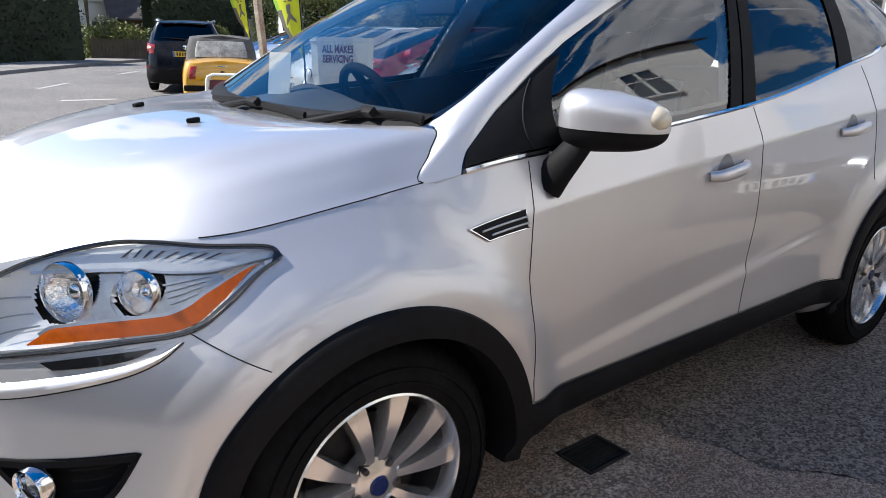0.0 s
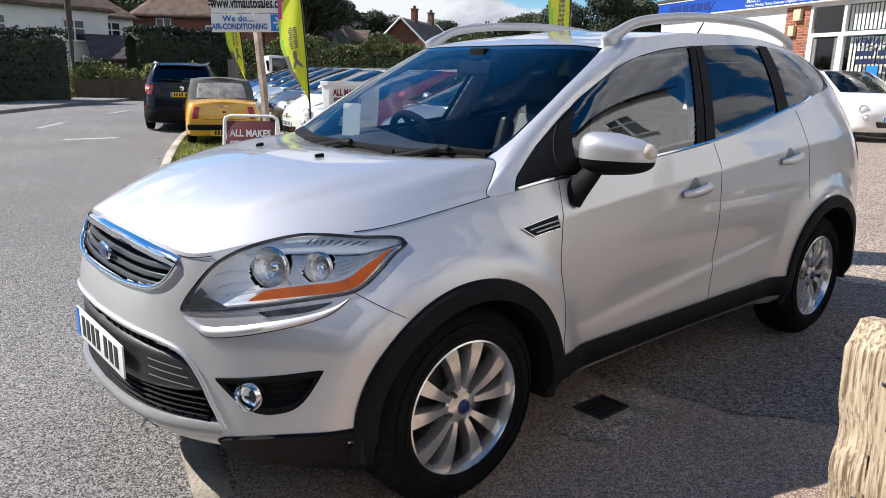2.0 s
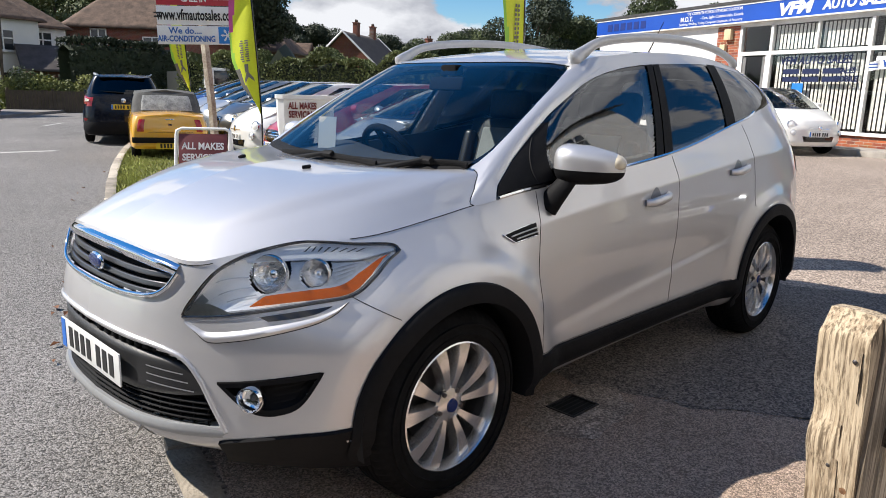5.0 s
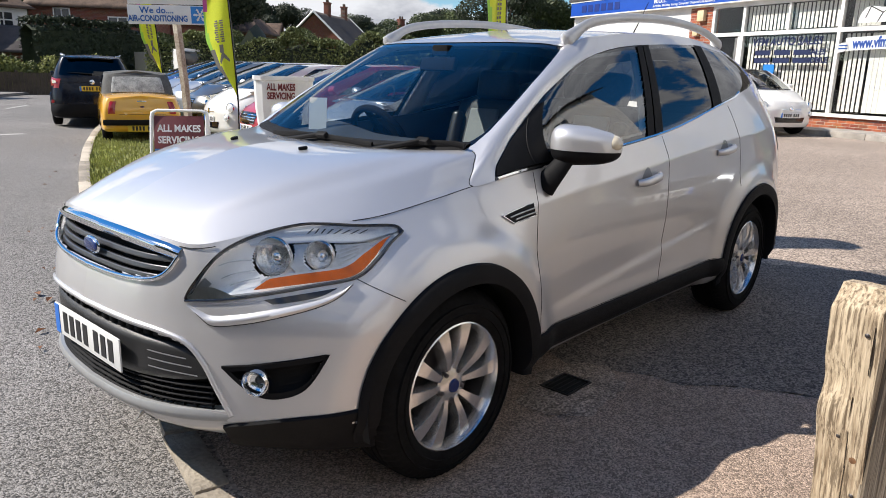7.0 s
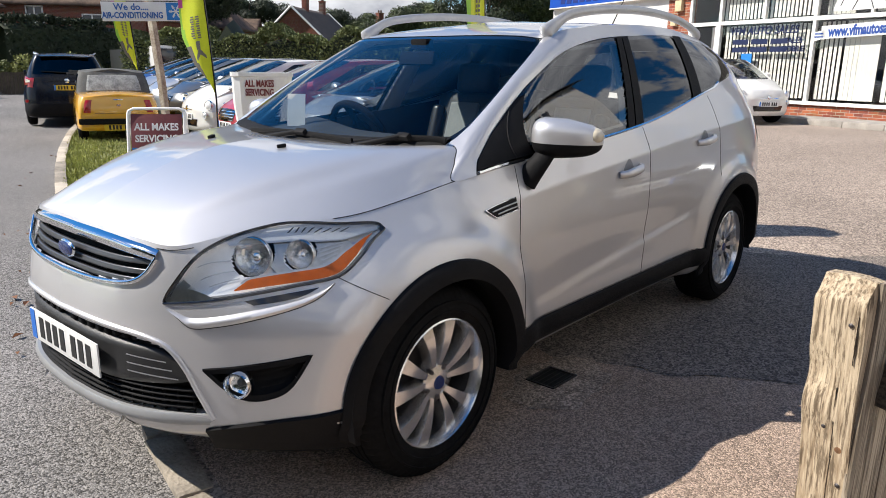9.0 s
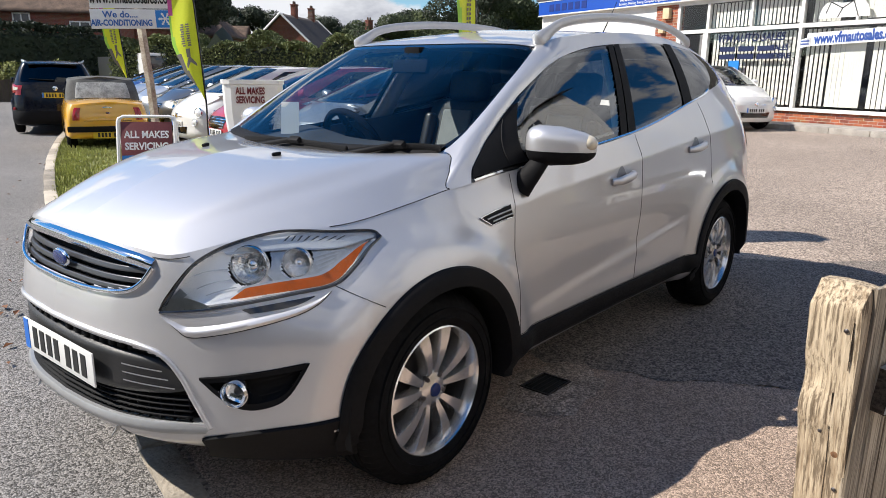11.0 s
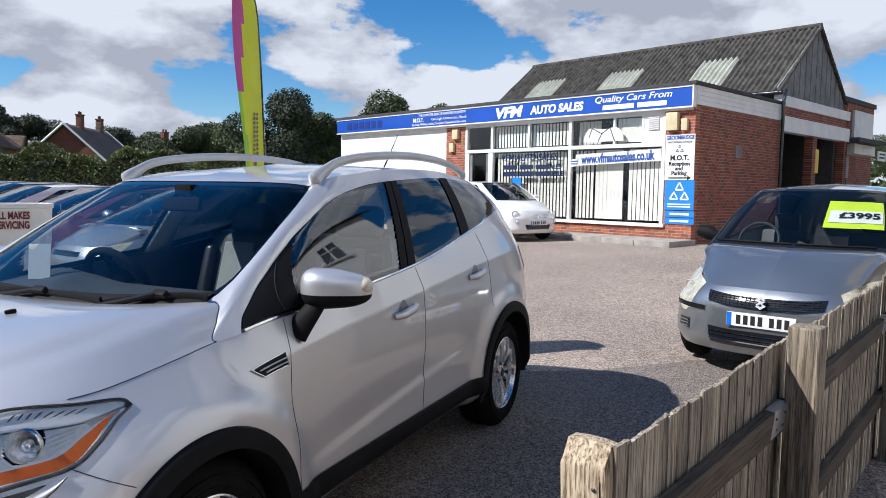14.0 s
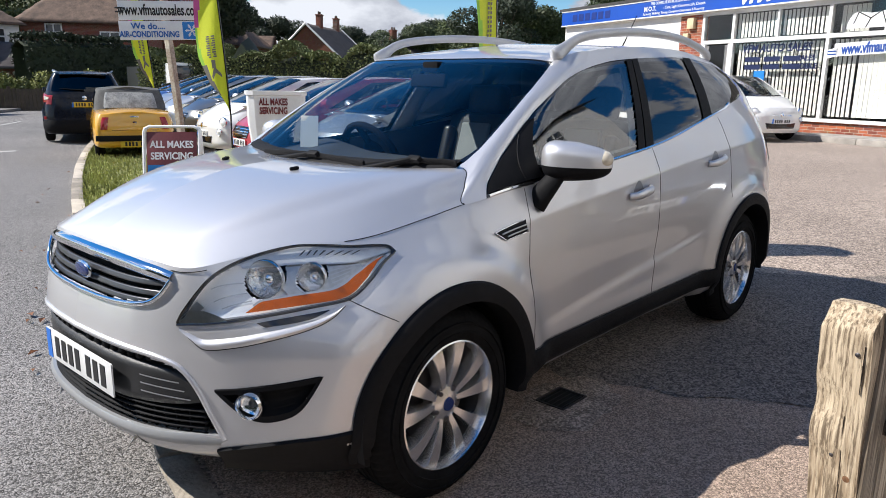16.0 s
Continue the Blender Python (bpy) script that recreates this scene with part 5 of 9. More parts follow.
    # washer jets, wipers, scuttle
    for sg in (1, -1):
        bm = bmesh.new()
        near = np.argmin((S.bonnet[..., 0] + 1.475) ** 2 + (S.bonnet[..., 1] - .232) ** 2)
        add_box(bm, (.034, .018, .013), Matrix.Translation((-1.475, .232 * sg, float(S.bonnet.reshape(-1, 3)[near][2]) + .006)) @ pose(0, 0, 0, 0, -8, 25 * sg), .005)
        part("washer_jet", bm, M_BLACKPLASTIC, car, "black washer jet")
    g = np.linspace(0, 2.72, 40)
    sc = np.stack([S.house(g, np.full(40, t), o) for t, o in ((.055, .003), (.0, .012), (-.02, .006))])
    sheet("scuttle", np.concatenate([sc[:, ::-1] * (1, -1, 1), sc[:, 1:]], 1), M_BLACKPLASTIC, car, "black scuttle panel", centre=CAR_CORE)
    for y0, y1, yk in ((.30, -.225, .0), (-.245, -.64, -.415)):
        wp = new("wiper")
        wp.parent = car

        def on_glass(y, t, off):
            return S.house(abs(y) / .69 * 2.98, t, off) * (1, 1 if y >= 0 else -1, 1)

        k = np.linspace(0, 1, 24)
        P = np.array([on_glass(y0 + (y1 - y0) * f, -.012 + .012 * f + .03 * math.sin(math.pi * f), .020) for f in k])
        tube("blade", P, .007, M_BLACKPLASTIC, wp, "black blade", sides=6, flat=1.6)
        tube("rubber_edge", P - (0, 0, .012), .004, M_RUBBER, wp, sides=5)
        arm = ev([on_glass(yk + .20, -.045, .016), on_glass(yk + .10, -.02, .030), on_glass(yk, .022, .034)], np.linspace(0, 2, 16))
        tube("arm", arm, np.linspace(.013, .008, 16), M_BLACKPLASTIC, wp, "black arm", sides=8)
        box("knuckle", (.026, .06, .022), Matrix.Translation(on_glass(yk, .020, .030)) @ pose(0, 0, 0, 0, -40, 0), M_BLACKPLASTIC, wp, bevel=.006)
    # tail lamps, aerial
    for sg in (1, -1):
        a, b = S.u_at(1.86, .82, 1.1), S.u_at(2.08, .55, 1.1)
        sheet("tail_lamp", between(S, [(a, 1.13), (b, 1.10)], [(a + .1, .96), (b, .96)], 14, 8, .006, .015) * (1, sg, 1), M_RED, car, "red tail lamp", centre=CAR_CORE)
    tube("aerial", [(1.35, 0, 1.66), (1.42, 0, 1.74), (1.55, 0, 1.90)], np.array((.006, .004, .002)), M_BLACKPLASTIC, car, "black roof aerial", sides=6)


def build_kuga_cabin():
    car, S = KUGA, KS
    cab = new("cabin")
    cab.parent = car
    bm = bmesh.new()
    add_box(bm, (2.7, 1.5, .02), Matrix.Translation((.55, 0, .45)))
    part("cabin_floor", bm, M_CABIN, cab)
    z = np.linspace(.45, 1, 8)
    for sg in (1, -1):
        P = np.array([[(x, (.79 - .10 * max(0, f - .7)) * sg, .45 + (.62 + .10 * max(0, x + .9)) * f) for x in np.linspace(-.85, 1.4, 10)] for f in np.linspace(0, .98, 8)])
        sheet("door_lining", P, M_CABIN, cab, "dark door lining")
    P = np.array([[(1.62, y, q) for y in np.linspace(-.66, .66, 4)] for q in (.45, 1.15)])
    sheet("boot_lining", P, M_CABIN, cab)
    # dashboard
    k = np.linspace(-1, 1, 30)
    rows = []
    for f, x, q in ((0, -1.17, 1.085), (.3, -1.0, 1.105), (.55, -.82, 1.115), (.7, -.72, 1.09), (.8, -.69, 1.0), (1, -.72, .55)):
        hump = .045 * np.exp(-((k * .78 - .38) / .19) ** 2) * (1 if .4 < f < .75 else 0) * math.sin(f * 3.1)
        rows.append(np.stack([x + .10 * k ** 4 * (1 - f), k * (.68 + .08 * min(1, 2 * f)), q + hump - .02 * k ** 4], -1))
    sheet("dashboard", np.array(rows), M_CABIN, cab, "dark grey dashboard")
    # steering wheel, on the right-hand side of the car
    m = Matrix.Translation((-.52, .38, 1.05)) @ pose(0, 0, 0, 0, 62, 0)
    a = np.linspace(0, 2 * np.pi, 41)
    ring = [m @ Vector((.188 * math.cos(q), .188 * math.sin(q), 0)) for q in a]
    st = new("steering_wheel")
    st.parent = cab
    tube("wheel_rim", ring, .019, M_CABINBLACK, st, "dark leather rim", sides=10, up=m.to_3x3() @ Vector((0, 0, 1)))
    for q in (0.1, math.pi - .1, -math.pi / 2):
        tube("wheel_spoke", [m @ Vector((.05 * math.cos(q), .05 * math.sin(q), .02)), m @ Vector((.18 * math.cos(q), .18 * math.sin(q), 0))], .018, M_CABINBLACK, st, sides=8)
    bm = bmesh.new()
    bmesh.ops.create_uvsphere(bm, u_segments=20, v_segments=10, radius=1, matrix=m @ Matrix.Translation((0, 0, .02)) @ Matrix.Diagonal((.085, .075, .03, 1)))
    part("wheel_hub", bm, M_CABINBLACK, st)
    # seats
    for x, y in ((.02, .37), (.02, -.37), (.98, .37), (.98, -.37)):
        se = new("seat")
        se.parent = cab

        def cushion(name, size, mt, material, label=""):
            bm = bmesh.new()
            add_box(bm, size, mt)
            bmesh.ops.bevel(bm, geom=list(bm.edges), offset=min(size) * .42, segments=4, affect="EDGES", profile=.6)
            return part(name, bm, material, se, label)

        base = Matrix.Translation((x, y, .62))
        cushion("seat_base", (.50, .50, .16), base, M_SEAT)
        back = Matrix.Translation((x + .30, y, .93)) @ pose(0, 0, 0, 0, 17, 0)
        cushion("seat_back", (.15, .48, .66), back, M_SEAT, "black leather seat back")
        cushion("back_panel", (.04, .22, .52), back @ Matrix.Translation((-.068, 0, 0)), M_SEATGREY, "grey cloth centre panel")
        for s2 in (1, -1):
            cushion("side_bolster", (.10, .07, .50), back @ Matrix.Translation((-.075, .19 * s2, -.02)), M_GLOSSY_CABIN, "black leather bolster")
        cushion("headrest", (.11, .27, .18), Matrix.Translation((x + .42, y, 1.335)) @ pose(0, 0, 0, 0, 8, 0), M_SEAT)
    # inside mirror, paper on the dashboard
    bm = bmesh.new()
    add_box(bm, (.03, .22, .065), Matrix.Translation((-.50, 0, 1.44)) @ pose(0, 0, 0, 0, 15, 0), .012)
    part("inside_mirror", bm, M_CABINBLACK, cab)
    bm = bmesh.new()
    add_box(bm, (.06, .10, .05), Matrix.Translation((-.47, 0, 1.505)), .012)
    part("sensor_box", bm, M_CABINBLACK, cab)
    # headlining
    tt = np.linspace(0.03, .97, 12)
    P = np.array([[(-.36 + 2.2 * f, y, 1.535 + .075 * math.sin(math.pi * min(1, f + .08)) - .06 * (y / .55) ** 2) for y in np.linspace(-.54, .54, 9)] for f in tt])
    sheet("headlining", P, M_SEATGREY, cab, "grey headlining")
    for sg in (1, -1):
        # belt post trim inside
        P = S.house(np.linspace(7.56, 7.84, 3)[None] * np.ones((8, 1)), np.linspace(0, .95, 8)[:, None] * np.ones((1, 3)), -.03) * (1, sg, 1)
        sheet("post_trim", P, M_TRIM, cab, "pale grey post trim", thick=.02)
    sh = thing("paper_sheet", "plain white sales sheet leaning inside the windscreen", "paper")
    bm = bmesh.new()
    add_box(bm, (.085, .002, .15), Matrix.Translation((-.93, .38, 1.195)) @ pose(0, 0, 0, -10, 0, -53))
    part("sheet_of_paper", bm, M_WHITEPLATE, sh)


M_BROW = mat("lamp_brow_silver", (0.66, 0.68, 0.70), rough=0.3, metal=0.35, var=0.04)
M_FACET = mat("faceted_bowl", (0.93, 0.93, 0.94), rough=0.10, metal=0.9, var=0.05, scale=30, bump=1.0, bump_scale=26)
M_BAR = mat("bumper_bar_plastic", (0.026, 0.026, 0.027), rough=0.42, var=0.12, spec=.4, bump=0.15, bump_scale=500)
M_TRIM = mat("pale_cabin_trim", (0.52, 0.53, 0.52), rough=0.7, var=0.06)
M_BOWL = mat("polished_bowl", (0.95, 0.95, 0.96), rough=0.12, metal=0.95, var=0.02)
M_CABINBLACK = mat("rim_leather", (0.010, 0.010, 0.011), rough=0.85, var=0.1, spec=.08)
M_AMBERDARK = mat("deep_amber", (0.60, 0.10, 0.004), rough=0.25, var=0.1)
M_BEZEL = mat("lamp_edge", (0.10, 0.10, 0.105), rough=0.25, var=0.1, coat=.5)
M_SATIN_PAINT = mat("satin_bumper_paint", (0.42, 0.425, 0.43), rough=0.38, metal=0.5, var=0.04)
# body silver darkened, for the painted shade of the handle cups
M_DARKSILVER = mat("cup_shade_paint", (0.3, 0.3, 0.31), rough=0.35, metal=0.6, var=0.04, coat=0.6)
M_REPEATER = mat("repeater_lens", (0.62, 0.55, 0.42), rough=0.15, var=0.1, coat=1.0)
M_GLOSSY_CABIN = mat("cabin_leather", (0.025, 0.025, 0.027), rough=0.35, var=0.15)
build_kuga_parts()
build_kuga_cabin()

# ---- the other cars ----
def simple_car(m, label, coat, L=4.0, W=1.7, H=1.48, nose=.74, cowl=.98, ws=(-.62, -.05), tail=(.80, .98), belt=.05, wb=.62, r=.30, group="", rims=None, plate="front", lamps="almond", grille="slot",
               bars=7, tail_z=1.0, glass_m=None, taper=.76, mirror=None, crown=.05):
    """A road car from its main sizes: nose and cowl heights, windscreen foot and head, roof end and tail (as parts of half the length)."""
    car = thing("car", label, "car", m, group)
    h, w = L / 2, W / 2
    X = lambda f: f * h
    plan = [(-h, 0), (-h * .995, .25 * w), (-h * .975, .52 * w), (-h * .92, .78 * w), (-h * .82, .94 * w), (-h * .62, .99 * w), (-h * .3, w), (0, w), (h * .4, w), (h * .7, .99 * w), (h * .88, .92 * w), (h * .97, .68 * w), (h, 0)]
    x0 = X(ws[0])
    zb = cowl + belt
    top = [(-h * .95, 0, nose), (-h * .945, .25 * w, nose), (-h * .92, .5 * w, nose), (-h * .86, .66 * w, nose + .02), (-h * .78, .74 * w, nose + .05), (-h * .66, .80 * w, nose + .5 * (cowl - nose) + .03), (x0 - .02, .86 * w, cowl - .04),
           (0, .92 * w, zb - .01), (h * .4, .92 * w, zb + .03), (h * .7, .90 * w, zb + .05), (h * .86, .82 * w, tail_z + .02), (h * .94, .6 * w, tail_z), (h * .96, 0, tail_z)]
    base = [(x0 - .12, 0, cowl), (x0 - .10, .4 * w, cowl), (x0 - .04, .72 * w, cowl), (x0, .84 * w, cowl - .01)] + top[6:]
    xr, xe = X(ws[1]), X(tail[0])
    ry = taper * w
    roof = [(xr - .08, 0, H - .04), (xr - .07, .4 * ry, H - .04), (xr - .03, .8 * ry, H - .05), (xr, .93 * ry, H - .06), (xr + .05, .95 * ry, H - .055), (xr + .35 * (xe - xr), ry, H - .03), (xr + .6 * (xe - xr), ry, H - .03), (xr + .85 * (xe - xr), .96 * ry, H - .05),
            (xe, .90 * ry, H - .07), (xe + .03, .6 * ry, H - .07), (xe + .04, 0, H - .06)]
    roof = roof[:len(base)]
    while len(roof) < len(base):
        roof.append(roof[-1])
    S = Shell(plan, top, base, roof, bottom=.20, waist=.55, power=[1.8] * len(plan), tuck=.05, bulge=.03)
    ax = wb * h
    n = len(plan) - 1
    us = np.linspace(0, n, 150)
    zt = ev(S.top, us)[:, 2]
    Z = .2 + (zt[None] - .2) * np.linspace(0, 1, 30)[:, None]
    U = np.broadcast_to(us, Z.shape)
    P = S.skin(U, Z)
    mid = (P[:-1, :-1] + P[1:, 1:]) / 2
    keep = np.ones(mid.shape[:2], bool)
    for c in (-ax, ax):
        keep &= ~((np.hypot(mid[..., 0] - c, mid[..., 2] - r) < r + .035) & (mid[..., 1] > .6 * w))
    panel_pair("body_side", P, coat, car, keep=keep)
    front = ev(S.top, np.linspace(0, 2.6, 16))
    side = ev(S.top, np.linspace(2.6, 6, 24))
    rear = np.concatenate([ev(S.base, np.linspace(0, 3, 13)), ev(S.base, np.linspace(3, 4, 4))[1:]])
    t = np.linspace(0, 1, 24)
    middle = front[0] * (1 - t[:, None]) + rear[0] * t[:, None]
    middle[:, 2] += .05 * np.sin(np.pi * t)
    B = S.coons(front, rear, middle, side)
    B[..., 2] += .02 * np.sin(np.pi * t)[:, None] * (1 - np.linspace(0, 1, 16)[None] ** 3)
    panel_pair("bonnet", B, coat, car)
    g1 = len(base) - 1

    def cell(a, b, t0, t1, q=24, k=12, off=0.0):
        return S.house(np.linspace(a, b, q)[None] * np.ones((k, 1)), np.linspace(t0, t1, k)[:, None] * np.ones((1, q)), off)

    panel_pair("pillar", cell(2.8, 4.4, 0, 1), coat, car)
    panel_pair("rear_pillar", cell(7.6, g1, 0, 1, 30), coat, car)
    panel_pair("roof_side", cell(4.4, 7.6, .86, 1, 24, 5), coat, car)
    edge = cell(4.4, 7.6, 0, .86, 33, 18, -.004)
    gg, tg = np.meshgrid((np.arange(32) + .5) / 32 * 3.2 + 4.4, (np.arange(17) + .5) / 17 * .86)
    open_ = (((gg > 4.6) & (gg < 6.0)) | ((gg > 6.1) & (gg < 7.4))) & (tg > .05) & (tg < .82)
    panel_pair("window_surround", edge, M_GLOSSBLACK, car, keep=~open_)
    gm = glass_m or M_TINT
    panel_pair("side_window", cell(4.6, 6.0, .05, .82, 16, 8, .003), gm, car)
    panel_pair("side_window", cell(6.1, 7.4, .05, .82, 16, 8, .003), gm, car)
    a = cell(0, 2.82, .02, .98, 20, 12)
    sheet("windscreen", np.concatenate([a[:, ::-1] * (1, -1, 1), a[:, 1:]], 1), glass_m or M_DARKGLASS, car, "windscreen", centre=CAR_CORE)
    a = cell(g1 - 1.5, g1, .12, .92, 14, 8, .005)
    sheet("rear_window", np.concatenate([a, a[:, ::-1][:, 1:] * (1, -1, 1)], 1), gm, car, centre=CAR_CORE)
    for g0_, g1_, t0_, t1_ in ((2.66, 2.86, .0, 1.0), (0, 2.8, .0, .055), (0, 2.8, .955, 1.0)):
        panel_pair("windscreen_border", cell(g0_, g1_, t0_, t1_, 20, 10, .003), M_GLOSSBLACK, car)
    # roof
    fr, rr, sd = ev(S.roof, np.linspace(0, 3, 10)), ev(S.roof, np.linspace(g1, g1 - 2, 10)), ev(S.roof, np.linspace(3, g1 - 2, 20))
    tt = np.linspace(0, 1, 20)[:, None]
    md = fr[0] * (1 - tt) + rr[0] * tt
    md[:, 2] += crown * np.sin(np.pi * tt[:, 0])
    panel_pair("roof", S.coons(fr, rr, md, sd), coat, car)
    # inside: a dark core with seats and dashboard
    bm = bmesh.new()
    add_box(bm, (L * .90, W * .68, .28), Matrix.Translation((0, 0, .36)))
    add_box(bm, (x0 * -.6 + .2, W * .8, .3), Matrix.Translation((x0 + .32, 0, cowl - .2)), .05)
    part("cabin_floor", bm, M_CABIN, car)
    for y in (.24 * W, -.24 * W):
        bm = bmesh.new()
        add_box(bm, (.14, .46, .62), Matrix.Translation((.18, y, .82)) @ pose(0, 0, 0, 0, 15, 0), .05)
        add_box(bm, (.09, .25, .17), Matrix.Translation((.29, y, 1.21)), .04)
        part("seat", bm, M_SEAT, car)
    yw = .24 * W
    ring = [(-.40 + x0 * .25 + .09 * math.cos(q), yw + .18 * math.sin(q), cowl + .02 + .16 * math.cos(q)) for q in np.linspace(0, 2 * np.pi, 25)]
    tube("steering_wheel", ring, .014, M_CABIN, car, sides=6, up=(1, 0, .3))
    for c in (-ax, ax):
        a = np.linspace(radians(-5), radians(185), 30)
        P = np.array([np.stack([c + q * np.cos(a), np.full_like(a, y), r + q * np.sin(a)], -1) for q, y in ((r + .045, w * .93), (r + .045, w * .55), (.02, w * .55))])
        panel_pair("arch_liner", P, M_GROOVE, car)
        uu = np.array([S.u_at(x, w, max(z, .25)) for x, z in zip(c + (r + .04) * np.cos(a), r + (r + .04) * np.sin(a))])
        q = S.skin(uu, np.maximum(r + (r + .04) * np.sin(a), .22), .003)
        for sg in (1, -1):
            tube("arch_edge", q * (1, sg, 1), .012, coat, car, sides=5)
        for f in (-1, 1):
            wheel(car, 0, 0, r, r * .66, .19, "plain", rims, f, 7, .3).matrix_local = Matrix.Translation((c, f * (w - .115), r)) @ Matrix.Diagonal((1, -f, 1, 1))
    # lamps
    for sg in (1, -1):
        if lamps == "round":
            for u, z, q in ((3.0, nose - .10, .085), (2.75, nose - .26, .055)):
                c = S.skin(u, z, .01) * (1, sg, 1)
                disc("headlamp", c, (-1, .45 * sg, .12), q, M_REFLECT, car, "round headlamp", dome=.03, depth=.04)
                disc("lamp_ring", c, (-1, .45 * sg, .12), q + .008, M_CHROME, car, ring=.01, depth=.02)
        else:
            a, b = (2.35, 4.3) if lamps == "almond" else (2.5, 4.75)
            up = [(a, nose - .07), (a + .5, nose - .01), (a + 1.2, nose + .03), (b, nose + .05)] if lamps == "almond" else [(a + .05, nose + .0), (a + .5, nose + .03), (a + 1.1, nose + .06), (b, nose + .10)]
            dn = [(a, nose - .10), (a + .5, nose - .15), (a + 1.2, nose - .10), (b, nose + .03)] if lamps == "almond" else [(a + .2, nose - .20), (a + .6, nose - .24), (a + 1.1, nose - .17), (b, nose + .07)]
            hl = new("headlamp")
            hl.parent = car
            sheet("lens", between(S, up, dn, 20, 8, .012) * (1, sg, 1), M_LENS, hl, centre=CAR_CORE)
            sheet("reflector", between(S, up, dn, 20, 8, .004) * (1, sg, 1), M_LAMPCREAM, hl, centre=CAR_CORE)
            c = S.skin(.55 * a + .45 * b, nose - .05, .006) * (1, sg, 1)
            disc("bowl", c, (-1, .5 * sg, 0), .055, M_LAMPCREAM if lamps == "tall" else M_CHROME, hl, ring=.012, depth=.012)
        u = S.u_at(h * .93, .8 * w, tail_z - .12)
        sheet("tail_lamp", between(S, [(n - 1.9, tail_z - .02), (n - 1.25, tail_z - .02)], [(n - 1.9, tail_z - .22), (n - 1.25, tail_z - .22)], 8, 5, .008, .015) * (1, sg, 1), M_RED, car, "red tail lamp", centre=CAR_CORE)
        tube("door_mirror", [(x0 + .30, sg * (w - .10), cowl + .04), (x0 + .30, sg * (w - .01), cowl + .07), (x0 + .32, sg * (w + .10), cowl + .09)], np.array((.03, .075, .06)), mirror or coat, car, "door mirror", sides=12, flat=1.0)
        for x in (x0 + .22, .12 * h + .1):
            seam("door_line", S.skin(np.array([S.u_at(x, w, z) for z in np.linspace(.32, zb - .02, 12)]), np.linspace(.32, zb - .02, 12), .001) * (1, sg, 1), car, .007)

    def nose_patch(up, dn, off, mt, name, label="", parent=car):
        P = between(S, up, dn, 16, 6, off)
        return sheet(name, np.concatenate([P[:, ::-1] * (1, -1, 1), P[:, 1:]], 1), mt, parent, label, centre=CAR_CORE)

    if grille == "slot":
        nose_patch([(0, nose - .06), (1.4, nose - .065)], [(0, nose - .12), (1.4, nose - .12)], .006, M_GLOSSBLACK, "grille")
        nose_patch([(0, .40), (2.0, .40)], [(0, .28), (1.8, .29)], .006, M_GLOSSBLACK, "lower_intake")
    elif grille == "big":
        nose_patch([(0, nose - .05), (1.6, nose - .06)], [(0, nose - .24), (1.3, nose - .22)], .006, M_GLOSSBLACK, "grille")
        for k in range(4):
            z = nose - .085 - .04 * k
            nose_patch([(0, z), (1.5 - .06 * k, z)], [(0, z - .012), (1.5 - .06 * k, z - .012)], .012, M_CHROME, "grille_bar")
        nose_patch([(0, .38), (2.2, .40)], [(0, .26), (2.0, .28)], .006, M_GLOSSBLACK, "lower_intake")
    elif grille == "chubby":
        nose_patch([(0, .40), (1.9, .42)], [(0, .30), (1.7, .30)], .006, M_GLOSSBLACK, "lower_intake")
        nose_patch([(0, .585), (1.2, .59)], [(0, .575), (1.2, .58)], .010, M_CHROME, "chrome_whisker")
        disc("badge", S.skin(0.0, .60, .012), (-1, 0, .1), .05, M_CHROME, car, "round badge", dome=.008)
    if plate == "front":
        number_plate(car, Matrix.Translation((-h - .005, 0, .46)) @ pose(0, 0, 0, 0, 0, -90))
    else:
        number_plate(car, Matrix.Translation((h + .006, 0, tail_z - .22)) @ pose(0, 0, 0, 0, 0, 90), yellow=True)
    return car, S


M_LAMPCREAM = mat("clouded_lamp", (0.60, 0.56, 0.45), rough=0.35, metal=.1, var=0.25, scale=14)
M_DARKGLASS = glass("windscreen_glass", (0.80, 0.83, 0.82), ior=1.38)
M_WHITECAR = paint("white_paint", (0.80, 0.79, 0.76))
M_REDCAR = paint("red_paint", (0.42, 0.015, 0.03))
M_GREYCAR = paint("grey_paint", (0.10, 0.105, 0.11), metal=.5)
M_SILVERCAR = paint("pale_silver_paint", (0.40, 0.42, 0.45), metal=.6)
M_BLUECAR = paint("blue_paint", (0.03, 0.06, 0.2), metal=.4)
M_DARKCAR = paint("dark_paint", (0.02, 0.022, 0.026), metal=.3)
M_NAVYCAR = mat("navy_paint", (0.006, 0.008, 0.016), rough=.22, var=.03, coat=.12, spec=.3)
M_GUNMETAL = paint("gunmetal_paint", (0.30, 0.32, 0.34), metal=.8, rough=.32)


def stand(x, y, yaw):
    """A place on the yard for a car that faces -x when yaw is 0."""
    return Matrix.Translation((x, y, yard_z(x, y))) @ pose(0, 0, 0, 0, 0, yaw)


def place(x, y, yaw, L):
    """The same, from the place of the middle of the nose."""
    f = Vector((math.cos(radians(yaw)), math.sin(radians(yaw))))
    return stand(x + f.x * L / 2, y + f.y * L / 2, yaw)


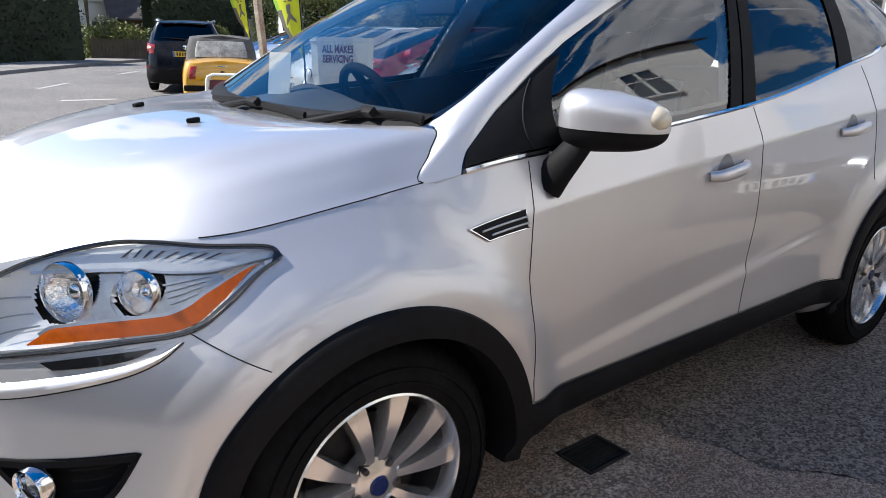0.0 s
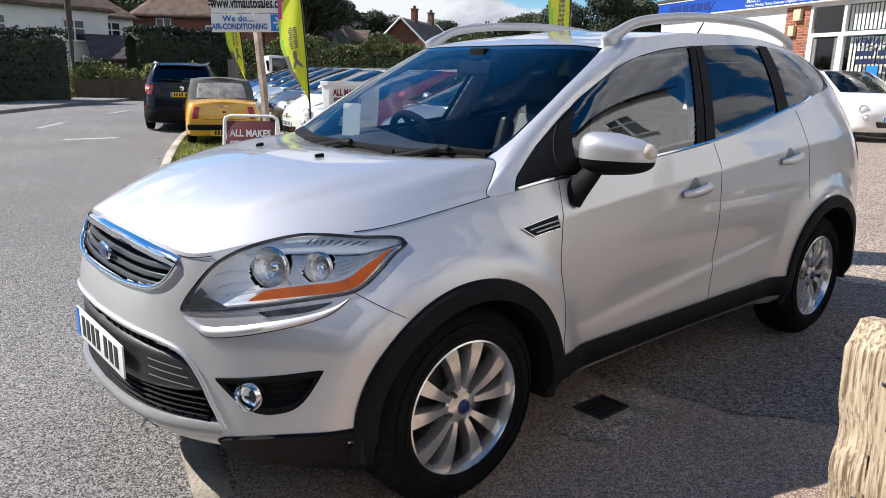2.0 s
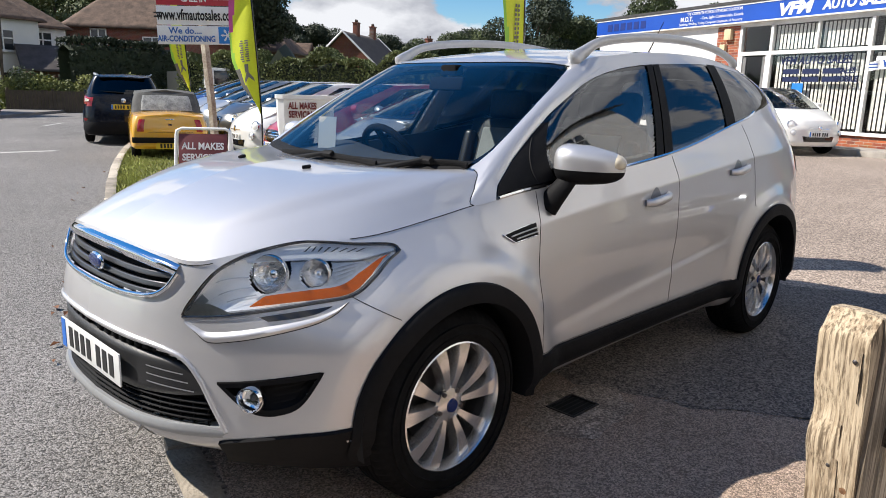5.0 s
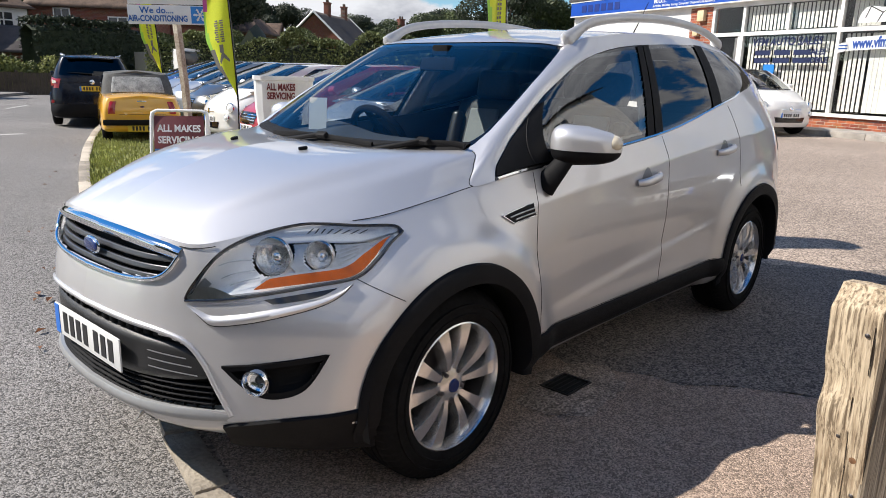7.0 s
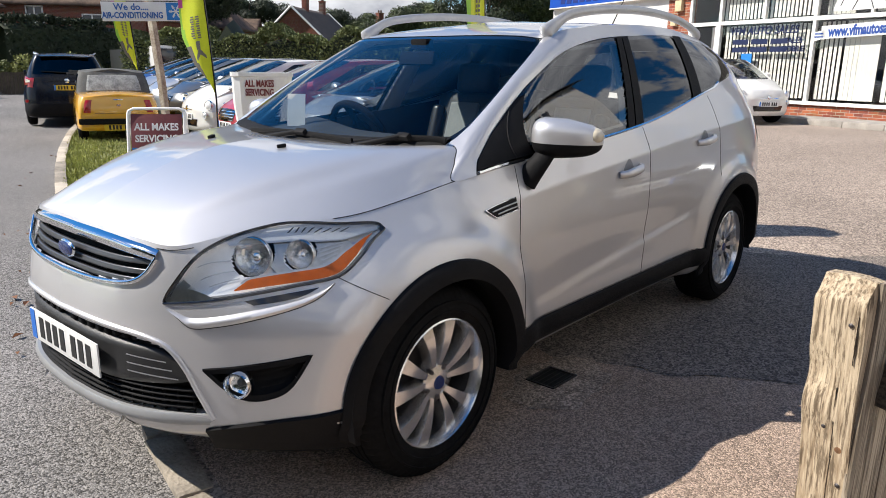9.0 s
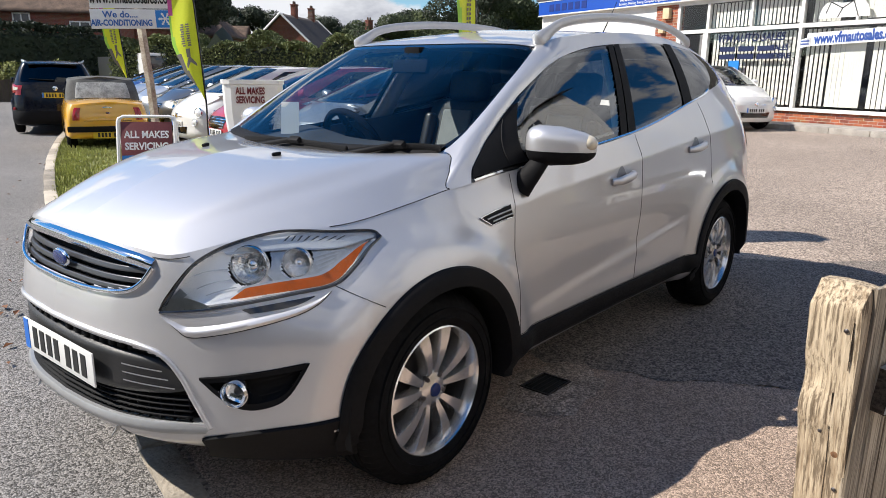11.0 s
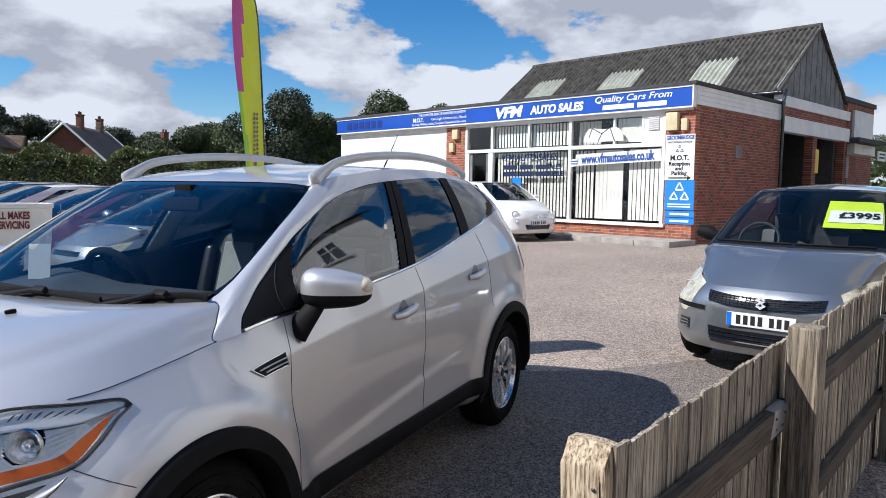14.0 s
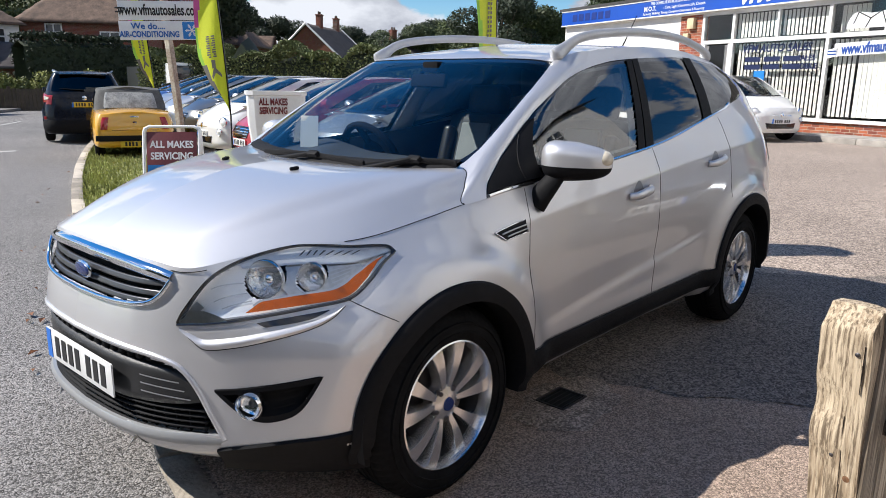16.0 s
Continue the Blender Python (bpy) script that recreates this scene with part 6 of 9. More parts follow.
SWIFT, SS = simple_car(place(3.14, -2.40, -16, 3.70), "gunmetal grey hatchback with a lime price card in its windscreen", M_GUNMETAL, 3.70, 1.69, 1.58, .73, 1.035, (-.55, -.12), (.88, .98), taper=.69, crown=.08, lamps="tall", grille="none", plate="none", glass_m=M_DARKGLASS, mirror=M_BLACKPLASTIC)
simple_car(place(14.0, 2.75, 58, 3.55), "small cream-white retro city car with round headlamps", M_WHITECAR, 3.55, 1.63, 1.49, .76, 1.0, (-.52, -.08), (.85, .96), lamps="round", grille="chubby", group="sale cars")
ROW = [(2.85, 5.25, M_SILVERCAR, "pale silver hatchback in the sales row beside the tub", 4.0, "almond", "slot"), (3.15, 7.45, M_REDCAR, "dark red hatchback with a chrome-barred grille", 4.0, "almond", "big"), (3.75, 9.6, M_WHITECAR, "cream-white retro city car in the sales row", 3.6, "round", "chubby"),
       (4.5, 11.8, M_GREYCAR, "dark grey hatchback in the sales row", 4.1, "almond", "big"), (5.2, 14.0, M_SILVERCAR, "pale silver hatchback in the sales row", 4.0, "almond", "slot"),
       (6.0, 16.2, M_SILVERCAR, "silver-blue hatchback in the sales row", 4.2, "almond", "slot"), (6.85, 18.4, M_BLUECAR, "dark blue hatchback in the sales row", 4.1, "almond", "slot"),
       (7.7, 20.6, M_DARKCAR, "black estate car in the sales row", 4.5, "almond", "slot")]
for x, y, paint_m, text, ln, lm, gr_ in ROW:
    simple_car(place(x, y, -12, ln), text, paint_m, ln, 1.72, 1.50 if lm != "round" else 1.48, .76, 1.0, lamps=lm, grille=gr_, group="cars in the sales row", glass_m=M_DARKGLASS)
simple_car(place(9.0, -4.3, -12, 3.9), "bright red hatchback parked beyond the grey hatchback", M_REDCAR, 3.9, 1.7, 1.50, .76, 1.0, glass_m=M_DARKGLASS)
QASH = simple_car(place(5.28, 18.2, 247, 4.3), "dark navy crossover parked at the kerb, seen from behind", M_NAVYCAR, 4.3, 1.78, 1.58, .85, 1.03, (-.55, -.10), (.80, .97), plate="rear", tail_z=1.06, r=.34, taper=.70)


def crossover_tail():
    """Lamps, wiper, bumper, rails and badge on the tail of the navy crossover."""
    car, S = QASH
    n = len(S.plan) - 1

    def tail_patch(up, dn, off, mt, name, label="", m=6):
        P = between(S, up, dn, 20, m, off)
        return sheet(name, np.concatenate([P, P[:, ::-1][:, 1:] * (1, -1, 1)], 1), mt, car, label, centre=CAR_CORE)

    tail_patch([(n - 2.3, .50), (n, .50)], [(n - 2.3, .22), (n, .22)], np.array((.004, .02, .028, .028, .02, .004))[:, None], M_BLACKPLASTIC, "rear_bumper", "black rear bumper skirt")
    tail_patch([(n - 1.2, .96), (n, .98)], [(n - 1.2, .955), (n, .975)], .012, M_GROOVE, "tailgate_line", m=2)
    for sg in (1, -1):
        lamp = sheet("tail_lamp", between(S, [(n - 2.9, 1.08), (n - 2.2, 1.06), (n - 1.35, 1.0)], [(n - 2.7, .92), (n - 2.2, .88), (n - 1.35, .92)], 16, 8, .014, .02) * (1, sg, 1), M_RED, car, "red and clear tail lamp", centre=CAR_CORE)
        sheet("clear_lens", between(S, [(n - 2.1, 1.01), (n - 1.5, .985)], [(n - 2.1, .93), (n - 1.5, .945)], 8, 4, .034) * (1, sg, 1), M_LAMPCREAM, lamp, "clear lens", centre=CAR_CORE)
        disc("reflector", S.skin(n - 1.75, .55, .03) * (1, sg, 1), (1, .4 * sg, 0), .035, M_RED, car, "round red reflector", dome=.004)
        R = ev(S.roof, np.linspace(4, len(S.roof) - 2.6, 24)) * (1, sg, 1) + (0, 0, .035)
        tube("roof_rail", R, .016, M_SATIN, car, "silver roof rail", sides=8)
    disc("badge", (S.skin(n - .001, .97, .02)[0], 0, .985), (1, 0, .1), .05, M_CHROME, car, "round chrome badge", dome=.006)
    g1 = len(S.base) - 1
    tube("rear_wiper", [S.house(g1 - .01, .16, .03), S.house(g1 - .5, .20, .03) * (1, -1, 1), S.house(g1 - .9, .22, .03) * (1, -1, 1)], np.array((.016, .010, .006)), M_BLACKPLASTIC, car, "black rear wiper", sides=6)
    P = np.stack([ev(S.roof, np.linspace(len(S.roof) - 2.4, len(S.roof) - 1, 14)) + (dx, 0, dz) for dx, dz in ((-.02, .012), (.10, -.004), (.10, -.03), (.0, -.03))])
    sheet("roof_spoiler", np.concatenate([P, P[:, ::-1][:, 1:] * (1, -1, 1)], 1), M_NAVYCAR, car, "roof spoiler", centre=CAR_CORE)


def swift_front():
    """Grille, lamps, bumper slots, plate, wipers and price card of the grey hatchback."""
    car, S = SWIFT, SS
    h = 1.85

    def patch2(up, dn, off, mt, name, label="", n=24, m=6):
        P = between(S, up, dn, n, m, off)
        return sheet(name, np.concatenate([P[:, ::-1] * (1, -1, 1), P[:, 1:]], 1), mt, car, label, centre=CAR_CORE)

    patch2([(0, .665), (1.2, .67), (2.08, .69)], [(0, .572), (1.2, .578), (2.0, .61)], .006, M_GLOSSBLACK, "grille", "black mesh grille")
    for k in range(5):
        z = .652 - .0165 * k
        patch2([(0, z), (1.98, z + .018)], [(0, z - .004), (1.98, z + .014)], .012, M_BLACKPLASTIC, "grille_mesh", n=12, m=2)
    for k in range(-13, 14):
        u = abs(k) * .148
        P = between(S, [(u, .662 + .008 * u), (u + .02, .662 + .008 * u)], [(u, .577 + .012 * u), (u + .02, .577 + .012 * u)], 2, 3, .012) * (1, 1 if k >= 0 else -1, 1)
        sheet("grille_mesh", P, M_BLACKPLASTIC, car, centre=CAR_CORE)
    c = S.skin(0.0, .625, .03)
    bm = bmesh.new()
    outline = [(.036, .028), (.0, .052), (-.040, .024), (-.012, .004), (-.034, -.012), (-.022, -.020), (.006, -.002), (-.016, .018), (.002, .031), (.024, .016)]
    for flip in (1, -1):
        lower = [bm.verts.new((c[0] - .030, -y * flip, c[2] + z * flip)) for y, z in outline]
        face = bm.faces.new(lower)
        for v in bmesh.ops.extrude_face_region(bm, geom=[face])["geom"]:
            if isinstance(v, bmesh.types.BMVert):
                v.co.x += .014
    part("emblem", bm, M_EMBLEM, car, "silver emblem", smooth=False)
    patch2([(0, .395), (1.2, .395), (1.95, .405)], [(0, .265), (1.2, .265), (1.85, .275)], .006, M_GLOSSBLACK, "lower_intake")
    for k in range(3):
        z = .370 - .032 * k
        patch2([(0, z), (1.9, z + .006)], [(0, z - .010), (1.9, z - .004)], .014, M_CHROME, "intake_bar", n=12, m=2)
    for sg in (1, -1):
        sheet("bumper_slot", between(S, [(2.75, .43), (3.4, .43)], [(2.75, .34), (3.4, .36)], 8, 5, .006) * (1, sg, 1), M_GLOSSBLACK, car, "black bumper slot", centre=CAR_CORE)
        for k in range(3):
            z = .415 - .026 * k
            sheet("slot_bar", between(S, [(2.8, z), (3.35, z)], [(2.8, z - .01), (3.35, z - .01)], 8, 2, .012) * (1, sg, 1), M_GUNMETAL, car, centre=CAR_CORE)
        sheet("bumper_strip", between(S, [(2.1, .56), (4.0, .575)], [(2.1, .52), (4.0, .54)], 16, 4, .008) * (1, sg, 1), M_BLACKPLASTIC, car, "black bumper strip", centre=CAR_CORE)
    number_plate(car, Matrix.Translation((-h - .012, 0, .488)) @ pose(0, 0, 0, 0, 0, -90))
    card = thing("price_card", "lime green price card behind the windscreen", "sign", SWIFT.matrix_world.copy())
    P = np.array([[S.house(g, t, -.016) * (1, -1, 1) for g in np.linspace(.55, 2.35, 10)] for t in np.linspace(.34, .80, 8)])
    sheet("card", P, M_CARD, card, "lime card", centre=CAR_CORE)
    P = np.array([[S.house(g, t, -.010) * (1, -1, 1) for g in np.linspace(.65, 2.25, 10)] for t in np.linspace(.42, .62, 6)])
    sheet("white_panel", P, M_SIGNPALE, card, "white panel", centre=CAR_CORE)
    c0 = Vector(S.house(1.42, .52, -.003) * (1, -1, 1))
    e1 = (Vector(S.house(2.1, .52, -.004) * (1, -1, 1)) - Vector(S.house(1.1, .52, -.004) * (1, -1, 1))).normalized()
    e2 = (Vector(S.house(1.72, .6, .004) * (1, -1, 1)) - Vector(S.house(1.72, .45, .004) * (1, -1, 1))).normalized()
    e3 = e1.cross(e2)
    letters("price", "£3995", .125, Matrix(((e1.x, e2.x, e3.x, c0.x), (e1.y, e2.y, e3.y, c0.y), (e1.z, e2.z, e3.z, c0.z), (0, 0, 0, 1))), M_INK, card, bold=.004, depth=.001)
    for y0, y1 in ((.55, .0), (-.02, -.5)):
        P = np.array([S.house(abs(y0 + (y1 - y0) * f) / .62 * 2.6, .04, .014) * (1, 1 if y0 + (y1 - y0) * f >= 0 else -1, 1) for f in np.linspace(0, 1, 12)])
        tube("wiper", P, .008, M_BLACKPLASTIC, car, "black wiper", sides=6)


M_EMBLEM = mat("brushed_silver", (0.78, 0.78, 0.78), rough=.4, metal=.25, var=.04)
M_CARD = mat("lime_card", (0.62, 0.80, 0.03), rough=.5, var=.05)
M_SIGNPALE = mat("card_white", (0.8, 0.8, 0.78), rough=.5, var=.03)
bpy.context.view_layer.update()
swift_front()
crossover_tail()

# ---- garage showroom ----
def brick_material(name, a, b, mortar, scale=1.0, axis="x"):
    m = bpy.data.materials.new(name)
    m.use_nodes = True
    n, l = m.node_tree.nodes, m.node_tree.links
    bs = n["Principled BSDF"]
    bs.inputs["Roughness"].default_value = 0.88
    co, sp, cb, br, no, mx = n.new("ShaderNodeTexCoord"), n.new("ShaderNodeSeparateXYZ"), n.new("ShaderNodeCombineXYZ"), n.new("ShaderNodeTexBrick"), n.new("ShaderNodeTexNoise"), n.new("ShaderNodeMix")
    l.new(co.outputs["Object"], sp.inputs[0])
    l.new(sp.outputs["X" if axis == "x" else "Y"], cb.inputs[0])
    l.new(sp.outputs["Z"], cb.inputs[1])
    l.new(cb.outputs[0], br.inputs["Vector"])
    br.inputs["Scale"].default_value = 1.0
    br.inputs["Brick Width"].default_value, br.inputs["Row Height"].default_value, br.inputs["Mortar Size"].default_value = .225, .075, .006
    br.inputs["Color1"].default_value, br.inputs["Color2"].default_value, br.inputs["Mortar"].default_value = (*a, 1), (*b, 1), (*mortar, 1)
    no.inputs["Scale"].default_value, no.inputs["Detail"].default_value = 3.0, 6
    l.new(co.outputs["Object"], no.inputs["Vector"])
    mx.data_type, mx.blend_type = "RGBA", "MULTIPLY"
    mx.inputs[0].default_value = .55
    l.new(br.outputs["Color"], mx.inputs[6])
    l.new(no.outputs["Color"], mx.inputs[7])
    gain = n.new("ShaderNodeMix")
    gain.data_type, gain.blend_type = "RGBA", "MULTIPLY"
    gain.inputs[0].default_value = 1.0
    gain.inputs[7].default_value = (1.35, 1.35, 1.35, 1)
    l.new(mx.outputs[2], gain.inputs[6])
    l.new(gain.outputs[2], bs.inputs["Base Color"])
    bp = n.new("ShaderNodeBump")
    bp.inputs["Strength"].default_value, bp.inputs["Distance"].default_value = .8, .006
    bp.invert = True
    l.new(br.outputs["Fac"], bp.inputs["Height"])
    l.new(bp.outputs["Normal"], bs.inputs["Normal"])
    return m


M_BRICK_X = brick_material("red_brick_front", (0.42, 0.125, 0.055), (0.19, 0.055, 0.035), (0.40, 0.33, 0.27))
# same brick, darkened: the shade on the side walls is put into the colour
M_BRICK_Y = brick_material("red_brick_shaded_side", (0.30, 0.083, 0.04), (0.135, 0.04, 0.027), (0.30, 0.25, 0.205), axis="y")
M_WHITE = mat("white_painted_board", (0.76, 0.75, 0.72), rough=0.55, var=0.08, scale=2.5, fine=40)
M_FASCIA = mat("blue_fascia", (0.012, 0.075, 0.42), rough=0.35, var=0.08, scale=1.5, fine=30, coat=.3)
M_SIGNBLUE = mat("bright_blue_sign", (0.03, 0.22, 0.62), rough=0.35, var=0.05)
M_SIGNWHITE = mat("sign_white", (0.80, 0.80, 0.79), rough=0.4, var=0.04)
M_LETTER = mat("sign_letter_white", (0.85, 0.85, 0.85), rough=0.45, var=0.02)
M_LETTERBLUE = mat("sign_letter_blue", (0.02, 0.07, 0.30), rough=0.45, var=0.02)
M_ROOFSHEET = mat("weathered_cement_sheet", (0.068, 0.062, 0.053), rough=0.95, var=0.7, scale=3.4, fine=8, bump=0.6, bump_scale=24, dark=(0.010, 0.010, 0.009))
M_ROOFLIGHT = mat("roof_light_sheet", (0.42, 0.43, 0.36), rough=0.6, var=0.2, scale=2, fine=12)
M_FELT = mat("roof_felt", (0.06, 0.06, 0.06), rough=0.9, var=0.2)
M_BLIND = mat("vertical_blind", (0.84, 0.82, 0.76), rough=0.7, var=0.06, scale=3)
# dark colour that stands for the unlit inside of the rooms
M_ROOM = mat("dark_inside_shade", (0.07, 0.065, 0.06), rough=0.9, var=0.2)
M_SHOPGLASS = glass("shop_glass", (0.93, 0.94, 0.93), ior=1.5)
M_GREYBOARD = mat("grey_weatherboard", (0.22, 0.215, 0.21), rough=0.85, var=0.25, scale=2, fine=20)
M_CONC = mat("step_concrete", (0.36, 0.33, 0.29), rough=0.9, var=0.25, scale=3, fine=60, bump=0.4)
M_CREAMBOX = mat("cream_meter_box", (0.62, 0.52, 0.32), rough=0.6, var=0.1)
M_SHUTTER = mat("roller_shutter", (0.30, 0.31, 0.32), rough=0.5, metal=.4, var=0.1)

AX = Vector((.366, .931, 0)).normalized()      # along the front, from the right-hand corner
DX = Vector((AX.y, -AX.x, 0))                  # into the building
CORNER = Vector((15.2, -.56, 0))
BZ = .26                                       # level of the slab that it stands on
# local axes: x runs along the front from right to left as seen from the road, y into the building
BM = Matrix(((AX.x, DX.x, 0, CORNER.x), (AX.y, DX.y, 0, CORNER.y), (0, 0, 1, 0), (0, 0, 0, 1)))


def build_garage():
    g = thing("garage_showroom", "single-storey brick garage showroom with a blue fascia and a corrugated roof", "building", BM)
    # matrix is left-handed about z: pieces are laid out by boxes, so only the lettering has to be turned
    def b(name, x0, x1, y0, y1, z0, z1, mt, parent=g, label="", bevel=0.0):
        return box(name, (abs(x1 - x0), abs(y1 - y0), abs(z1 - z0)), Matrix.Translation(((x0 + x1) / 2, (y0 + y1) / 2, (z0 + z1) / 2)), mt, parent, label, bevel)

    # front: piers, dwarf wall, white wall
    b("front_wall", -.16, .60, 0, .22, BZ - .1, 3.60, M_BRICK_X, label="red brick pier")
    b("front_wall", .60, 7.42, .0, .22, BZ - .1, .70, M_BRICK_X, label="red brick dwarf wall")
    b("front_wall", 7.46, 8.36, .0, .22, BZ - .1, 3.5, M_BRICK_X, label="red brick pier")
    b("front_wall", 8.36, 14.18, .02, .22, BZ - .1, 3.5, M_WHITE, label="white-painted wall")
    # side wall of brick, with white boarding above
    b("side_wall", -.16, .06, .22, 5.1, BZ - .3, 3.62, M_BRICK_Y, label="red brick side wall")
    for k in range(4):
        z = 3.625 + .112 * k
        b("boarding", -.19, .03, -.02, 5.1, z, z + .108, M_WHITE, label="white shiplap board")
    b("roof_edge", -.24, 14.3, -.20, 5.2, 4.08, 4.16, M_FELT, label="dark felt roof edge")
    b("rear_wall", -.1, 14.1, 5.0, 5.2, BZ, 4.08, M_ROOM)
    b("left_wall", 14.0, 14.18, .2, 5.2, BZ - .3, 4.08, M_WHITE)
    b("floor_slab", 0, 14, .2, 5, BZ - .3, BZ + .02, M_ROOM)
    # fascia
    b("fascia", -.14, 14.18, -.16, -.04, 3.58, 4.03, M_FASCIA, label="long blue fascia board")
    b("fascia_edge", -.17, 14.2, -.175, -.03, 4.03, 4.075, M_WHITE)
    b("fascia_edge", -.17, 14.2, -.17, -.03, 3.545, 3.58, M_WHITE)
    b("soffit", -.1, 14.1, -.04, .3, 3.50, 3.56, M_WHITE)
    b("fascia_end", -.178, -.14, -.18, -.02, 3.55, 4.07, M_WHITE)
    # shop window: frame, panes, blinds
    w = new("shop_window")
    w.parent = g
    for x in (.64, 3.46, 6.36, 7.44):
        b("mullion", x - .045, x + .045, -.02, .08, .72, 3.52, M_WHITE, w)
    for x in (1.23, 2.07, 4.93):
        b("mullion", x - .03, x + .03, -.01, .07, 2.72, 3.52, M_WHITE, w)
    b("transom", .60, 7.48, -.025, .085, 2.66, 2.76, M_WHITE, w)
    b("window_head", .60, 7.48, -.02, .09, 3.44, 3.54, M_WHITE, w)
    b("window_sill", .55, 6.4, -.07, .12, .66, .74, M_WHITE, w, "white sill")
    xs = [.64, 1.23, 2.07, 3.46, 4.93, 6.36, 7.44]
    for a, c in zip(xs[1:], xs[2:]):
        b("pane", a + .03, c - .03, .03, .036, 2.76, 3.44, M_SHOPGLASS, w).visible_shadow = False
    for a, c in ((.64, 3.46), (3.46, 6.36)):
        b("pane", a + .04, c - .04, .03, .036, .74, 2.66, M_SHOPGLASS, w).visible_shadow = False
    b("vent_panel", .68, 1.20, .0, .05, 2.76, 3.44, M_WHITE, w)
    for k in range(7):
        b("vent_slat", .78, 1.08, -.03, .0, 3.08 + .05 * k, 3.105 + .05 * k, M_WHITE, w)
    # door
    d = new("door")
    d.parent = g
    b("door_frame", 6.40, 6.50, -.01, .08, BZ, 2.66, M_WHITE, d)
    b("door_frame", 7.32, 7.42, -.01, .08, BZ, 2.66, M_WHITE, d)
    b("door_leaf", 6.50, 7.32, .02, .07, BZ, 1.0, M_GREYBOARD, d, "grey door")
    b("door_leaf", 6.50, 6.62, .02, .07, 1.0, 2.62, M_GREYBOARD, d)
    b("door_leaf", 7.20, 7.32, .02, .07, 1.0, 2.62, M_GREYBOARD, d)
    b("door_pane", 6.62, 7.20, .04, .046, 1.0, 2.62, M_SHOPGLASS, d).visible_shadow = False
    rnd = random.Random(2)

    def blind(x0, x1, z0, z1, y, gap, turn, wide=.93):
        x = x0
        while x < x1:
            wv = gap * wide
            box("blind_slat", (wv, .004, z1 - z0 + rnd.uniform(-.01, .01)), Matrix.Translation((x, y, (z0 + z1) / 2)) @ pose(0, 0, 0, 0, 0, turn + rnd.uniform(-9, 9)), M_BLIND, w)
            x += gap

    blind(3.60, 6.25, .80, 2.62, .16, .118, -10, .58)
    blind(.78, 1.75, .80, 2.62, .16, .122, -4, .8)
    blind(1.92, 2.7, .80, 2.62, .16, .122, -4, .9)
    blind(2.82, 3.38, .80, 2.62, .16, .122, -8, .62)
    blind(2.75, 3.38, 2.80, 3.42, .34, .12, -10, .8)
    blind(3.55, 4.88, 2.80, 3.42, .16, .118, -10, .58)
    blind(5.0, 6.3, 2.80, 3.42, .16, .118, -10, .58)
    blind(1.28, 2.02, 2.80, 3.42, .16, .12, -6)
    # boxes on the pier, downpipe
    b("meter_box", .24, .54, -.14, .0, 3.03, 3.46, M_CREAMBOX, g, "cream meter box", .015)
    b("meter_box", 0, .16, -.10, .0, 3.02, 3.30, M_CREAMBOX, g, "small cream box", .012)
    b("meter_box", 7.75, 8.0, -.12, .0, 3.12, 3.42, M_CREAMBOX, g, "yellowed cream box", .012)
    b("meter_box", 7.95, 8.15, -.10, .0, 2.72, 3.0, M_CREAMBOX, g, "cream box", .012)
    b("wall_plate", -.175, -.16, 2.25, 2.6, 2.45, 2.78, M_GREYBOARD, g, "pale wall plate")
    tube("downpipe", [(-.26, 5.0, BZ), (-.26, 5.0, 3.7), (-.28, 4.9, 4.1), (-.25, 5.2, 4.5)], .05, M_GLOSSBLACK, g, "black downpipe", sides=8, up=(1, 0, 0))
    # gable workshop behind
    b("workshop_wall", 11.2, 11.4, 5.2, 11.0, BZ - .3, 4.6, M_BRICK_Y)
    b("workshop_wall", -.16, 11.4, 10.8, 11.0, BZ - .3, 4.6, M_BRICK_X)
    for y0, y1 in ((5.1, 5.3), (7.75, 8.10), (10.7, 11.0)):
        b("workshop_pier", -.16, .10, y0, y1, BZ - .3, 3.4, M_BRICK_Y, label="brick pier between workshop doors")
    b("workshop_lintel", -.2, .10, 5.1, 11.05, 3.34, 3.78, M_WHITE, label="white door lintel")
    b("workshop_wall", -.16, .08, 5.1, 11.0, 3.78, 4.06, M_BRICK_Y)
    b("workshop_band", -.19, .06, 5.1, 11.05, 4.06, 4.36, M_WHITE, label="white band")
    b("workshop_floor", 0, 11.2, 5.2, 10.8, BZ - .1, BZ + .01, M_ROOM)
    # linings added behind the doors, painted dark so that the opening reads as shade
    b("workshop_dark_back", .12, 3.2, 10.5, 10.75, BZ, 4.4, M_ROOM)
    b("workshop_dark_near", .12, 3.2, 5.22, 5.3, BZ, 4.4, M_ROOM)
    b("workshop_dark_inner", 3.2, 3.3, 5.2, 10.8, BZ, 4.4, M_ROOM)
    b("notice", -.175, -.16, 8.0, 8.28, 2.2, 2.95, M_YELLOWPLATE, g, "yellow notice")
    n = 26
    for k in range(n):
        y0, y1 = 5.15 + 5.85 * k / n, 5.15 + 5.85 * (k + 1) / n
        top = lambda y: 4.58 + (6.72 - 4.58) * (1 - abs(y - 8.08) / 2.95)
        bm = bmesh.new()
        vs = [bm.verts.new(p) for p in ((-.03 - .012 * (k % 2), y0, 4.34), (-.03 - .012 * (k % 2), y1 - .012, 4.34), (-.03 - .012 * (k % 2), y1 - .012, top(y1)), (-.03 - .012 * (k % 2), y0, top(y0)))]
        f = bm.faces.new(vs)
        r = bmesh.ops.extrude_face_region(bm, geom=[f])
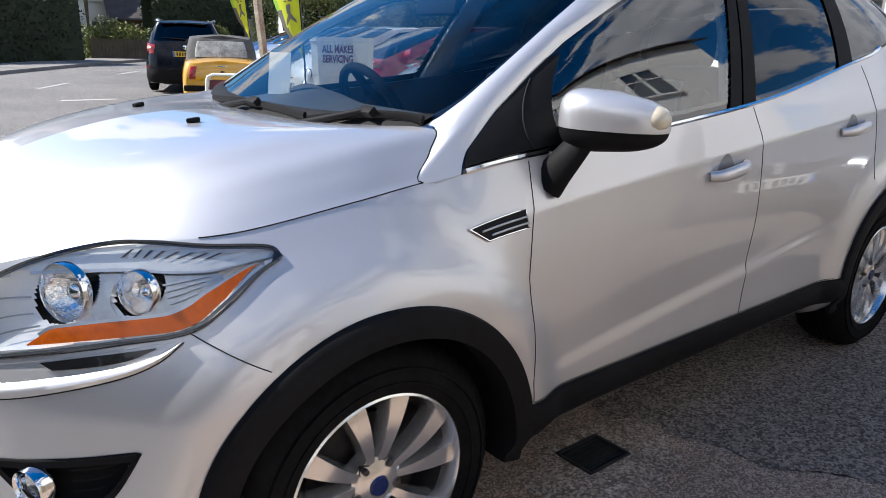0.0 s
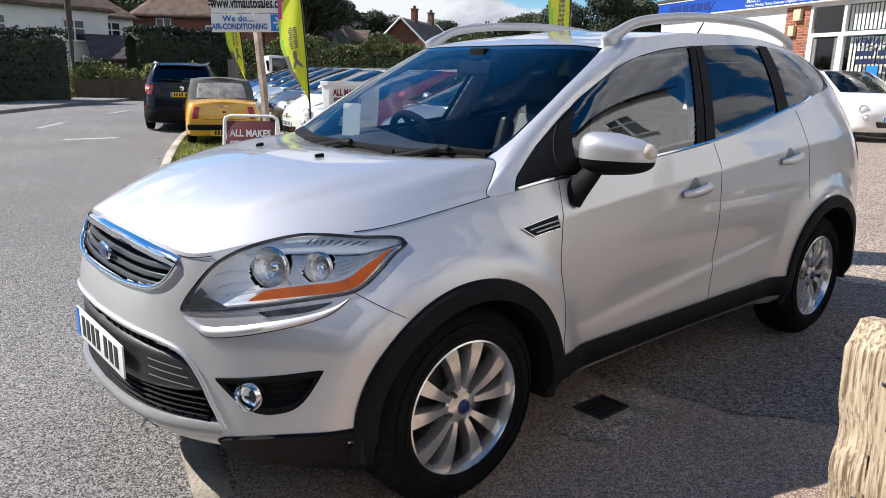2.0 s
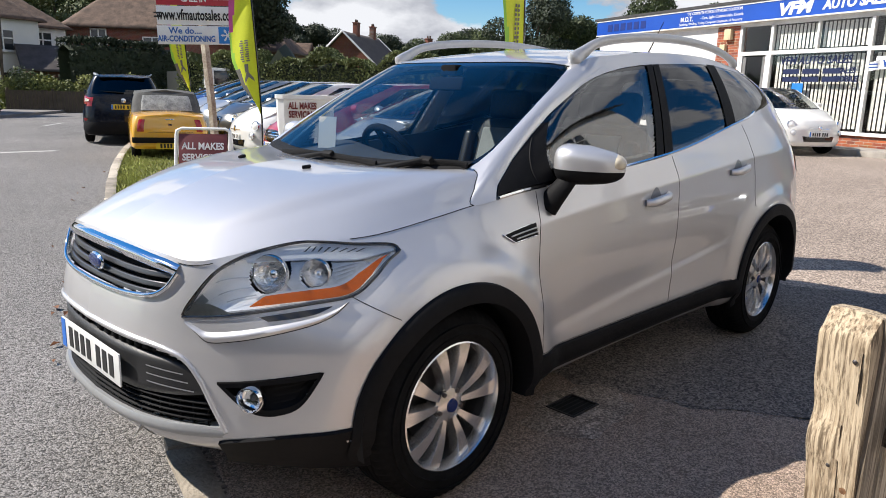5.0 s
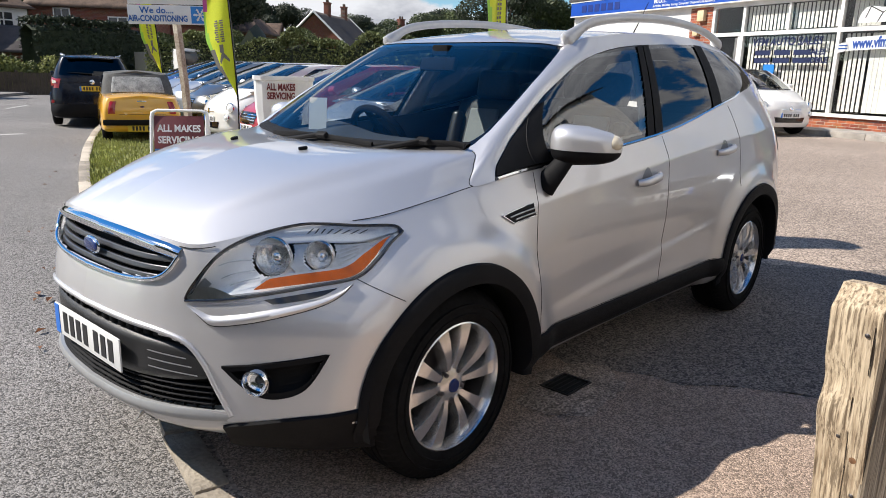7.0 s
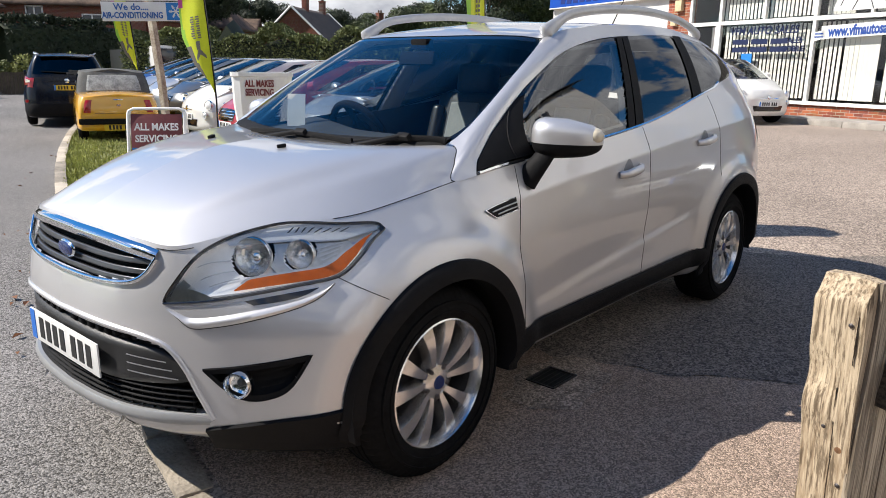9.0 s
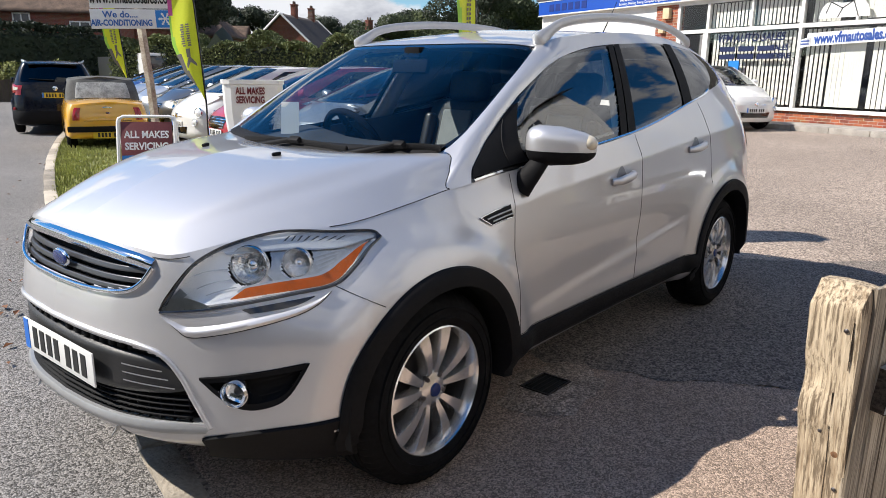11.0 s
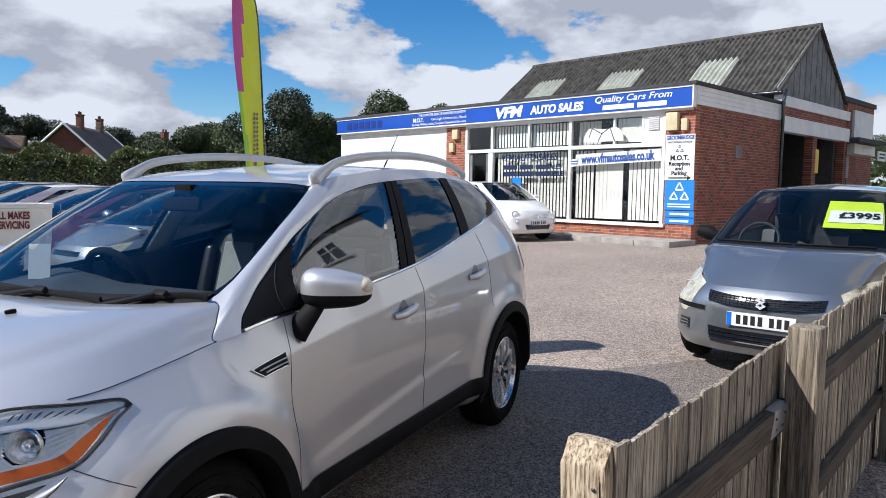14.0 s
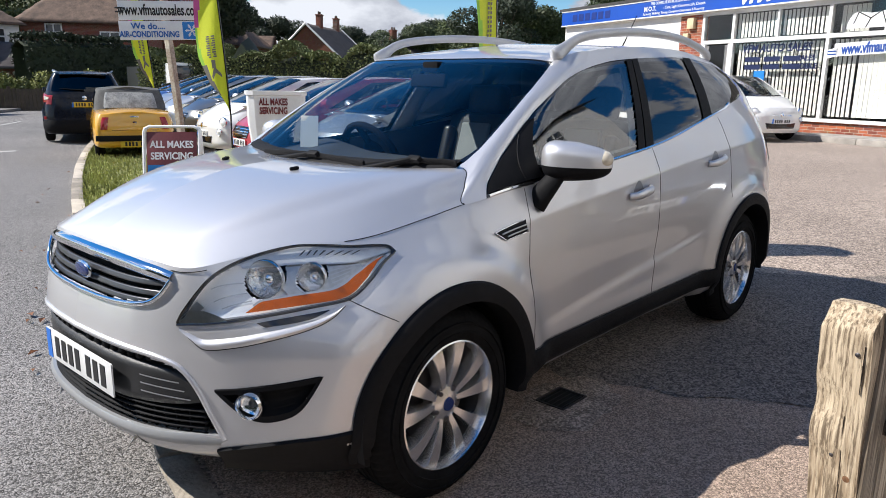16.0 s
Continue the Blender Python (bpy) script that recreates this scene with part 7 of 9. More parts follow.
        bmesh.ops.translate(bm, vec=(.12, 0, 0), verts=[v for v in r["geom"] if isinstance(v, bmesh.types.BMVert)])
        bmesh.ops.recalc_face_normals(bm, faces=bm.faces)
        part("gable_board", bm, M_GREYBOARD, g, smooth=False)
    # corrugated roof: two pitches with translucent sheets
    xs = np.arange(-.10, 11.4, .18 / 8)
    lights = ((8.75, 10.1), (5.35, 6.7), (1.9, 3.2))
    for side in (-1, 1):
        v = np.linspace(0, 1, 9)
        Y, Zb = 8.08 + side * (3.10 * v), 6.78 - 2.36 * v
        P = np.stack(np.broadcast_arrays(xs[None, :], Y[:, None], Zb[:, None] + (.055 * np.sign(np.sin(2 * np.pi * xs / .18)) * np.abs(np.sin(2 * np.pi * xs / .18)) ** .7)[None] + .02 * (np.arange(9)[:, None] % 4 == 0)), -1).copy()
        xm = (xs[:-1] + xs[1:]) / 2
        inl = np.zeros((8, len(xm)), bool)
        if side < 0:
            for a, c in lights:
                one = np.zeros_like(inl)
                one[3:7] |= ((xm > a) & (xm < c))[None]
                sheet("roof_light", P, M_ROOFLIGHT, g, "translucent roof sheets", keep=one, centre=(6, 8, 0))
                inl |= one
        sheet("roof_sheet", P, M_ROOFSHEET, g, "weathered corrugated cement roof", keep=~inl, centre=(6, 8, 0))
    tube("ridge", [(-.12, 8.08, 6.80), (11.4, 8.08, 6.80)], .09, M_ROOFSHEET, g, sides=8)
    for side in (-1, 1):
        tube("barge_edge", [(-.1, 8.08, 6.76), (-.1, 8.08 + side * 3.12, 4.40)], .055, M_ROOFSHEET, g, sides=6)
    tube("gutter", [(-.2, 5.0, 4.42), (11.6, 5.0, 4.42)], .06, M_GLOSSBLACK, g, sides=8)
    # forecourt step
    return g


def build_annex():
    a = thing("garage_annex", "flat-roofed brick workshop annex with roller shutters", "building", BM)

    def b(name, x0, x1, y0, y1, z0, z1, mt, label="", bevel=0.0):
        return box(name, (abs(x1 - x0), abs(y1 - y0), abs(z1 - z0)), Matrix.Translation(((x0 + x1) / 2, (y0 + y1) / 2, (z0 + z1) / 2)), mt, a, label, bevel)

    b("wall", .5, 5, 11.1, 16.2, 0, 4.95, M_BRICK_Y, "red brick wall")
    b("parapet", .45, 5.1, 11.05, 16.3, 4.95, 5.12, M_FELT, "dark parapet edge")
    b("cladding", .42, .5, 13.6, 15.9, 3.6, 4.7, M_WHITE, "white boarding")
    b("canopy", -.5, .5, 11.1, 14.2, 3.35, 3.5, M_FELT, "felt canopy")
    b("shutter_box", -.1, .5, 12.0, 14.4, 3.0, 3.35, M_WHITE, "white shutter box")
    for k in range(12):
        b("shutter_slat", .42 - .01 * (k % 2), .5, 11.2, 13.2, 2.15 + .075 * k, 2.215 + .075 * k, M_SHUTTER)
    # no opening here: a black panel on the wall paints the doorway's shade
    b("doorway", .47, .51, 11.2, 13.2, .2, 2.15, M_GROOVE, "black panel as the shade of a doorway")
    box("hanging_sign", (.04, 1.0, .38), Matrix.Translation((.3, 16.8, 3.1)), M_SIGNWHITE, a, "white direction sign")
    for k in range(2):
        box("bar", (.01, .7, .07), Matrix.Translation((.275, 16.8, 3.18 - .14 * k)), M_INK, a)
    return a


GARAGE = build_garage()
build_annex()
# step in front of the showroom
def slab_m(x, y, z):
    return BM @ Matrix.Translation((x, y, z))


st = thing("entrance_step", "raised concrete step with a worn painted edge", "step", kind="structure")
for k in range(4):
    box("step_slab", (.92, 1.25, .22), slab_m(.15 + .93 * k, -.66, .29), M_CONC, st, bevel=.015)
for k in range(3):
    box("step_slab", (.95, 1.0, .20), slab_m(3.9 + .97 * k, -.54, .28), M_CONC, st, bevel=.015)


def sign_text(text, x, z, size, material, y=-.165, squeeze=1.0, bold=.0, shear=0.0, turn=0.0, name="lettering", parent=None, align="CENTER"):
    """Lettering on the front, read from the road."""
    right = -AX
    m3 = Matrix(((right.x, 0, -DX.x), (right.y, 0, -DX.y), (0, 1, 0))).to_4x4()
    p = BM @ Vector((x, y, z))
    return letters(name, text, size, GARAGE.matrix_world.inverted() @ Matrix.Translation(p) @ m3 @ pose(0, 0, 0, 0, 0, turn), material, parent or GARAGE, squeeze=squeeze, bold=bold, shear=shear, depth=.004, align=align)


bpy.context.view_layer.update()
sign_text("VFM", 5.62, 3.785, .42, M_LETTER, bold=.020, shear=.22, squeeze=1.32, turn=1.0)
sign_text("AUTO SALES", 3.86, 3.79, .31, M_LETTER, bold=.014, shear=.12, squeeze=1.02)
sign_text("Quality Cars From", 1.50, 3.905, .225, M_LETTER, shear=.25, squeeze=1.30, bold=.002)
for k in range(2):   # a name on the second line stays as bars
    box("bar", ((.92, .80)[k], .01, .12), Matrix.Translation(((1.88, .92)[k], -.165, 3.70)), M_LETTER, GARAGE)
sign_text("THE COMPLETE VEHICLE SERVICING SOLUTION", 8.45, 3.95, .12, M_LETTER, squeeze=.85)
sign_text("M.O.T.", 9.55, 3.80, .19, M_LETTER, bold=.004)
sign_text("- Cars, Light Commercials, Diesels", 8.15, 3.80, .12, M_LETTER)
sign_text("Servicing, Welding, Tuning, Computer Diagnostics & Recovery", 8.6, 3.66, .105, M_LETTER, squeeze=.95)
M_GHOST = mat("faded_letter", (0.01, 0.03, 0.19), rough=0.5, var=0.1)
for k in range(6):
    box("bar", (.26, .008, .24), Matrix.Translation((13.4 - .36 * k, -.164, 3.80)), M_GHOST, GARAGE)
banner = thing("window_banner", "white banner with blue web address inside the shop window", "sign", BM)
box("banner_sheet", (2.55, .004, .30), Matrix.Translation((1.98, -.008, 2.41)) @ pose(0, 0, 0, 0, 2.0, 0), M_SIGNWHITE, banner)
box("banner_tag", (.32, .004, .2), Matrix.Translation((3.30, -.008, 2.30)) @ pose(0, 0, 0, 0, 12, 0), M_SIGNWHITE, banner)
sign_text("www.vfmautosales.co.uk", 1.98, 2.41, .33, M_LETTERBLUE, y=-.014, squeeze=.66, bold=.012, parent=banner, turn=2.0)
for k in range(2):
    box("bar", (.22, .004, .03), Matrix.Translation((3.30, -.014, 2.34 - .07 * k)), M_LETTERBLUE, banner)
M_PALELETTER = mat("dark_blue_letter", (0.012, 0.02, 0.07), rough=0.45, var=0.02)
dec = thing("window_lettering", "dark blue lettering stuck on the shop window", "sign", BM)
sign_text("VFM AUTO SALES", 4.93, 2.47, .27, M_PALELETTER, y=-.008, bold=.006, shear=.2, parent=dec)
for k in range(2):
    z = 2.20 - .2 * k
    for q in range(3):
        box("bar", (.50, .004, .13), Matrix.Translation((5.6 - .60 * q, -.008, z)), M_PALELETTER, dec)
    sign_text("SALES" if k == 0 else "MOBILE", 3.98, z, .19, M_PALELETTER, y=-.012, bold=.006, parent=dec, align="CENTER")
k_ = np.linspace(0, np.pi, 14)
R_ = np.array([[(2.40 + .62 * math.cos(a), -.009, 2.84 + f * (.42 + .10 * math.sin(3 * a)) * math.sin(a)) for a in k_] for f in (0, .5, 1)])
sheet("animal_shape", R_, M_SIGNWHITE, dec, "plain white animal outline")
for a, c in (((2.05, 2.85), (2.2, 3.2)), ((2.2, 3.2), (2.45, 3.05)), ((2.45, 3.05), (2.55, 2.85)), ((2.45, 3.05), (2.75, 3.2)), ((2.75, 3.2), (2.85, 2.95))):
    tube("outline", [(a[0], -.013, a[1]), (c[0], -.013, c[1])], .012, M_INK, dec, sides=4)
box("shield_sticker", (.34, .004, .36), Matrix.Translation((5.35, -.008, 1.72)), M_SIGNBLUE, dec, "blue shield sticker")
gb = thing("service_board", "white board with black lettering and warning triangles on the brick pier", "sign", BM)
box("board", (.76, .02, 1.10), Matrix.Translation((.20, -.012, 2.38)), M_SIGNWHITE, gb)
sign_text("GROOMBRIDGE", .20, 2.85, .13, M_LETTERBLUE, y=-.025, squeeze=.78, bold=.004, parent=gb)
sign_text("MOTORING CENTRE", .20, 2.74, .07, M_INK, y=-.025, squeeze=.95, parent=gb)
sign_text("M.O.T.", .20, 2.36, .17, M_INK, y=-.025, bold=.006, parent=gb)
for k, t in enumerate(("Reception", "and", "Parking")):
    sign_text(t, .20, 2.22 - .115 * k, .135, M_INK, y=-.025, bold=.004, parent=gb)
box("arrow_bar", (.5, .006, .03), Matrix.Translation((.22, -.025, 1.88)), M_INK, gb)
bm = bmesh.new()
f = bm.faces.new([bm.verts.new(p) for p in ((-.02, -.027, 1.94), (-.02, -.027, 1.82), (-.12, -.027, 1.88))])
part("arrow_head", bm, M_INK, gb, smooth=False)
mb = thing("test_station_board", "bright blue board with three white triangles", "sign", BM)
box("board", (.76, .02, .72), Matrix.Translation((.17, -.012, 1.46)), M_SIGNBLUE, mb)
for k in range(2):
    box("strip_board", (.76, .02, .15), Matrix.Translation((.15, -.012, 1.00 - .17 * k)), M_SIGNBLUE, mb)
    box("bar", (.5, .004, .05), Matrix.Translation((.15, -.025, 1.00 - .17 * k)), M_SIGNWHITE, mb)
    box("bar", (.6, .004, .03), Matrix.Translation((.17, -.025, 1.24 - .06 * k)), M_SIGNWHITE, mb)


def triangle_mark(x, z, s, mt, parent):
    for a in range(3):
        p, q = [Vector((x + s * math.sin(2 * math.pi * k / 3), -.027, z + s * math.cos(2 * math.pi * k / 3))) for k in (a, a + 1)]
        c, d = (p + q) / 2, q - p
        box("triangle_side", (d.length, .004, s * .30), Matrix.Translation(c) @ Matrix.Rotation(-math.atan2(d.z, d.x), 4, "Y"), mt, parent)


for dx, dz in ((0, .13), (-.14, -.10), (.14, -.10)):
    triangle_mark(.17 + dx, 1.52 + dz, .12, M_SIGNWHITE, mb)
    triangle_mark(.20 + dx * .45, 2.58 + dz * .45, .045, M_INK, gb)

# ---- timber fence ----
def wood(name, light, dark, axis=2, grain=1.0, rough=.85, warp=1.4):
    m = bpy.data.materials.new(name)
    m.use_nodes = True
    n, l = m.node_tree.nodes, m.node_tree.links
    b = n["Principled BSDF"]
    b.inputs["Roughness"].default_value = rough
    co, mp, no, fi, rp, info, ad = (n.new("ShaderNodeTexCoord"), n.new("ShaderNodeMapping"), n.new("ShaderNodeTexNoise"), n.new("ShaderNodeTexNoise"), n.new("ShaderNodeValToRGB"), n.new("ShaderNodeObjectInfo"), n.new("ShaderNodeVectorMath"))
    sc = [26.0 * grain] * 3
    sc[axis] = .8 * grain
    mp.inputs["Scale"].default_value = sc
    l.new(co.outputs["Object"], ad.inputs[0])
    cb = n.new("ShaderNodeCombineXYZ")
    mul = n.new("ShaderNodeMath")
    mul.operation = "MULTIPLY"
    mul.inputs[1].default_value = 40.0
    l.new(info.outputs["Random"], mul.inputs[0])
    for k in range(3):
        l.new(mul.outputs[0], cb.inputs[k])
    l.new(cb.outputs[0], ad.inputs[1])
    l.new(ad.outputs[0], mp.inputs["Vector"])
    l.new(mp.outputs[0], no.inputs["Vector"])
    no.inputs["Scale"].default_value, no.inputs["Detail"].default_value, no.inputs["Distortion"].default_value = 1.0, 8, warp
    fi.inputs["Scale"].default_value, fi.inputs["Detail"].default_value = 2.2, 4
    l.new(ad.outputs[0], fi.inputs["Vector"])
    mx = n.new("ShaderNodeMix")
    mx.inputs[0].default_value = .38
    l.new(no.outputs["Fac"], mx.inputs[2])
    l.new(fi.outputs["Fac"], mx.inputs[3])
    rp.color_ramp.elements[0].position, rp.color_ramp.elements[0].color = .36, (*dark, 1)
    rp.color_ramp.elements[1].position, rp.color_ramp.elements[1].color = .60, (*light, 1)
    l.new(mx.outputs[0], rp.inputs["Fac"])
    # drying cracks and blotches of mould, long with the grain
    ck, cr, ml, cm = n.new("ShaderNodeTexNoise"), n.new("ShaderNodeValToRGB"), n.new("ShaderNodeMapping"), n.new("ShaderNodeMix")
    sc2 = [150.0] * 3
    sc2[axis] = 6.5
    ml.inputs["Scale"].default_value = sc2
    l.new(ad.outputs[0], ml.inputs["Vector"])
    l.new(ml.outputs[0], ck.inputs["Vector"])
    ck.inputs["Scale"].default_value, ck.inputs["Detail"].default_value, ck.inputs["Roughness"].default_value = 1.0, 5, .65
    cr.color_ramp.elements[0].position, cr.color_ramp.elements[0].color = .40, (.20, .17, .14, 1)
    cr.color_ramp.elements[1].position, cr.color_ramp.elements[1].color = .52, (1, 1, 1, 1)
    l.new(ck.outputs["Fac"], cr.inputs["Fac"])
    cm.data_type, cm.blend_type = "RGBA", "MULTIPLY"
    cm.inputs[0].default_value = .8
    l.new(rp.outputs["Color"], cm.inputs[6])
    l.new(cr.outputs["Color"], cm.inputs[7])
    hs = n.new("ShaderNodeHueSaturation")
    vr = n.new("ShaderNodeMapRange")
    vr.inputs["To Min"].default_value, vr.inputs["To Max"].default_value = .68, 1.22
    l.new(info.outputs["Random"], vr.inputs["Value"])
    l.new(vr.outputs[0], hs.inputs["Value"])
    l.new(cm.outputs[2], hs.inputs["Color"])
    l.new(hs.outputs[0], b.inputs["Base Color"])
    bp = n.new("ShaderNodeBump")
    bp.inputs["Strength"].default_value, bp.inputs["Distance"].default_value = .7, .004
    l.new(no.outputs["Fac"], bp.inputs["Height"])
    l.new(bp.outputs["Normal"], b.inputs["Normal"])
    return m


M_POST = wood("pale_post_wood", (0.60, 0.485, 0.335), (0.27, 0.19, 0.112), grain=6.0, warp=.10)
M_BOARD = wood("grey_weathered_board", (0.47, 0.40, 0.30), (0.15, 0.118, 0.085), grain=3.0, warp=.9)
M_RAIL = wood("grey_weathered_rail", (0.13, 0.102, 0.073), (0.04, 0.031, 0.022), axis=0, grain=3.2, warp=.5)
M_POST2 = wood("brown_weathered_post", (0.29, 0.24, 0.175), (0.08, 0.064, 0.045), grain=3.6, warp=.4)
M_CRACK = mat("crack_shadow", (0.05, 0.035, 0.022), rough=.95, var=.2)
M_KNOT = mat("knot_wood", (0.22, 0.11, 0.05), rough=.8, var=.3, scale=60)
M_GALV = mat("galvanised_bracket", (0.48, 0.49, 0.5), rough=0.45, metal=.8, var=0.12, scale=20)
FD = Vector((1, -.26, 0)).normalized()
FENCE = thing("fence", "weathered close-boarded timber fence with posts and rails", "fence", Matrix.Translation((-1.475, -2.235, 0)) @ pose(0, 0, 0, 0, 0, math.degrees(math.atan2(FD.y, FD.x))))


def build_fence():
    rnd = random.Random(11)
    # end post: square timber with a rounded, split head
    bm = bmesh.new()
    add_box(bm, (.094, .094, 1.30), Matrix.Translation((-.02, .085, .36)))
    bmesh.ops.subdivide_edges(bm, edges=[e for e in bm.edges if abs(e.verts[0].co.z - e.verts[1].co.z) > .5], cuts=26, use_grid_fill=True)
    bmesh.ops.subdivide_edges(bm, edges=list(bm.edges), cuts=2, use_grid_fill=True)
    for v in bm.verts:
        z, X, Y = v.co.z, v.co.x + .02, v.co.y - .085
        k = min(1.0, max(0.0, (z - .95) / .06))
        corner = abs(X) > .04 and abs(Y) > .04
        nx = X * (1 - .14 * k ** 2) * (.95 if corner else 1)
        ny = Y * (1 - .08 * k ** 2) * (.95 if corner else 1)
        nz = z + .012 - (.036 * (abs(X) / .047) ** 2.6 + .004 * (Y / .047) ** 2) * k
        w = .005 if corner else .002
        nx += w * noise.noise(Vector((X * 9, Y * 9, z * 7)))
        ny += w * noise.noise(Vector((z * 8, X * 9, 3)))
        if X < -.04:
            nx += .012 * math.exp(-((z - .80) / .04) ** 2) * (Y > 0) - .008 * math.exp(-((z - .73) / .04) ** 2) * (Y > 0)
        if nx > 0:
            nx *= 1.45
        if ny > 0:
            ny *= 1.25
        v.co = (nx - .056 - .085 * (nz - .75), ny + .094, nz)
    part("end_post", bm, M_POST, FENCE, "pale split end post with a rounded head")
    for z, y in ((.93, -.02), (.70, .01), (.58, -.03)):
        lathe("nail", [(.0001, -.002), (.0035, -.0015), (.005, 0.0)], M_DARKMETAL, FENCE, steps=10, m=Matrix.Translation((-.104 - .085 * (z - .75), .094 + y, z)) @ pose(0, 0, 0, 0, 0, -90))
    # drying cracks and knots
    for z, y, ln, wd in ((.60, -.006, .38, .003), (.90, -.030, .10, .0025), (.42, .022, .22, .003)):
        bm = bmesh.new()
        for k in range(5):
            zz = z + ln * (k / 5 - .4)
            add_box(bm, (.003, .55 * wd * (1 - abs(k - 2) * .3), ln / 4.6), Matrix.Translation((-.1025 - .085 * (zz - .75), .094 + y + .003 * math.sin(9 * zz + z * 30), zz)) @ pose(0, 0, 0, rnd.uniform(-2, 2), -4.9, 0))
        part("crack", bm, M_CRACK, FENCE)
    for z, y, ln, wd in ((.55, .02, .40, .003),):
        bm = bmesh.new()
        for k in range(5):
            zz = z + ln * (k / 5 - .4)
            add_box(bm, (.55 * wd * (1 - abs(k - 2) * .3), .003, ln / 4.6), Matrix.Translation((-.056 - .085 * (zz - .75) + y + .003 * math.sin(9 * zz), .0475, zz)) @ pose(0, 0, 0, 0, -4.9, 0))
        part("crack", bm, M_CRACK, FENCE)
    for z, y in ((.66, -.022), (.47, .02)):
        lathe("knot", [(.0001, -.002), (.006, -.0015), (.010, 0.0)], M_KNOT, FENCE, steps=12, m=Matrix.Translation((-.1015 - .085 * (z - .75), .094 + y, z)) @ pose(0, 0, 0, 0, 0, -90))
    posts = [1.14, 3.35, 5.6]
    for p in posts:
        bm = bmesh.new()
        add_box(bm, (.098, .098, 1.40), Matrix.Translation((p, -.035, .40)), .008)
        for v in bm.verts:
            v.co += noise.noise_vector(v.co * 4) * .006
        part("fence_post", bm, M_POST2, FENCE, "weathered square post", smooth=False)
    ends = [-0.085] + posts
    for k, (a, b) in enumerate(zip(ends, ends[1:])):
        x, turn_ = a, 0
        while x < b - .02:
            w = rnd.uniform(.058, .082)
            top = 1.033 - .020 * max(0, 1 - x / 1.14) + rnd.uniform(-.005, .005) + (max(0, x - 3.3) * .62 if k == 2 else 0)
            turn_ += 1
            bm = bmesh.new()
            m = Matrix.Translation((x + w / 2, .046 + .002 * rnd.random(), top / 2 - .02)) @ pose(0, 0, 0, rnd.uniform(-.3, .3), rnd.uniform(-.4, .4), rnd.uniform(1.2, 2.6))
            add_box(bm, (w + .010, .011, top + .04), m)
            bmesh.ops.subdivide_edges(bm, edges=[q for q in bm.edges if abs(q.verts[0].co.z - q.verts[1].co.z) < .1 and abs(q.verts[0].co.x - q.verts[1].co.x) > .03], cuts=4)
            # feathered, weather-worn top
            slant = rnd.uniform(-.001, .003)
            for v in bm.verts:
                if v.co.z > top - .06:
                    v.co.z += slant * (v.co.x - x - w / 2) / w * 2 + rnd.uniform(-.0025, .0015)
            part("board", bm, M_BOARD, FENCE, smooth=False)
            for _ in range(rnd.choice((0, 0, 1))):
                kz, kx = rnd.uniform(.3, .98) * top, x + w * rnd.uniform(.25, .75)
                lathe("knot", [(.0001, -.0015), (.006, -.001), (.011, 0.0)], M_KNOT, FENCE, steps=10, m=Matrix.Translation((kx, .0375, kz)) @ Matrix.Diagonal((.7, 1, 1.5, 1)))
            x += w - .002 + (.026 if k else 0)
        for z in (.80, .36):
            bm = bmesh.new()
            add_box(bm, (b - a - .06, .030, .098), Matrix.Translation(((a + b) / 2 + .02, .024, z)) @ pose(0, 0, 0, 6, 0, 0))
            bmesh.ops.subdivide_edges(bm, edges=[e for e in bm.edges if e.calc_length() > .5], cuts=8)
            for v in bm.verts:
                v.co += noise.noise_vector(v.co * 3) * .004
            part("rail", bm, M_RAIL, FENCE, "dark weathered rail", smooth=False)
    for x, z in ((.03, .80), (1.02, .80), (1.02, .36), (3.23, .80)):
        tilt_ = pose(0, 0, 0, 6, 0, 0)
        bm = bmesh.new()
        add_box(bm, (.15, .003, .090), Matrix.Translation((x, .024, z)) @ tilt_ @ Matrix.Translation((0, -.0165, .004)), .001)
        add_box(bm, (.15, .032, .003), Matrix.Translation((x, .024, z)) @ tilt_ @ Matrix.Translation((0, -.001, .0505)), .001)
        br = part("rail_bracket", bm, M_GALV, FENCE, "galvanised rail bracket")
        for q, s in ((-.05, .02), (-.03, -.02), (.05, .02), (.04, -.02)):
            lathe("bolt", [(.0001, -.004), (.004, -.003), (.006, 0.0)], M_DARKMETAL, br, steps=8, m=Matrix.Translation((x + q, .024, z)) @ tilt_ @ Matrix.Translation((0, -.018, s + .004)))


build_fence()

# ---- trees, hedges and houses ----
def leaf_material(name, a, b):
    m = mat(name, a, rough=0.7, var=0.2, scale=.6, fine=7, dark=b)
    n, l = m.node_tree.nodes, m.node_tree.links
    bs = n["Principled BSDF"]
    geo, hs, mr = n.new("ShaderNodeNewGeometry"), n.new("ShaderNodeHueSaturation"), n.new("ShaderNodeMapRange")
    mr.inputs["To Min"].default_value, mr.inputs["To Max"].default_value = .7, 1.22
    l.new(geo.outputs["Random Per Island"], mr.inputs["Value"])
    src = bs.inputs["Base Color"].links[0].from_socket
    l.new(src, hs.inputs["Color"])
    l.new(mr.outputs[0], hs.inputs["Value"])
    l.new(hs.outputs[0], bs.inputs["Base Color"])
    return m


M_LEAF = leaf_material("oak_leaves", (0.055, 0.076, 0.020), (0.018, 0.029, 0.009))
M_LEAF2 = leaf_material("light_leaves", (0.095, 0.12, 0.032), (0.035, 0.05, 0.014))
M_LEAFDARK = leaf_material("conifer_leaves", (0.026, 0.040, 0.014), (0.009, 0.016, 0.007))
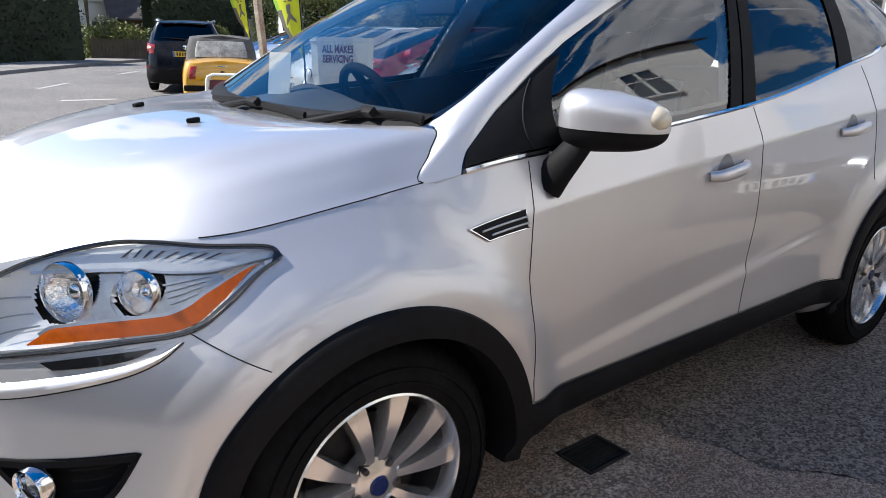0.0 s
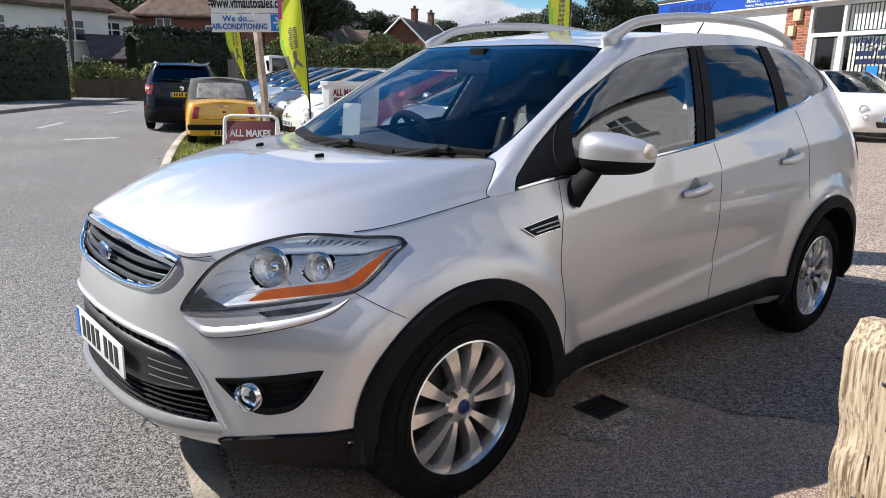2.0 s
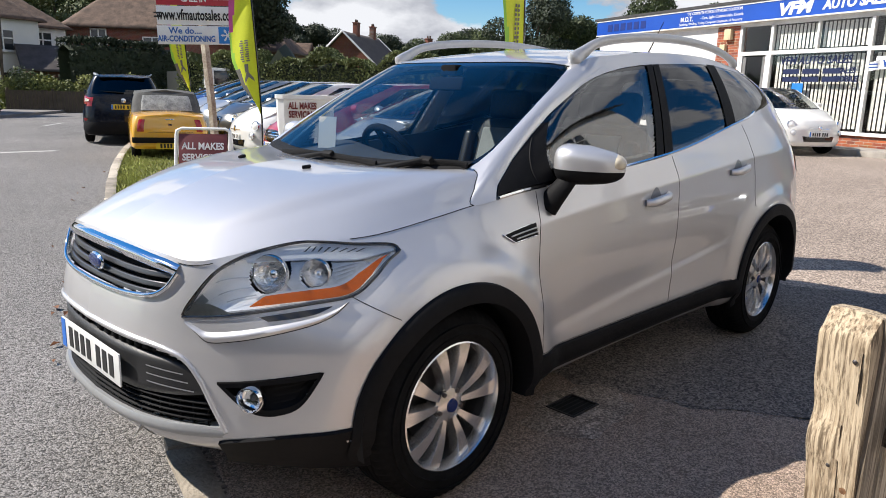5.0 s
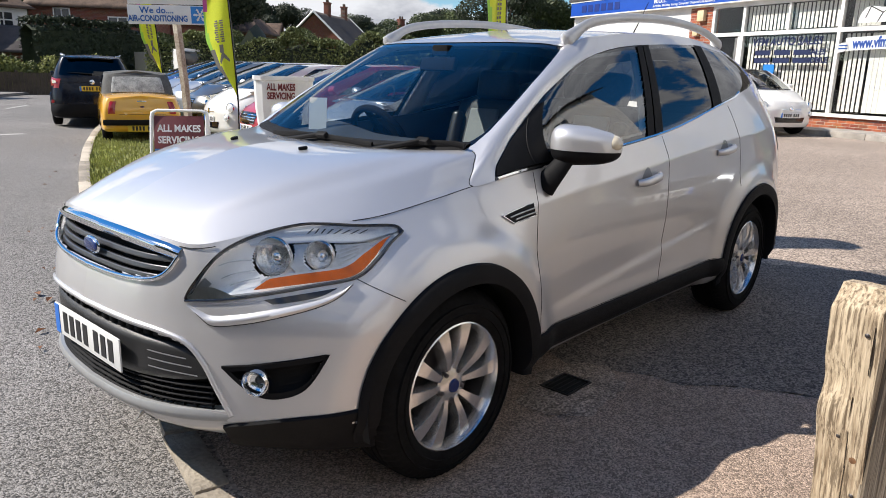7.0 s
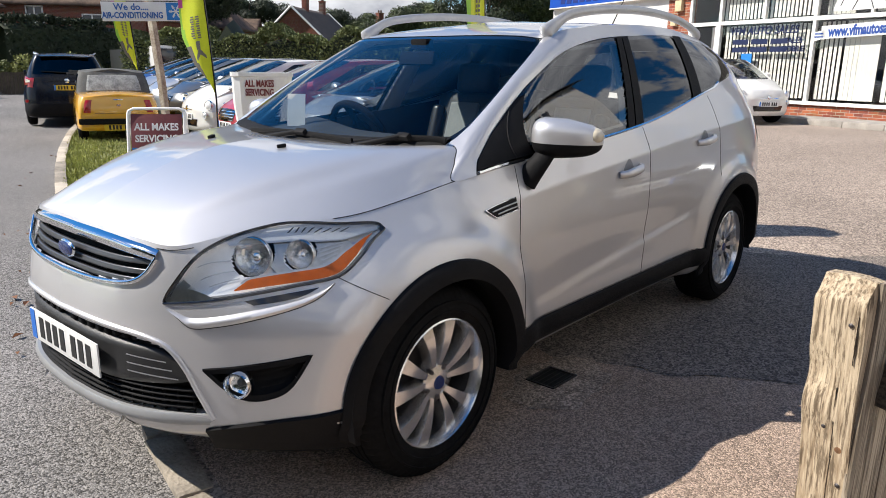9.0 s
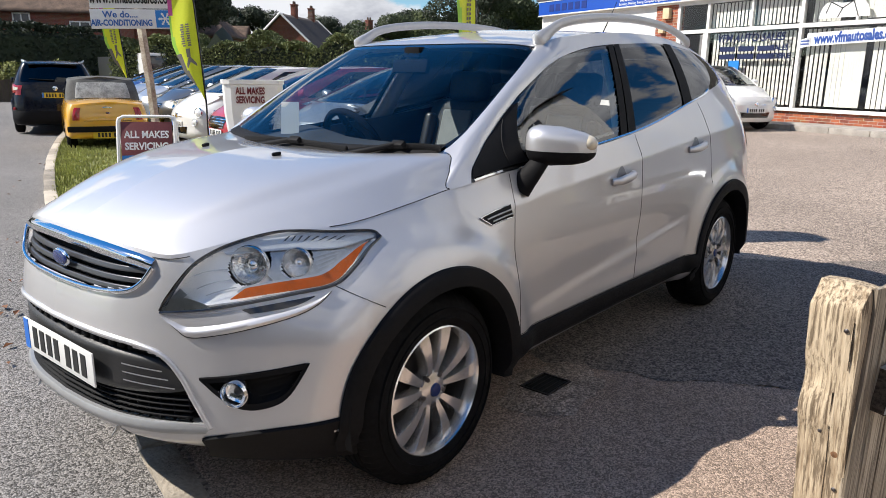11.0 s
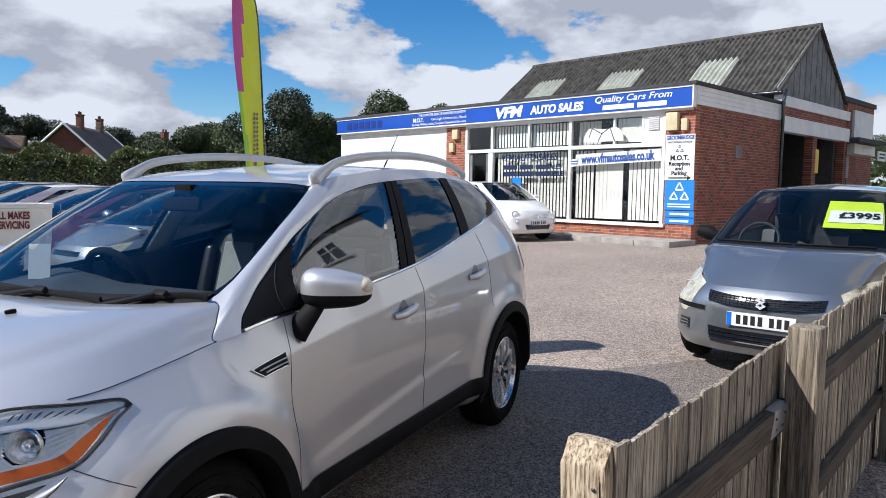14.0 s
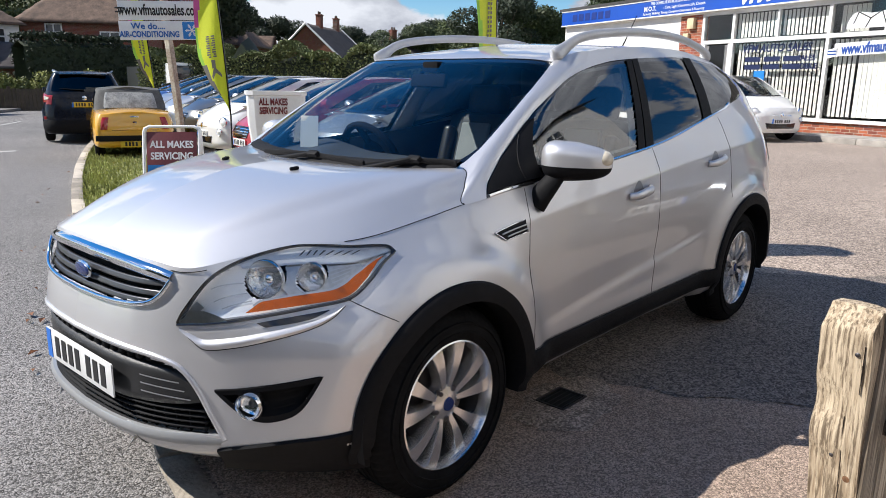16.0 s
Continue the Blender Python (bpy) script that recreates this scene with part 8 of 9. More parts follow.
M_HEDGE = leaf_material("hedge_leaves", (0.15, 0.175, 0.05), (0.05, 0.066, 0.02))
M_SUNLEAF = leaf_material("yellow_green_leaves", (0.26, 0.27, 0.06), (0.09, 0.11, 0.025))
M_BARK = mat("bark", (0.09, 0.07, 0.05), rough=.95, var=.3, scale=6, bump=.6, bump_scale=20)


def leaf_cloud(centres, radii, n, size, seed, shell=.62):
    """Many small leaf sprays spread through overlapping lumps."""
    r = np.random.default_rng(seed)
    c, rad = np.asarray(centres, float), np.asarray(radii, float)
    w = (rad.prod(1)) ** (2 / 3)
    k = r.choice(len(c), n, p=w / w.sum())
    d = r.normal(size=(n, 3))
    d /= np.linalg.norm(d, axis=1)[:, None]
    p = c[k] + d * rad[k] * (shell + (1 - shell) * r.random((n, 1)) ** .6) * (.9 + .2 * r.random((n, 1)))
    a = r.normal(size=(n, 3))
    a /= np.linalg.norm(a, axis=1)[:, None]
    b = np.cross(a, d + .3 * r.normal(size=(n, 3)))
    b /= np.maximum(np.linalg.norm(b, axis=1), 1e-6)[:, None]
    s = size * (.5 + r.random((n, 1)))
    q = s * (.6 + .5 * r.random((n, 1)))
    V = np.stack([p - a * s, p + b * q * .7, p + a * s, p - b * q * .6], 1).reshape(-1, 3)
    F = np.arange(4 * n).reshape(-1, 4)
    return V, F


def tree(x, y, h, spread, seed, material=None, label="", n=2600, trunk=.3, leaf=.34, z0=0.0):
    """A tapered trunk with limbs, and a crown of leaf sprays in uneven lumps."""
    rnd = random.Random(seed)
    t = thing("tree", label or "broad leafy tree in summer leaf", "tree", Matrix.Translation((x, y, z0)))
    V, F = [], []

    def limb(path, rads):
        R = tube_points(path, rads, 7)
        k, s = len(V), 7
        V.extend(map(tuple, R.reshape(-1, 3)))
        for i in range(len(path) - 1):
            for j in range(s):
                F.append((k + i * s + j, k + i * s + (j + 1) % s, k + (i + 1) * s + (j + 1) % s, k + (i + 1) * s + j))

    limb([(0, 0, -.1), (.05, 0, h * .2), (rnd.uniform(-.2, .2), .1, h * .45), (rnd.uniform(-.4, .4), 0, h * .8)], (trunk, trunk * .8, trunk * .55, trunk * .15))
    cs, rs = [], []
    for k in range(13):
        a, up = rnd.uniform(0, 6.28), rnd.uniform(.34, .92)
        rr = spread * math.sin(math.pi * min(1, (up - .12) / .95)) * rnd.uniform(.35, .85)
        c = (rr * math.cos(a), rr * math.sin(a), h * up)
        limb([(0, 0, h * up * .55), (c[0] * .5, c[1] * .5, h * up * .8), c], (trunk * .4, trunk * .22, trunk * .06))
        cs.append(c)
        q = spread * rnd.uniform(.28, .48)
        rs.append((q, q, q * rnd.uniform(.65, .9)))
    mesh_object("trunk", V, F, M_BARK, t)
    LV, LF = leaf_cloud(cs, rs, n, leaf, seed)
    mesh_object("crown", LV, LF, material or M_LEAF, t, smooth=False)
    return t


def hedge(p, q, width, height, material, label, seed, n=5000, leaf=.10, z0=0.0, rough=.12):
    """A hedge along a line: leaf sprays over a core painted dark as the shade inside, with an uneven top."""
    h = thing("hedge", label, "hedge")
    p, q = Vector((*p, 0)), Vector((*q, 0))
    d = q - p
    L = d.length
    d.normalize()
    s = Vector((-d.y, d.x, 0))
    r = np.random.default_rng(seed)
    k = max(2, int(L / .5))
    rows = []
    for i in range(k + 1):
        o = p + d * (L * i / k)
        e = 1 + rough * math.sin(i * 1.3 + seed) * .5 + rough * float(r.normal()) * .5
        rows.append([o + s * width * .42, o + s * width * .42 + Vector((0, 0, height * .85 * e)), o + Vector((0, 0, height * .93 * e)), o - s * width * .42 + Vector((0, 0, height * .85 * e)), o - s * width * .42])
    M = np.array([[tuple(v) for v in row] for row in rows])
    M[..., 2] += z0
    # core sheet in dark leaf colour, painted depth shade behind the sprays
    sheet("shade_core", M, M_LEAFDARK, h)
    m = n
    u, v = r.random(m), r.random(m)
    face = r.random(m)
    e = 1 + rough * (np.sin(u * L * 1.7 + seed) * .6 + np.sin(u * L * 4.1) * .4)
    lat = np.where(face < .35, r.uniform(-.5, .5, m), np.where(face < .85, .5, -.5)) * width
    zz = np.where(face < .35, 1.0, v) * height * e
    side = np.array(s) * (1 if True else -1)
    P = np.array(p)[None] + np.array(d)[None] * (u * L)[:, None] + side[None] * lat[:, None]
    P[:, 2] = zz + z0
    P += r.normal(size=P.shape) * leaf * .8
    a = r.normal(size=(m, 3))
    a /= np.linalg.norm(a, axis=1)[:, None]
    b = np.cross(a, r.normal(size=(m, 3)))
    b /= np.linalg.norm(b, axis=1)[:, None]
    sz = leaf * (.5 + r.random((m, 1)))
    V = np.stack([P - a * sz, P + b * sz * .6, P + a * sz, P - b * sz * .6], 1).reshape(-1, 3)
    mesh_object("leaves", V, np.arange(4 * m).reshape(-1, 4), material, h, smooth=False)
    return h


def polar(az, dist):
    return -3.0 + dist * math.cos(radians(az)), -2.45 + dist * math.sin(radians(az))


# hedge behind the sales row, clipped dark hedges across the road
hedge(polar(64, 34), polar(37, 29), 1.6, 2.5, M_HEDGE, "long overgrown mixed hedge behind the parked cars", 3, n=110000, leaf=.048, z0=.1, rough=.16)
hedge(polar(72.0, 40), polar(65.0, 42), 1.8, 3.4, M_LEAFDARK, "tall clipped dark green conifer hedge", 5, n=16000, leaf=.07, rough=.02)
# next hedge is added out of view, to cut low sky light under the car
hedge((-12.6, -17), (-12.6, 7), 2.2, 6.0, M_LEAFDARK, "added unseen hedge that blocks low sky light", 8, n=9000, leaf=.16, rough=.12)
hedge(polar(90, 31), polar(76.7, 35), 1.6, 2.8, M_LEAFDARK, "rounded dark hedge beside the pavement", 6, n=14000, leaf=.07, rough=.04)
for k, (az, ds, hh, sp) in enumerate(((74.6, 41, 1.5, 1.4), (73.2, 42.5, 1.7, 1.6), (71.6, 42, 1.3, 1.3), (64.5, 42, 2.2, 1.4), (62.0, 40, 2.6, 2.0))):
    x, y = polar(az, ds)
    b = thing("bush", "loose garden shrub with pale flowers", "bush", Matrix.Translation((x, y, 0)))
    LV, LF = leaf_cloud([(0, 0, hh * .5), (sp * .5, .2, hh * .4), (-sp * .5, -.1, hh * .45)], [(sp * .7, sp * .6, hh * .55)] * 3, 1300, .12, 40 + k)
    mesh_object("leaves", LV, LF, M_LEAF2 if k != 2 else M_HEDGE, b, smooth=False)
gf = thing("garden_fence", "low brown board fence before the front gardens", "fence")
pa, pb = Vector((*polar(75.6, 37.5), 0)), Vector((*polar(66.5, 37.0), 0))
gd = (pb - pa).normalized()
ga_ = math.degrees(math.atan2(gd.y, gd.x))
bm = bmesh.new()
k_, rnd = 0.0, random.Random(21)
while k_ < (pb - pa).length:
    add_box(bm, (.145, .02, rnd.uniform(.93, .99)), Matrix.Translation(pa + gd * k_ + Vector((0, 0, .47))) @ pose(0, 0, 0, 0, 0, ga_ + rnd.uniform(-3, 3)))
    k_ += .155
part("board_run", bm, M_RAIL, gf, "brown fence boards", smooth=False)["kind"] = "stuff"
for k_ in np.arange(0, (pb - pa).length, 1.8):
    box("post", (.1, .1, 1.1), Matrix.Translation(pa + gd * float(k_) + Vector((-gd.y * .08, gd.x * .08, .5))), M_RAIL, gf)
for k, (az, ds, hh, sp) in enumerate(((75.2, 38.6, 1.5, .9), (74.0, 38.8, 1.9, 1.1), (72.9, 38.6, 1.6, 1.0), (71.4, 38.9, 1.4, .8), (70.1, 38.7, 1.7, 1.0), (68.6, 38.8, 1.4, .9), (67.3, 38.6, 1.8, .9))):
    x, y = polar(az, ds)
    b = thing("bush", "loose sunlit garden shrub behind the board fence", "bush", Matrix.Translation((x, y, 0)))
    LV, LF = leaf_cloud([(0, 0, hh * .5), (sp * .5, .2, hh * .4), (-sp * .5, -.1, hh * .55)], [(sp * .6, sp * .5, hh * .5)] * 3, 2600, .06, 60 + k)
    mesh_object("leaves", LV, LF, (M_SUNLEAF, M_LEAF2, M_SUNLEAF, M_HEDGE)[k % 4], b, smooth=False)
# trees
TREES = [(59.8, 62, 11.5, 4.0, M_LEAFDARK), (57.4, 104, 10.4, 4.5, M_LEAF), (55.6, 100, 11.4, 4.0, M_LEAFDARK), (50.0, 108, 9.0, 4.5, M_LEAF2), (47.2, 104, 8.4, 4.2, M_LEAF), (44.9, 90, 7.8, 4.6, M_LEAF), (42.4, 92, 8.6, 4.8, M_LEAF2),
         (40.0, 88, 7.8, 4.5, M_LEAF), (37.6, 66, 9.6, 4.6, M_LEAFDARK), (35.2, 72, 9.0, 4.4, M_LEAF), (31.6, 80, 8.4, 4.6, M_LEAF2), (28.6, 70, 10.2, 4.2, M_LEAF), (25.5, 82, 11, 5, M_LEAF), (62.3, 66, 12, 5, M_LEAF), (65.8, 70, 13, 5.5, M_LEAF), (69.5, 66, 11.5, 5, M_LEAF),
         (72.4, 60, 9.0, 4.2, M_LEAF2), (75.5, 72, 12, 5, M_LEAFDARK), (78.6, 74, 12, 5, M_LEAF), (83, 70, 12, 5, M_LEAF), (71.0, 72, 13.0, 5.0, M_LEAFDARK), (20, 90, 10, 5, M_LEAF), (-7.4, 170, 13, 7, M_LEAF), (-9.2, 165, 14, 8, M_LEAF), (-11.5, 150, 13, 7, M_LEAF), (53, 100, 8.6, 4.4, M_LEAFDARK), (48.6, 104, 8.6, 4.6, M_LEAFDARK), (33.4, 84, 9.6, 4.6, M_LEAFDARK), (43.6, 100, 9.2, 5, M_LEAFDARK), (41.2, 98, 9.4, 5, M_LEAF)]
for k, (az, ds, hh, sp, mm_) in enumerate(TREES):
    x, y = polar(az, ds)
    tree(x, y, hh, sp, 100 + k, mm_, "dark-leaved tree on the skyline" if mm_ is M_LEAFDARK else "broad leafy tree on the skyline", n=22000, trunk=.32, leaf=.12)
wood_m = thing("far_wood", "distant belt of woodland closing the horizon", "wood", kind="stuff")
cs, rs = [], []
rnd = random.Random(77)
for k in range(150):
    az = -60 + 175 * k / 150
    x, y = polar(az, rnd.uniform(175, 215))
    hh = rnd.uniform(7, 12)
    cs.append((x, y, hh * .5))
    rs.append((rnd.uniform(5, 8), rnd.uniform(5, 8), hh * .55))
LV, LF = leaf_cloud(cs, rs, 26000, 1.0, 9, .8)
mesh_object("wood_leaves", LV, LF, M_LEAF, wood_m, smooth=False)

M_RENDER = mat("white_render", (0.74, 0.73, 0.70), rough=.8, var=.06, scale=1.2, fine=30)
M_TILE = mat("clay_roof_tile", (0.13, 0.085, 0.06), rough=.9, var=.3, scale=2.5, fine=18, bump=.5, bump_scale=25)
M_SLATE = mat("dark_roof_tile", (0.075, 0.062, 0.058), rough=.9, var=.25, scale=2, fine=14)
M_FARBRICK = brick_material("old_house_brick", (0.20, 0.065, 0.04), (0.15, 0.05, 0.03), (0.2, 0.16, 0.13))
M_TIMBERWHITE = mat("white_bargeboard", (0.75, 0.74, 0.72), rough=.6, var=.05)
M_WINDOWDARK = mat("house_window_pane", (0.03, 0.035, 0.04), rough=.08, var=.1, coat=.6)


def house(m, L, D, eave, ridge, wall, roof, label, hip=0.0, chimney=(.5,), windows=(), barge=False, porch=False):
    """A pitched-roof house: x along the front, y into depth; the front faces -y."""
    h = thing("house", label, "house", m)
    box("wall", (L, D, eave), Matrix.Translation((0, D / 2, eave / 2)), wall, h)
    o = .35
    xs = (-L / 2 - o, L / 2 + o)
    rx = (-L / 2 - o + hip, L / 2 + o - hip)
    for sgn in (-1, 1):
        y = D / 2 + sgn * (D / 2 + o)
        n = 14
        P = np.array([[(xs[0] + (xs[1] - xs[0]) * i / 20 * 1.0 if f == 0 else (xs[0] * (1 - f) + rx[0] * f) + ((xs[1] * (1 - f) + rx[1] * f) - (xs[0] * (1 - f) + rx[0] * f)) * i / 20, y * (1 - f) + D / 2 * f, (eave - .1) * (1 - f) + ridge * f + .025 * (k % 2)) for i in range(21)] for k, f in enumerate(np.linspace(0, 1, n))])
        sheet("roof_slope", P, roof, h, centre=(0, D / 2, 0), thick=.06)
    for sgn in (-1, 1):
        if hip:
            P = np.array([[(sgn * (L / 2 + o) * (1 - f) + sgn * (L / 2 + o - hip) * f, (D / 2) + s_ * (D / 2 + o) * (1 - f), (eave - .1) * (1 - f) + ridge * f) for s_ in (-1, 0, 1)] for f in np.linspace(0, 1, 10)])
            sheet("roof_hip", P, roof, h, centre=(0, D / 2, 0), thick=.06)
        else:
            bm = bmesh.new()
            vs = [bm.verts.new((sgn * L / 2, y, z)) for y, z in ((0, eave - .02), (D, eave - .02), (D / 2, ridge - .12))]
            bm.faces.new(vs)
            part("gable", bm, wall, h, smooth=False)
            if barge:
                for y0 in (-o, D + o):
                    tube("bargeboard", [(sgn * (L / 2 + o + .02), y0, eave - .15), (sgn * (L / 2 + o + .02), D / 2, ridge + .02)], .11, M_TIMBERWHITE, h, "white bargeboard", sides=5)
    for f in chimney:
        c = part("chimney", add_box(add_box(bmesh.new(), (.7, .6, 1.7), Matrix.Translation(((f - .5) * L, D / 2, ridge + .4)), .03), (.8, .7, .12), Matrix.Translation(((f - .5) * L, D / 2, ridge + 1.2))), M_FARBRICK, h, "brick chimney")
        for q in (-.18, .18):
            lathe("chimney_pot", [(.09, 0), (.11, .1), (.09, .3), (.07, .3)], M_TILE, c, steps=10, m=Matrix.Translation(((f - .5) * L + q, D / 2, ridge + 1.26)) @ pose(0, 0, 0, 90, 0, 0))
    for wx, wz, ww, wh in windows:
        w = new("window")
        w.parent = h
        box("pane", (ww, .04, wh), Matrix.Translation((wx, -.01, wz)), M_WINDOWDARK, w)
        for q in (-.5, 0, .5):
            box("window_frame", (.07, .08, wh + .07), Matrix.Translation((wx + q * ww, -.03, wz)), M_TIMBERWHITE, w)
        for q in (-.5, .1, .5):
            box("window_frame", (ww + .07, .08, .07), Matrix.Translation((wx, -.03, wz + q * wh)), M_TIMBERWHITE, w)
        box("window_sill", (ww + .2, .16, .06), Matrix.Translation((wx, -.06, wz - wh / 2 - .06)), M_TIMBERWHITE, w)
    return h


def facing(az, dist, turn=0.0, z=0.0):
    """A place whose front looks at the eye, turned by some degrees."""
    x, y = polar(az, dist)
    return Matrix.Translation((x, y, z)) @ pose(0, 0, 0, 0, 0, az - 90 + turn)


house(facing(77.6, 46, 28), 8.0, 6, 4.75, 7.0, M_RENDER, M_TILE, "white rendered house with a brown tiled roof", hip=2.5, chimney=(.2,), windows=((-2.4, 3.5, 1.2, 1.1), (1.9, 3.5, 1.2, 1.1), (-2.2, 1.3, 1.3, 1.1), (2.2, 1.2, 1.0, 1.2)))
house(facing(74.2, 49, 18), 4.4, 5, 4.5, 6.2, M_RENDER, M_TILE, "white rendered house wing with a tiled roof", hip=2.0, chimney=(), windows=((.9, 3.6, 1.0, 1.1), (-1.0, 1.2, 1.0, 1.1)))
house(facing(72.2, 45, 8), 3.2, 4, 2.0, 3.3, M_FARBRICK, M_SLATE, "low brick garage with a dark roof", chimney=())
house(facing(68.0, 50, -18), 7.0, 6.5, 4.8, 7.6, M_FARBRICK, M_TILE, "red brick house with a steep hipped roof", hip=2.6, chimney=(.7,), windows=((-1.6, 4.0, .9, 1.2), (1.6, 3.6, 1.1, 1.2), (1.6, 1.3, 1.1, 1.2)))
house(facing(65.0, 55, -30), 5.0, 6, 4.4, 6.6, M_FARBRICK, M_TILE, "red brick house wing", hip=1.5, chimney=(.5,), windows=((-1.2, 3.4, 1.0, 1.1), (1.2, 3.4, 1.0, 1.1)))
house(facing(60.6, 70, -25), 9.0, 7, 4.6, 6.9, M_FARBRICK, M_TILE, "brown brick house with a long tiled roof", hip=2.0, chimney=(.3,), windows=((-2.5, 3.2, 1.2, 1.1), (2.0, 3.2, 1.2, 1.1)))
house(facing(48.7, 84, 70), 10.0, 7.6, 3.9, 7.5, M_FARBRICK, M_SLATE, "brick house with white bargeboards and a dark roof", chimney=(.35, .85), barge=True)
house(facing(57.4, 82, -12), 6.0, 5, 4.2, 6.3, M_FARBRICK, M_TILE, "gabled brick house with white-framed windows", chimney=(), windows=((0, 3.6, .9, 1.0), (0, 1.7, 1.0, 1.1)))
house(facing(43.9, 88, 40), 7.0, 5.5, 4.6, 6.4, M_RENDER, M_SLATE, "small white bungalow with a grey slate roof", chimney=(.25,))
# white house opposite the yard, mirrored in the car windows
house(Matrix.Translation((8.9, -8.0, 0)) @ pose(0, 0, 0, 0, 0, 180), 9.6, 7, 9.6, 12.4, M_RENDER, M_SLATE, "white rendered house across the yard", hip=0.0, chimney=(.5,), windows=((2.2, 7.2, 1.3, 1.7), (-1.4, 7.4, 1.3, 1.7), (1.8, 1.6, 1.1, 1.3), (-2.2, 1.6, 1.1, 1.3)))
house(Matrix.Translation((-7.5, -15.0, 0)) @ pose(0, 0, 0, 0, 0, 195), 13, 7, 5.2, 8.0, M_RENDER, M_TILE, "white rendered cottage row beyond the fence", hip=2.0, chimney=(.3, .8), windows=tuple((wx, wz, 1.3, 1.4) for wx in (-4.6, -1.6, 1.6, 4.6) for wz in (1.6, 4.0)))
# street pole
px, py = polar(75.75, 38.5)
sp_ = thing("telegraph_pole", "weathered wooden telegraph pole by the pavement", "pole", Matrix.Translation((px, py, 0)))
tube("pole", [(0, 0, -.2), (0, 0, 4), (.03, 0, 9)], np.array((.16, .14, .11)), M_BARK, sp_, sides=10)
wr = thing("overhead_wire", "thin overhead wire coming down from a pole", "cable")
tube("wire", [(*polar(-6.55, 34), 13.0), (*polar(-7.0, 34), 6.0), (*polar(-7.15, 34), 4.6)], .018, M_GLOSSBLACK, wr, sides=5, up=(1, 0, 0))

# ---- signs, flags and the yellow roadster ----
M_SIGNRED = mat("dark_red_sign", (0.16, 0.035, 0.04), rough=0.5, var=0.15)
M_OLDPOLE = mat("flaking_white_post", (0.48, 0.43, 0.36), rough=0.8, var=0.25, scale=4, fine=30, dark=(0.2, 0.13, 0.08))
M_LIME = mat("lime_flag_cloth", (0.66, 0.72, 0.02), rough=0.7, var=0.06, scale=3)
M_FLAGPINK = mat("pink_flag_cloth", (0.55, 0.09, 0.30), rough=0.7, var=0.06)
M_FLAGGREEN = mat("green_flag_cloth", (0.33, 0.62, 0.06), rough=0.7, var=0.06)
M_FLAGGREY = mat("grey_flag_print", (0.16, 0.15, 0.13), rough=0.7, var=0.08)
M_SIGNRED2 = mat("red_sign_band", (0.42, 0.03, 0.05), rough=0.45, var=0.05)


def plane_m(p, q, z=0.0):
    """A frame on a board whose foot runs from p to q as read from left to right."""
    d = (Vector(q) - Vector(p)).normalized()
    return Matrix(((d.x, -d.y, 0, (p[0] + q[0]) / 2), (d.y, d.x, 0, (p[1] + q[1]) / 2), (0, 0, 1, z), (0, 0, 0, 1)))


def board_text(text, m, x, z, size, mt, parent, y=-.02, squeeze=1.0, bold=0.0, shear=0.0, name="lettering"):
    return letters(name, text, size, m @ Matrix.Translation((x, y, z)) @ pose(0, 0, 0, 90, 0, 0), mt, parent, depth=.003, squeeze=squeeze, bold=bold, shear=shear)


I4 = Matrix()
sm = plane_m((2.40, 9.62), (3.60, 8.93), -.10)
W_ = 1.38
post = thing("sign_post", "leaning white-painted post carrying stacked sales boards", "sign post", sm)
tube("post", [(.18, .12, -.1), (.12, .09, 1.2), (.03, .05, 2.4), (0.0, .04, 3.3)], .068, M_OLDPOLE, post, sides=4, up=(0, 1, 0))
ac = box("board", (W_, .03, .30), Matrix.Translation((0, -.02, 2.32)) @ pose(0, 0, 0, 0, -2.0, 0), M_SIGNWHITE, post, "white air-conditioning board", .004)
wb_ = box("board", (W_, .03, .30), Matrix.Translation((0, -.02, 2.635)) @ pose(0, 0, 0, 0, -2.0, 0), M_SIGNWHITE, post, "white web address board", .004)
rb = box("board", (W_, .03, .34), Matrix.Translation((0, -.02, 2.97)) @ pose(0, 0, 0, 0, -2.0, 0), M_SIGNRED2, post, "dark red top board", .004)
T2 = pose(0, 0, 0, 0, -2.0, 0)
M_ACBLUE = mat("air_con_blue", (0.03, 0.13, 0.42), rough=0.45, var=0.03)
board_text("We do....", T2, -.165, 2.385, .14, M_ACBLUE, ac, y=-.04, bold=.003)
board_text("AIR-CONDITIONING", T2, -.15, 2.255, .132, M_ACBLUE, ac, y=-.04, squeeze=.74, bold=.004)
fx = box("flake_panel", (.29, .006, .27), T2 @ Matrix.Translation((.51, -.038, 2.32)), M_SIGNBLUE, ac, "blue snowflake panel")
for k in range(3):
    box("flake_arm", (.22, .004, .018), T2 @ Matrix.Translation((.51, -.044, 2.32)) @ pose(0, 0, 0, 0, 60 * k, 0), M_SIGNWHITE, fx)
for k in range(6):
    a = math.pi / 3 * k
    for s_ in (-1, 1):
        box("flake_arm", (.05, .004, .012), T2 @ Matrix.Translation((.51 + .075 * math.cos(a), -.044, 2.32 + .075 * math.sin(a))) @ Matrix.Rotation(-(a + s_ * .8), 4, "Y"), M_SIGNWHITE, fx)
board_text("www.vfmautosales.co.uk", T2, .07, 2.635, .24, M_INK, wb_, y=-.04, squeeze=.56, bold=.006)
for k in range(2):
    box("bar", (.12, .004, .025), T2 @ Matrix.Translation((-.58, -.04, 2.67 - .06 * k)), M_INK, wb_)
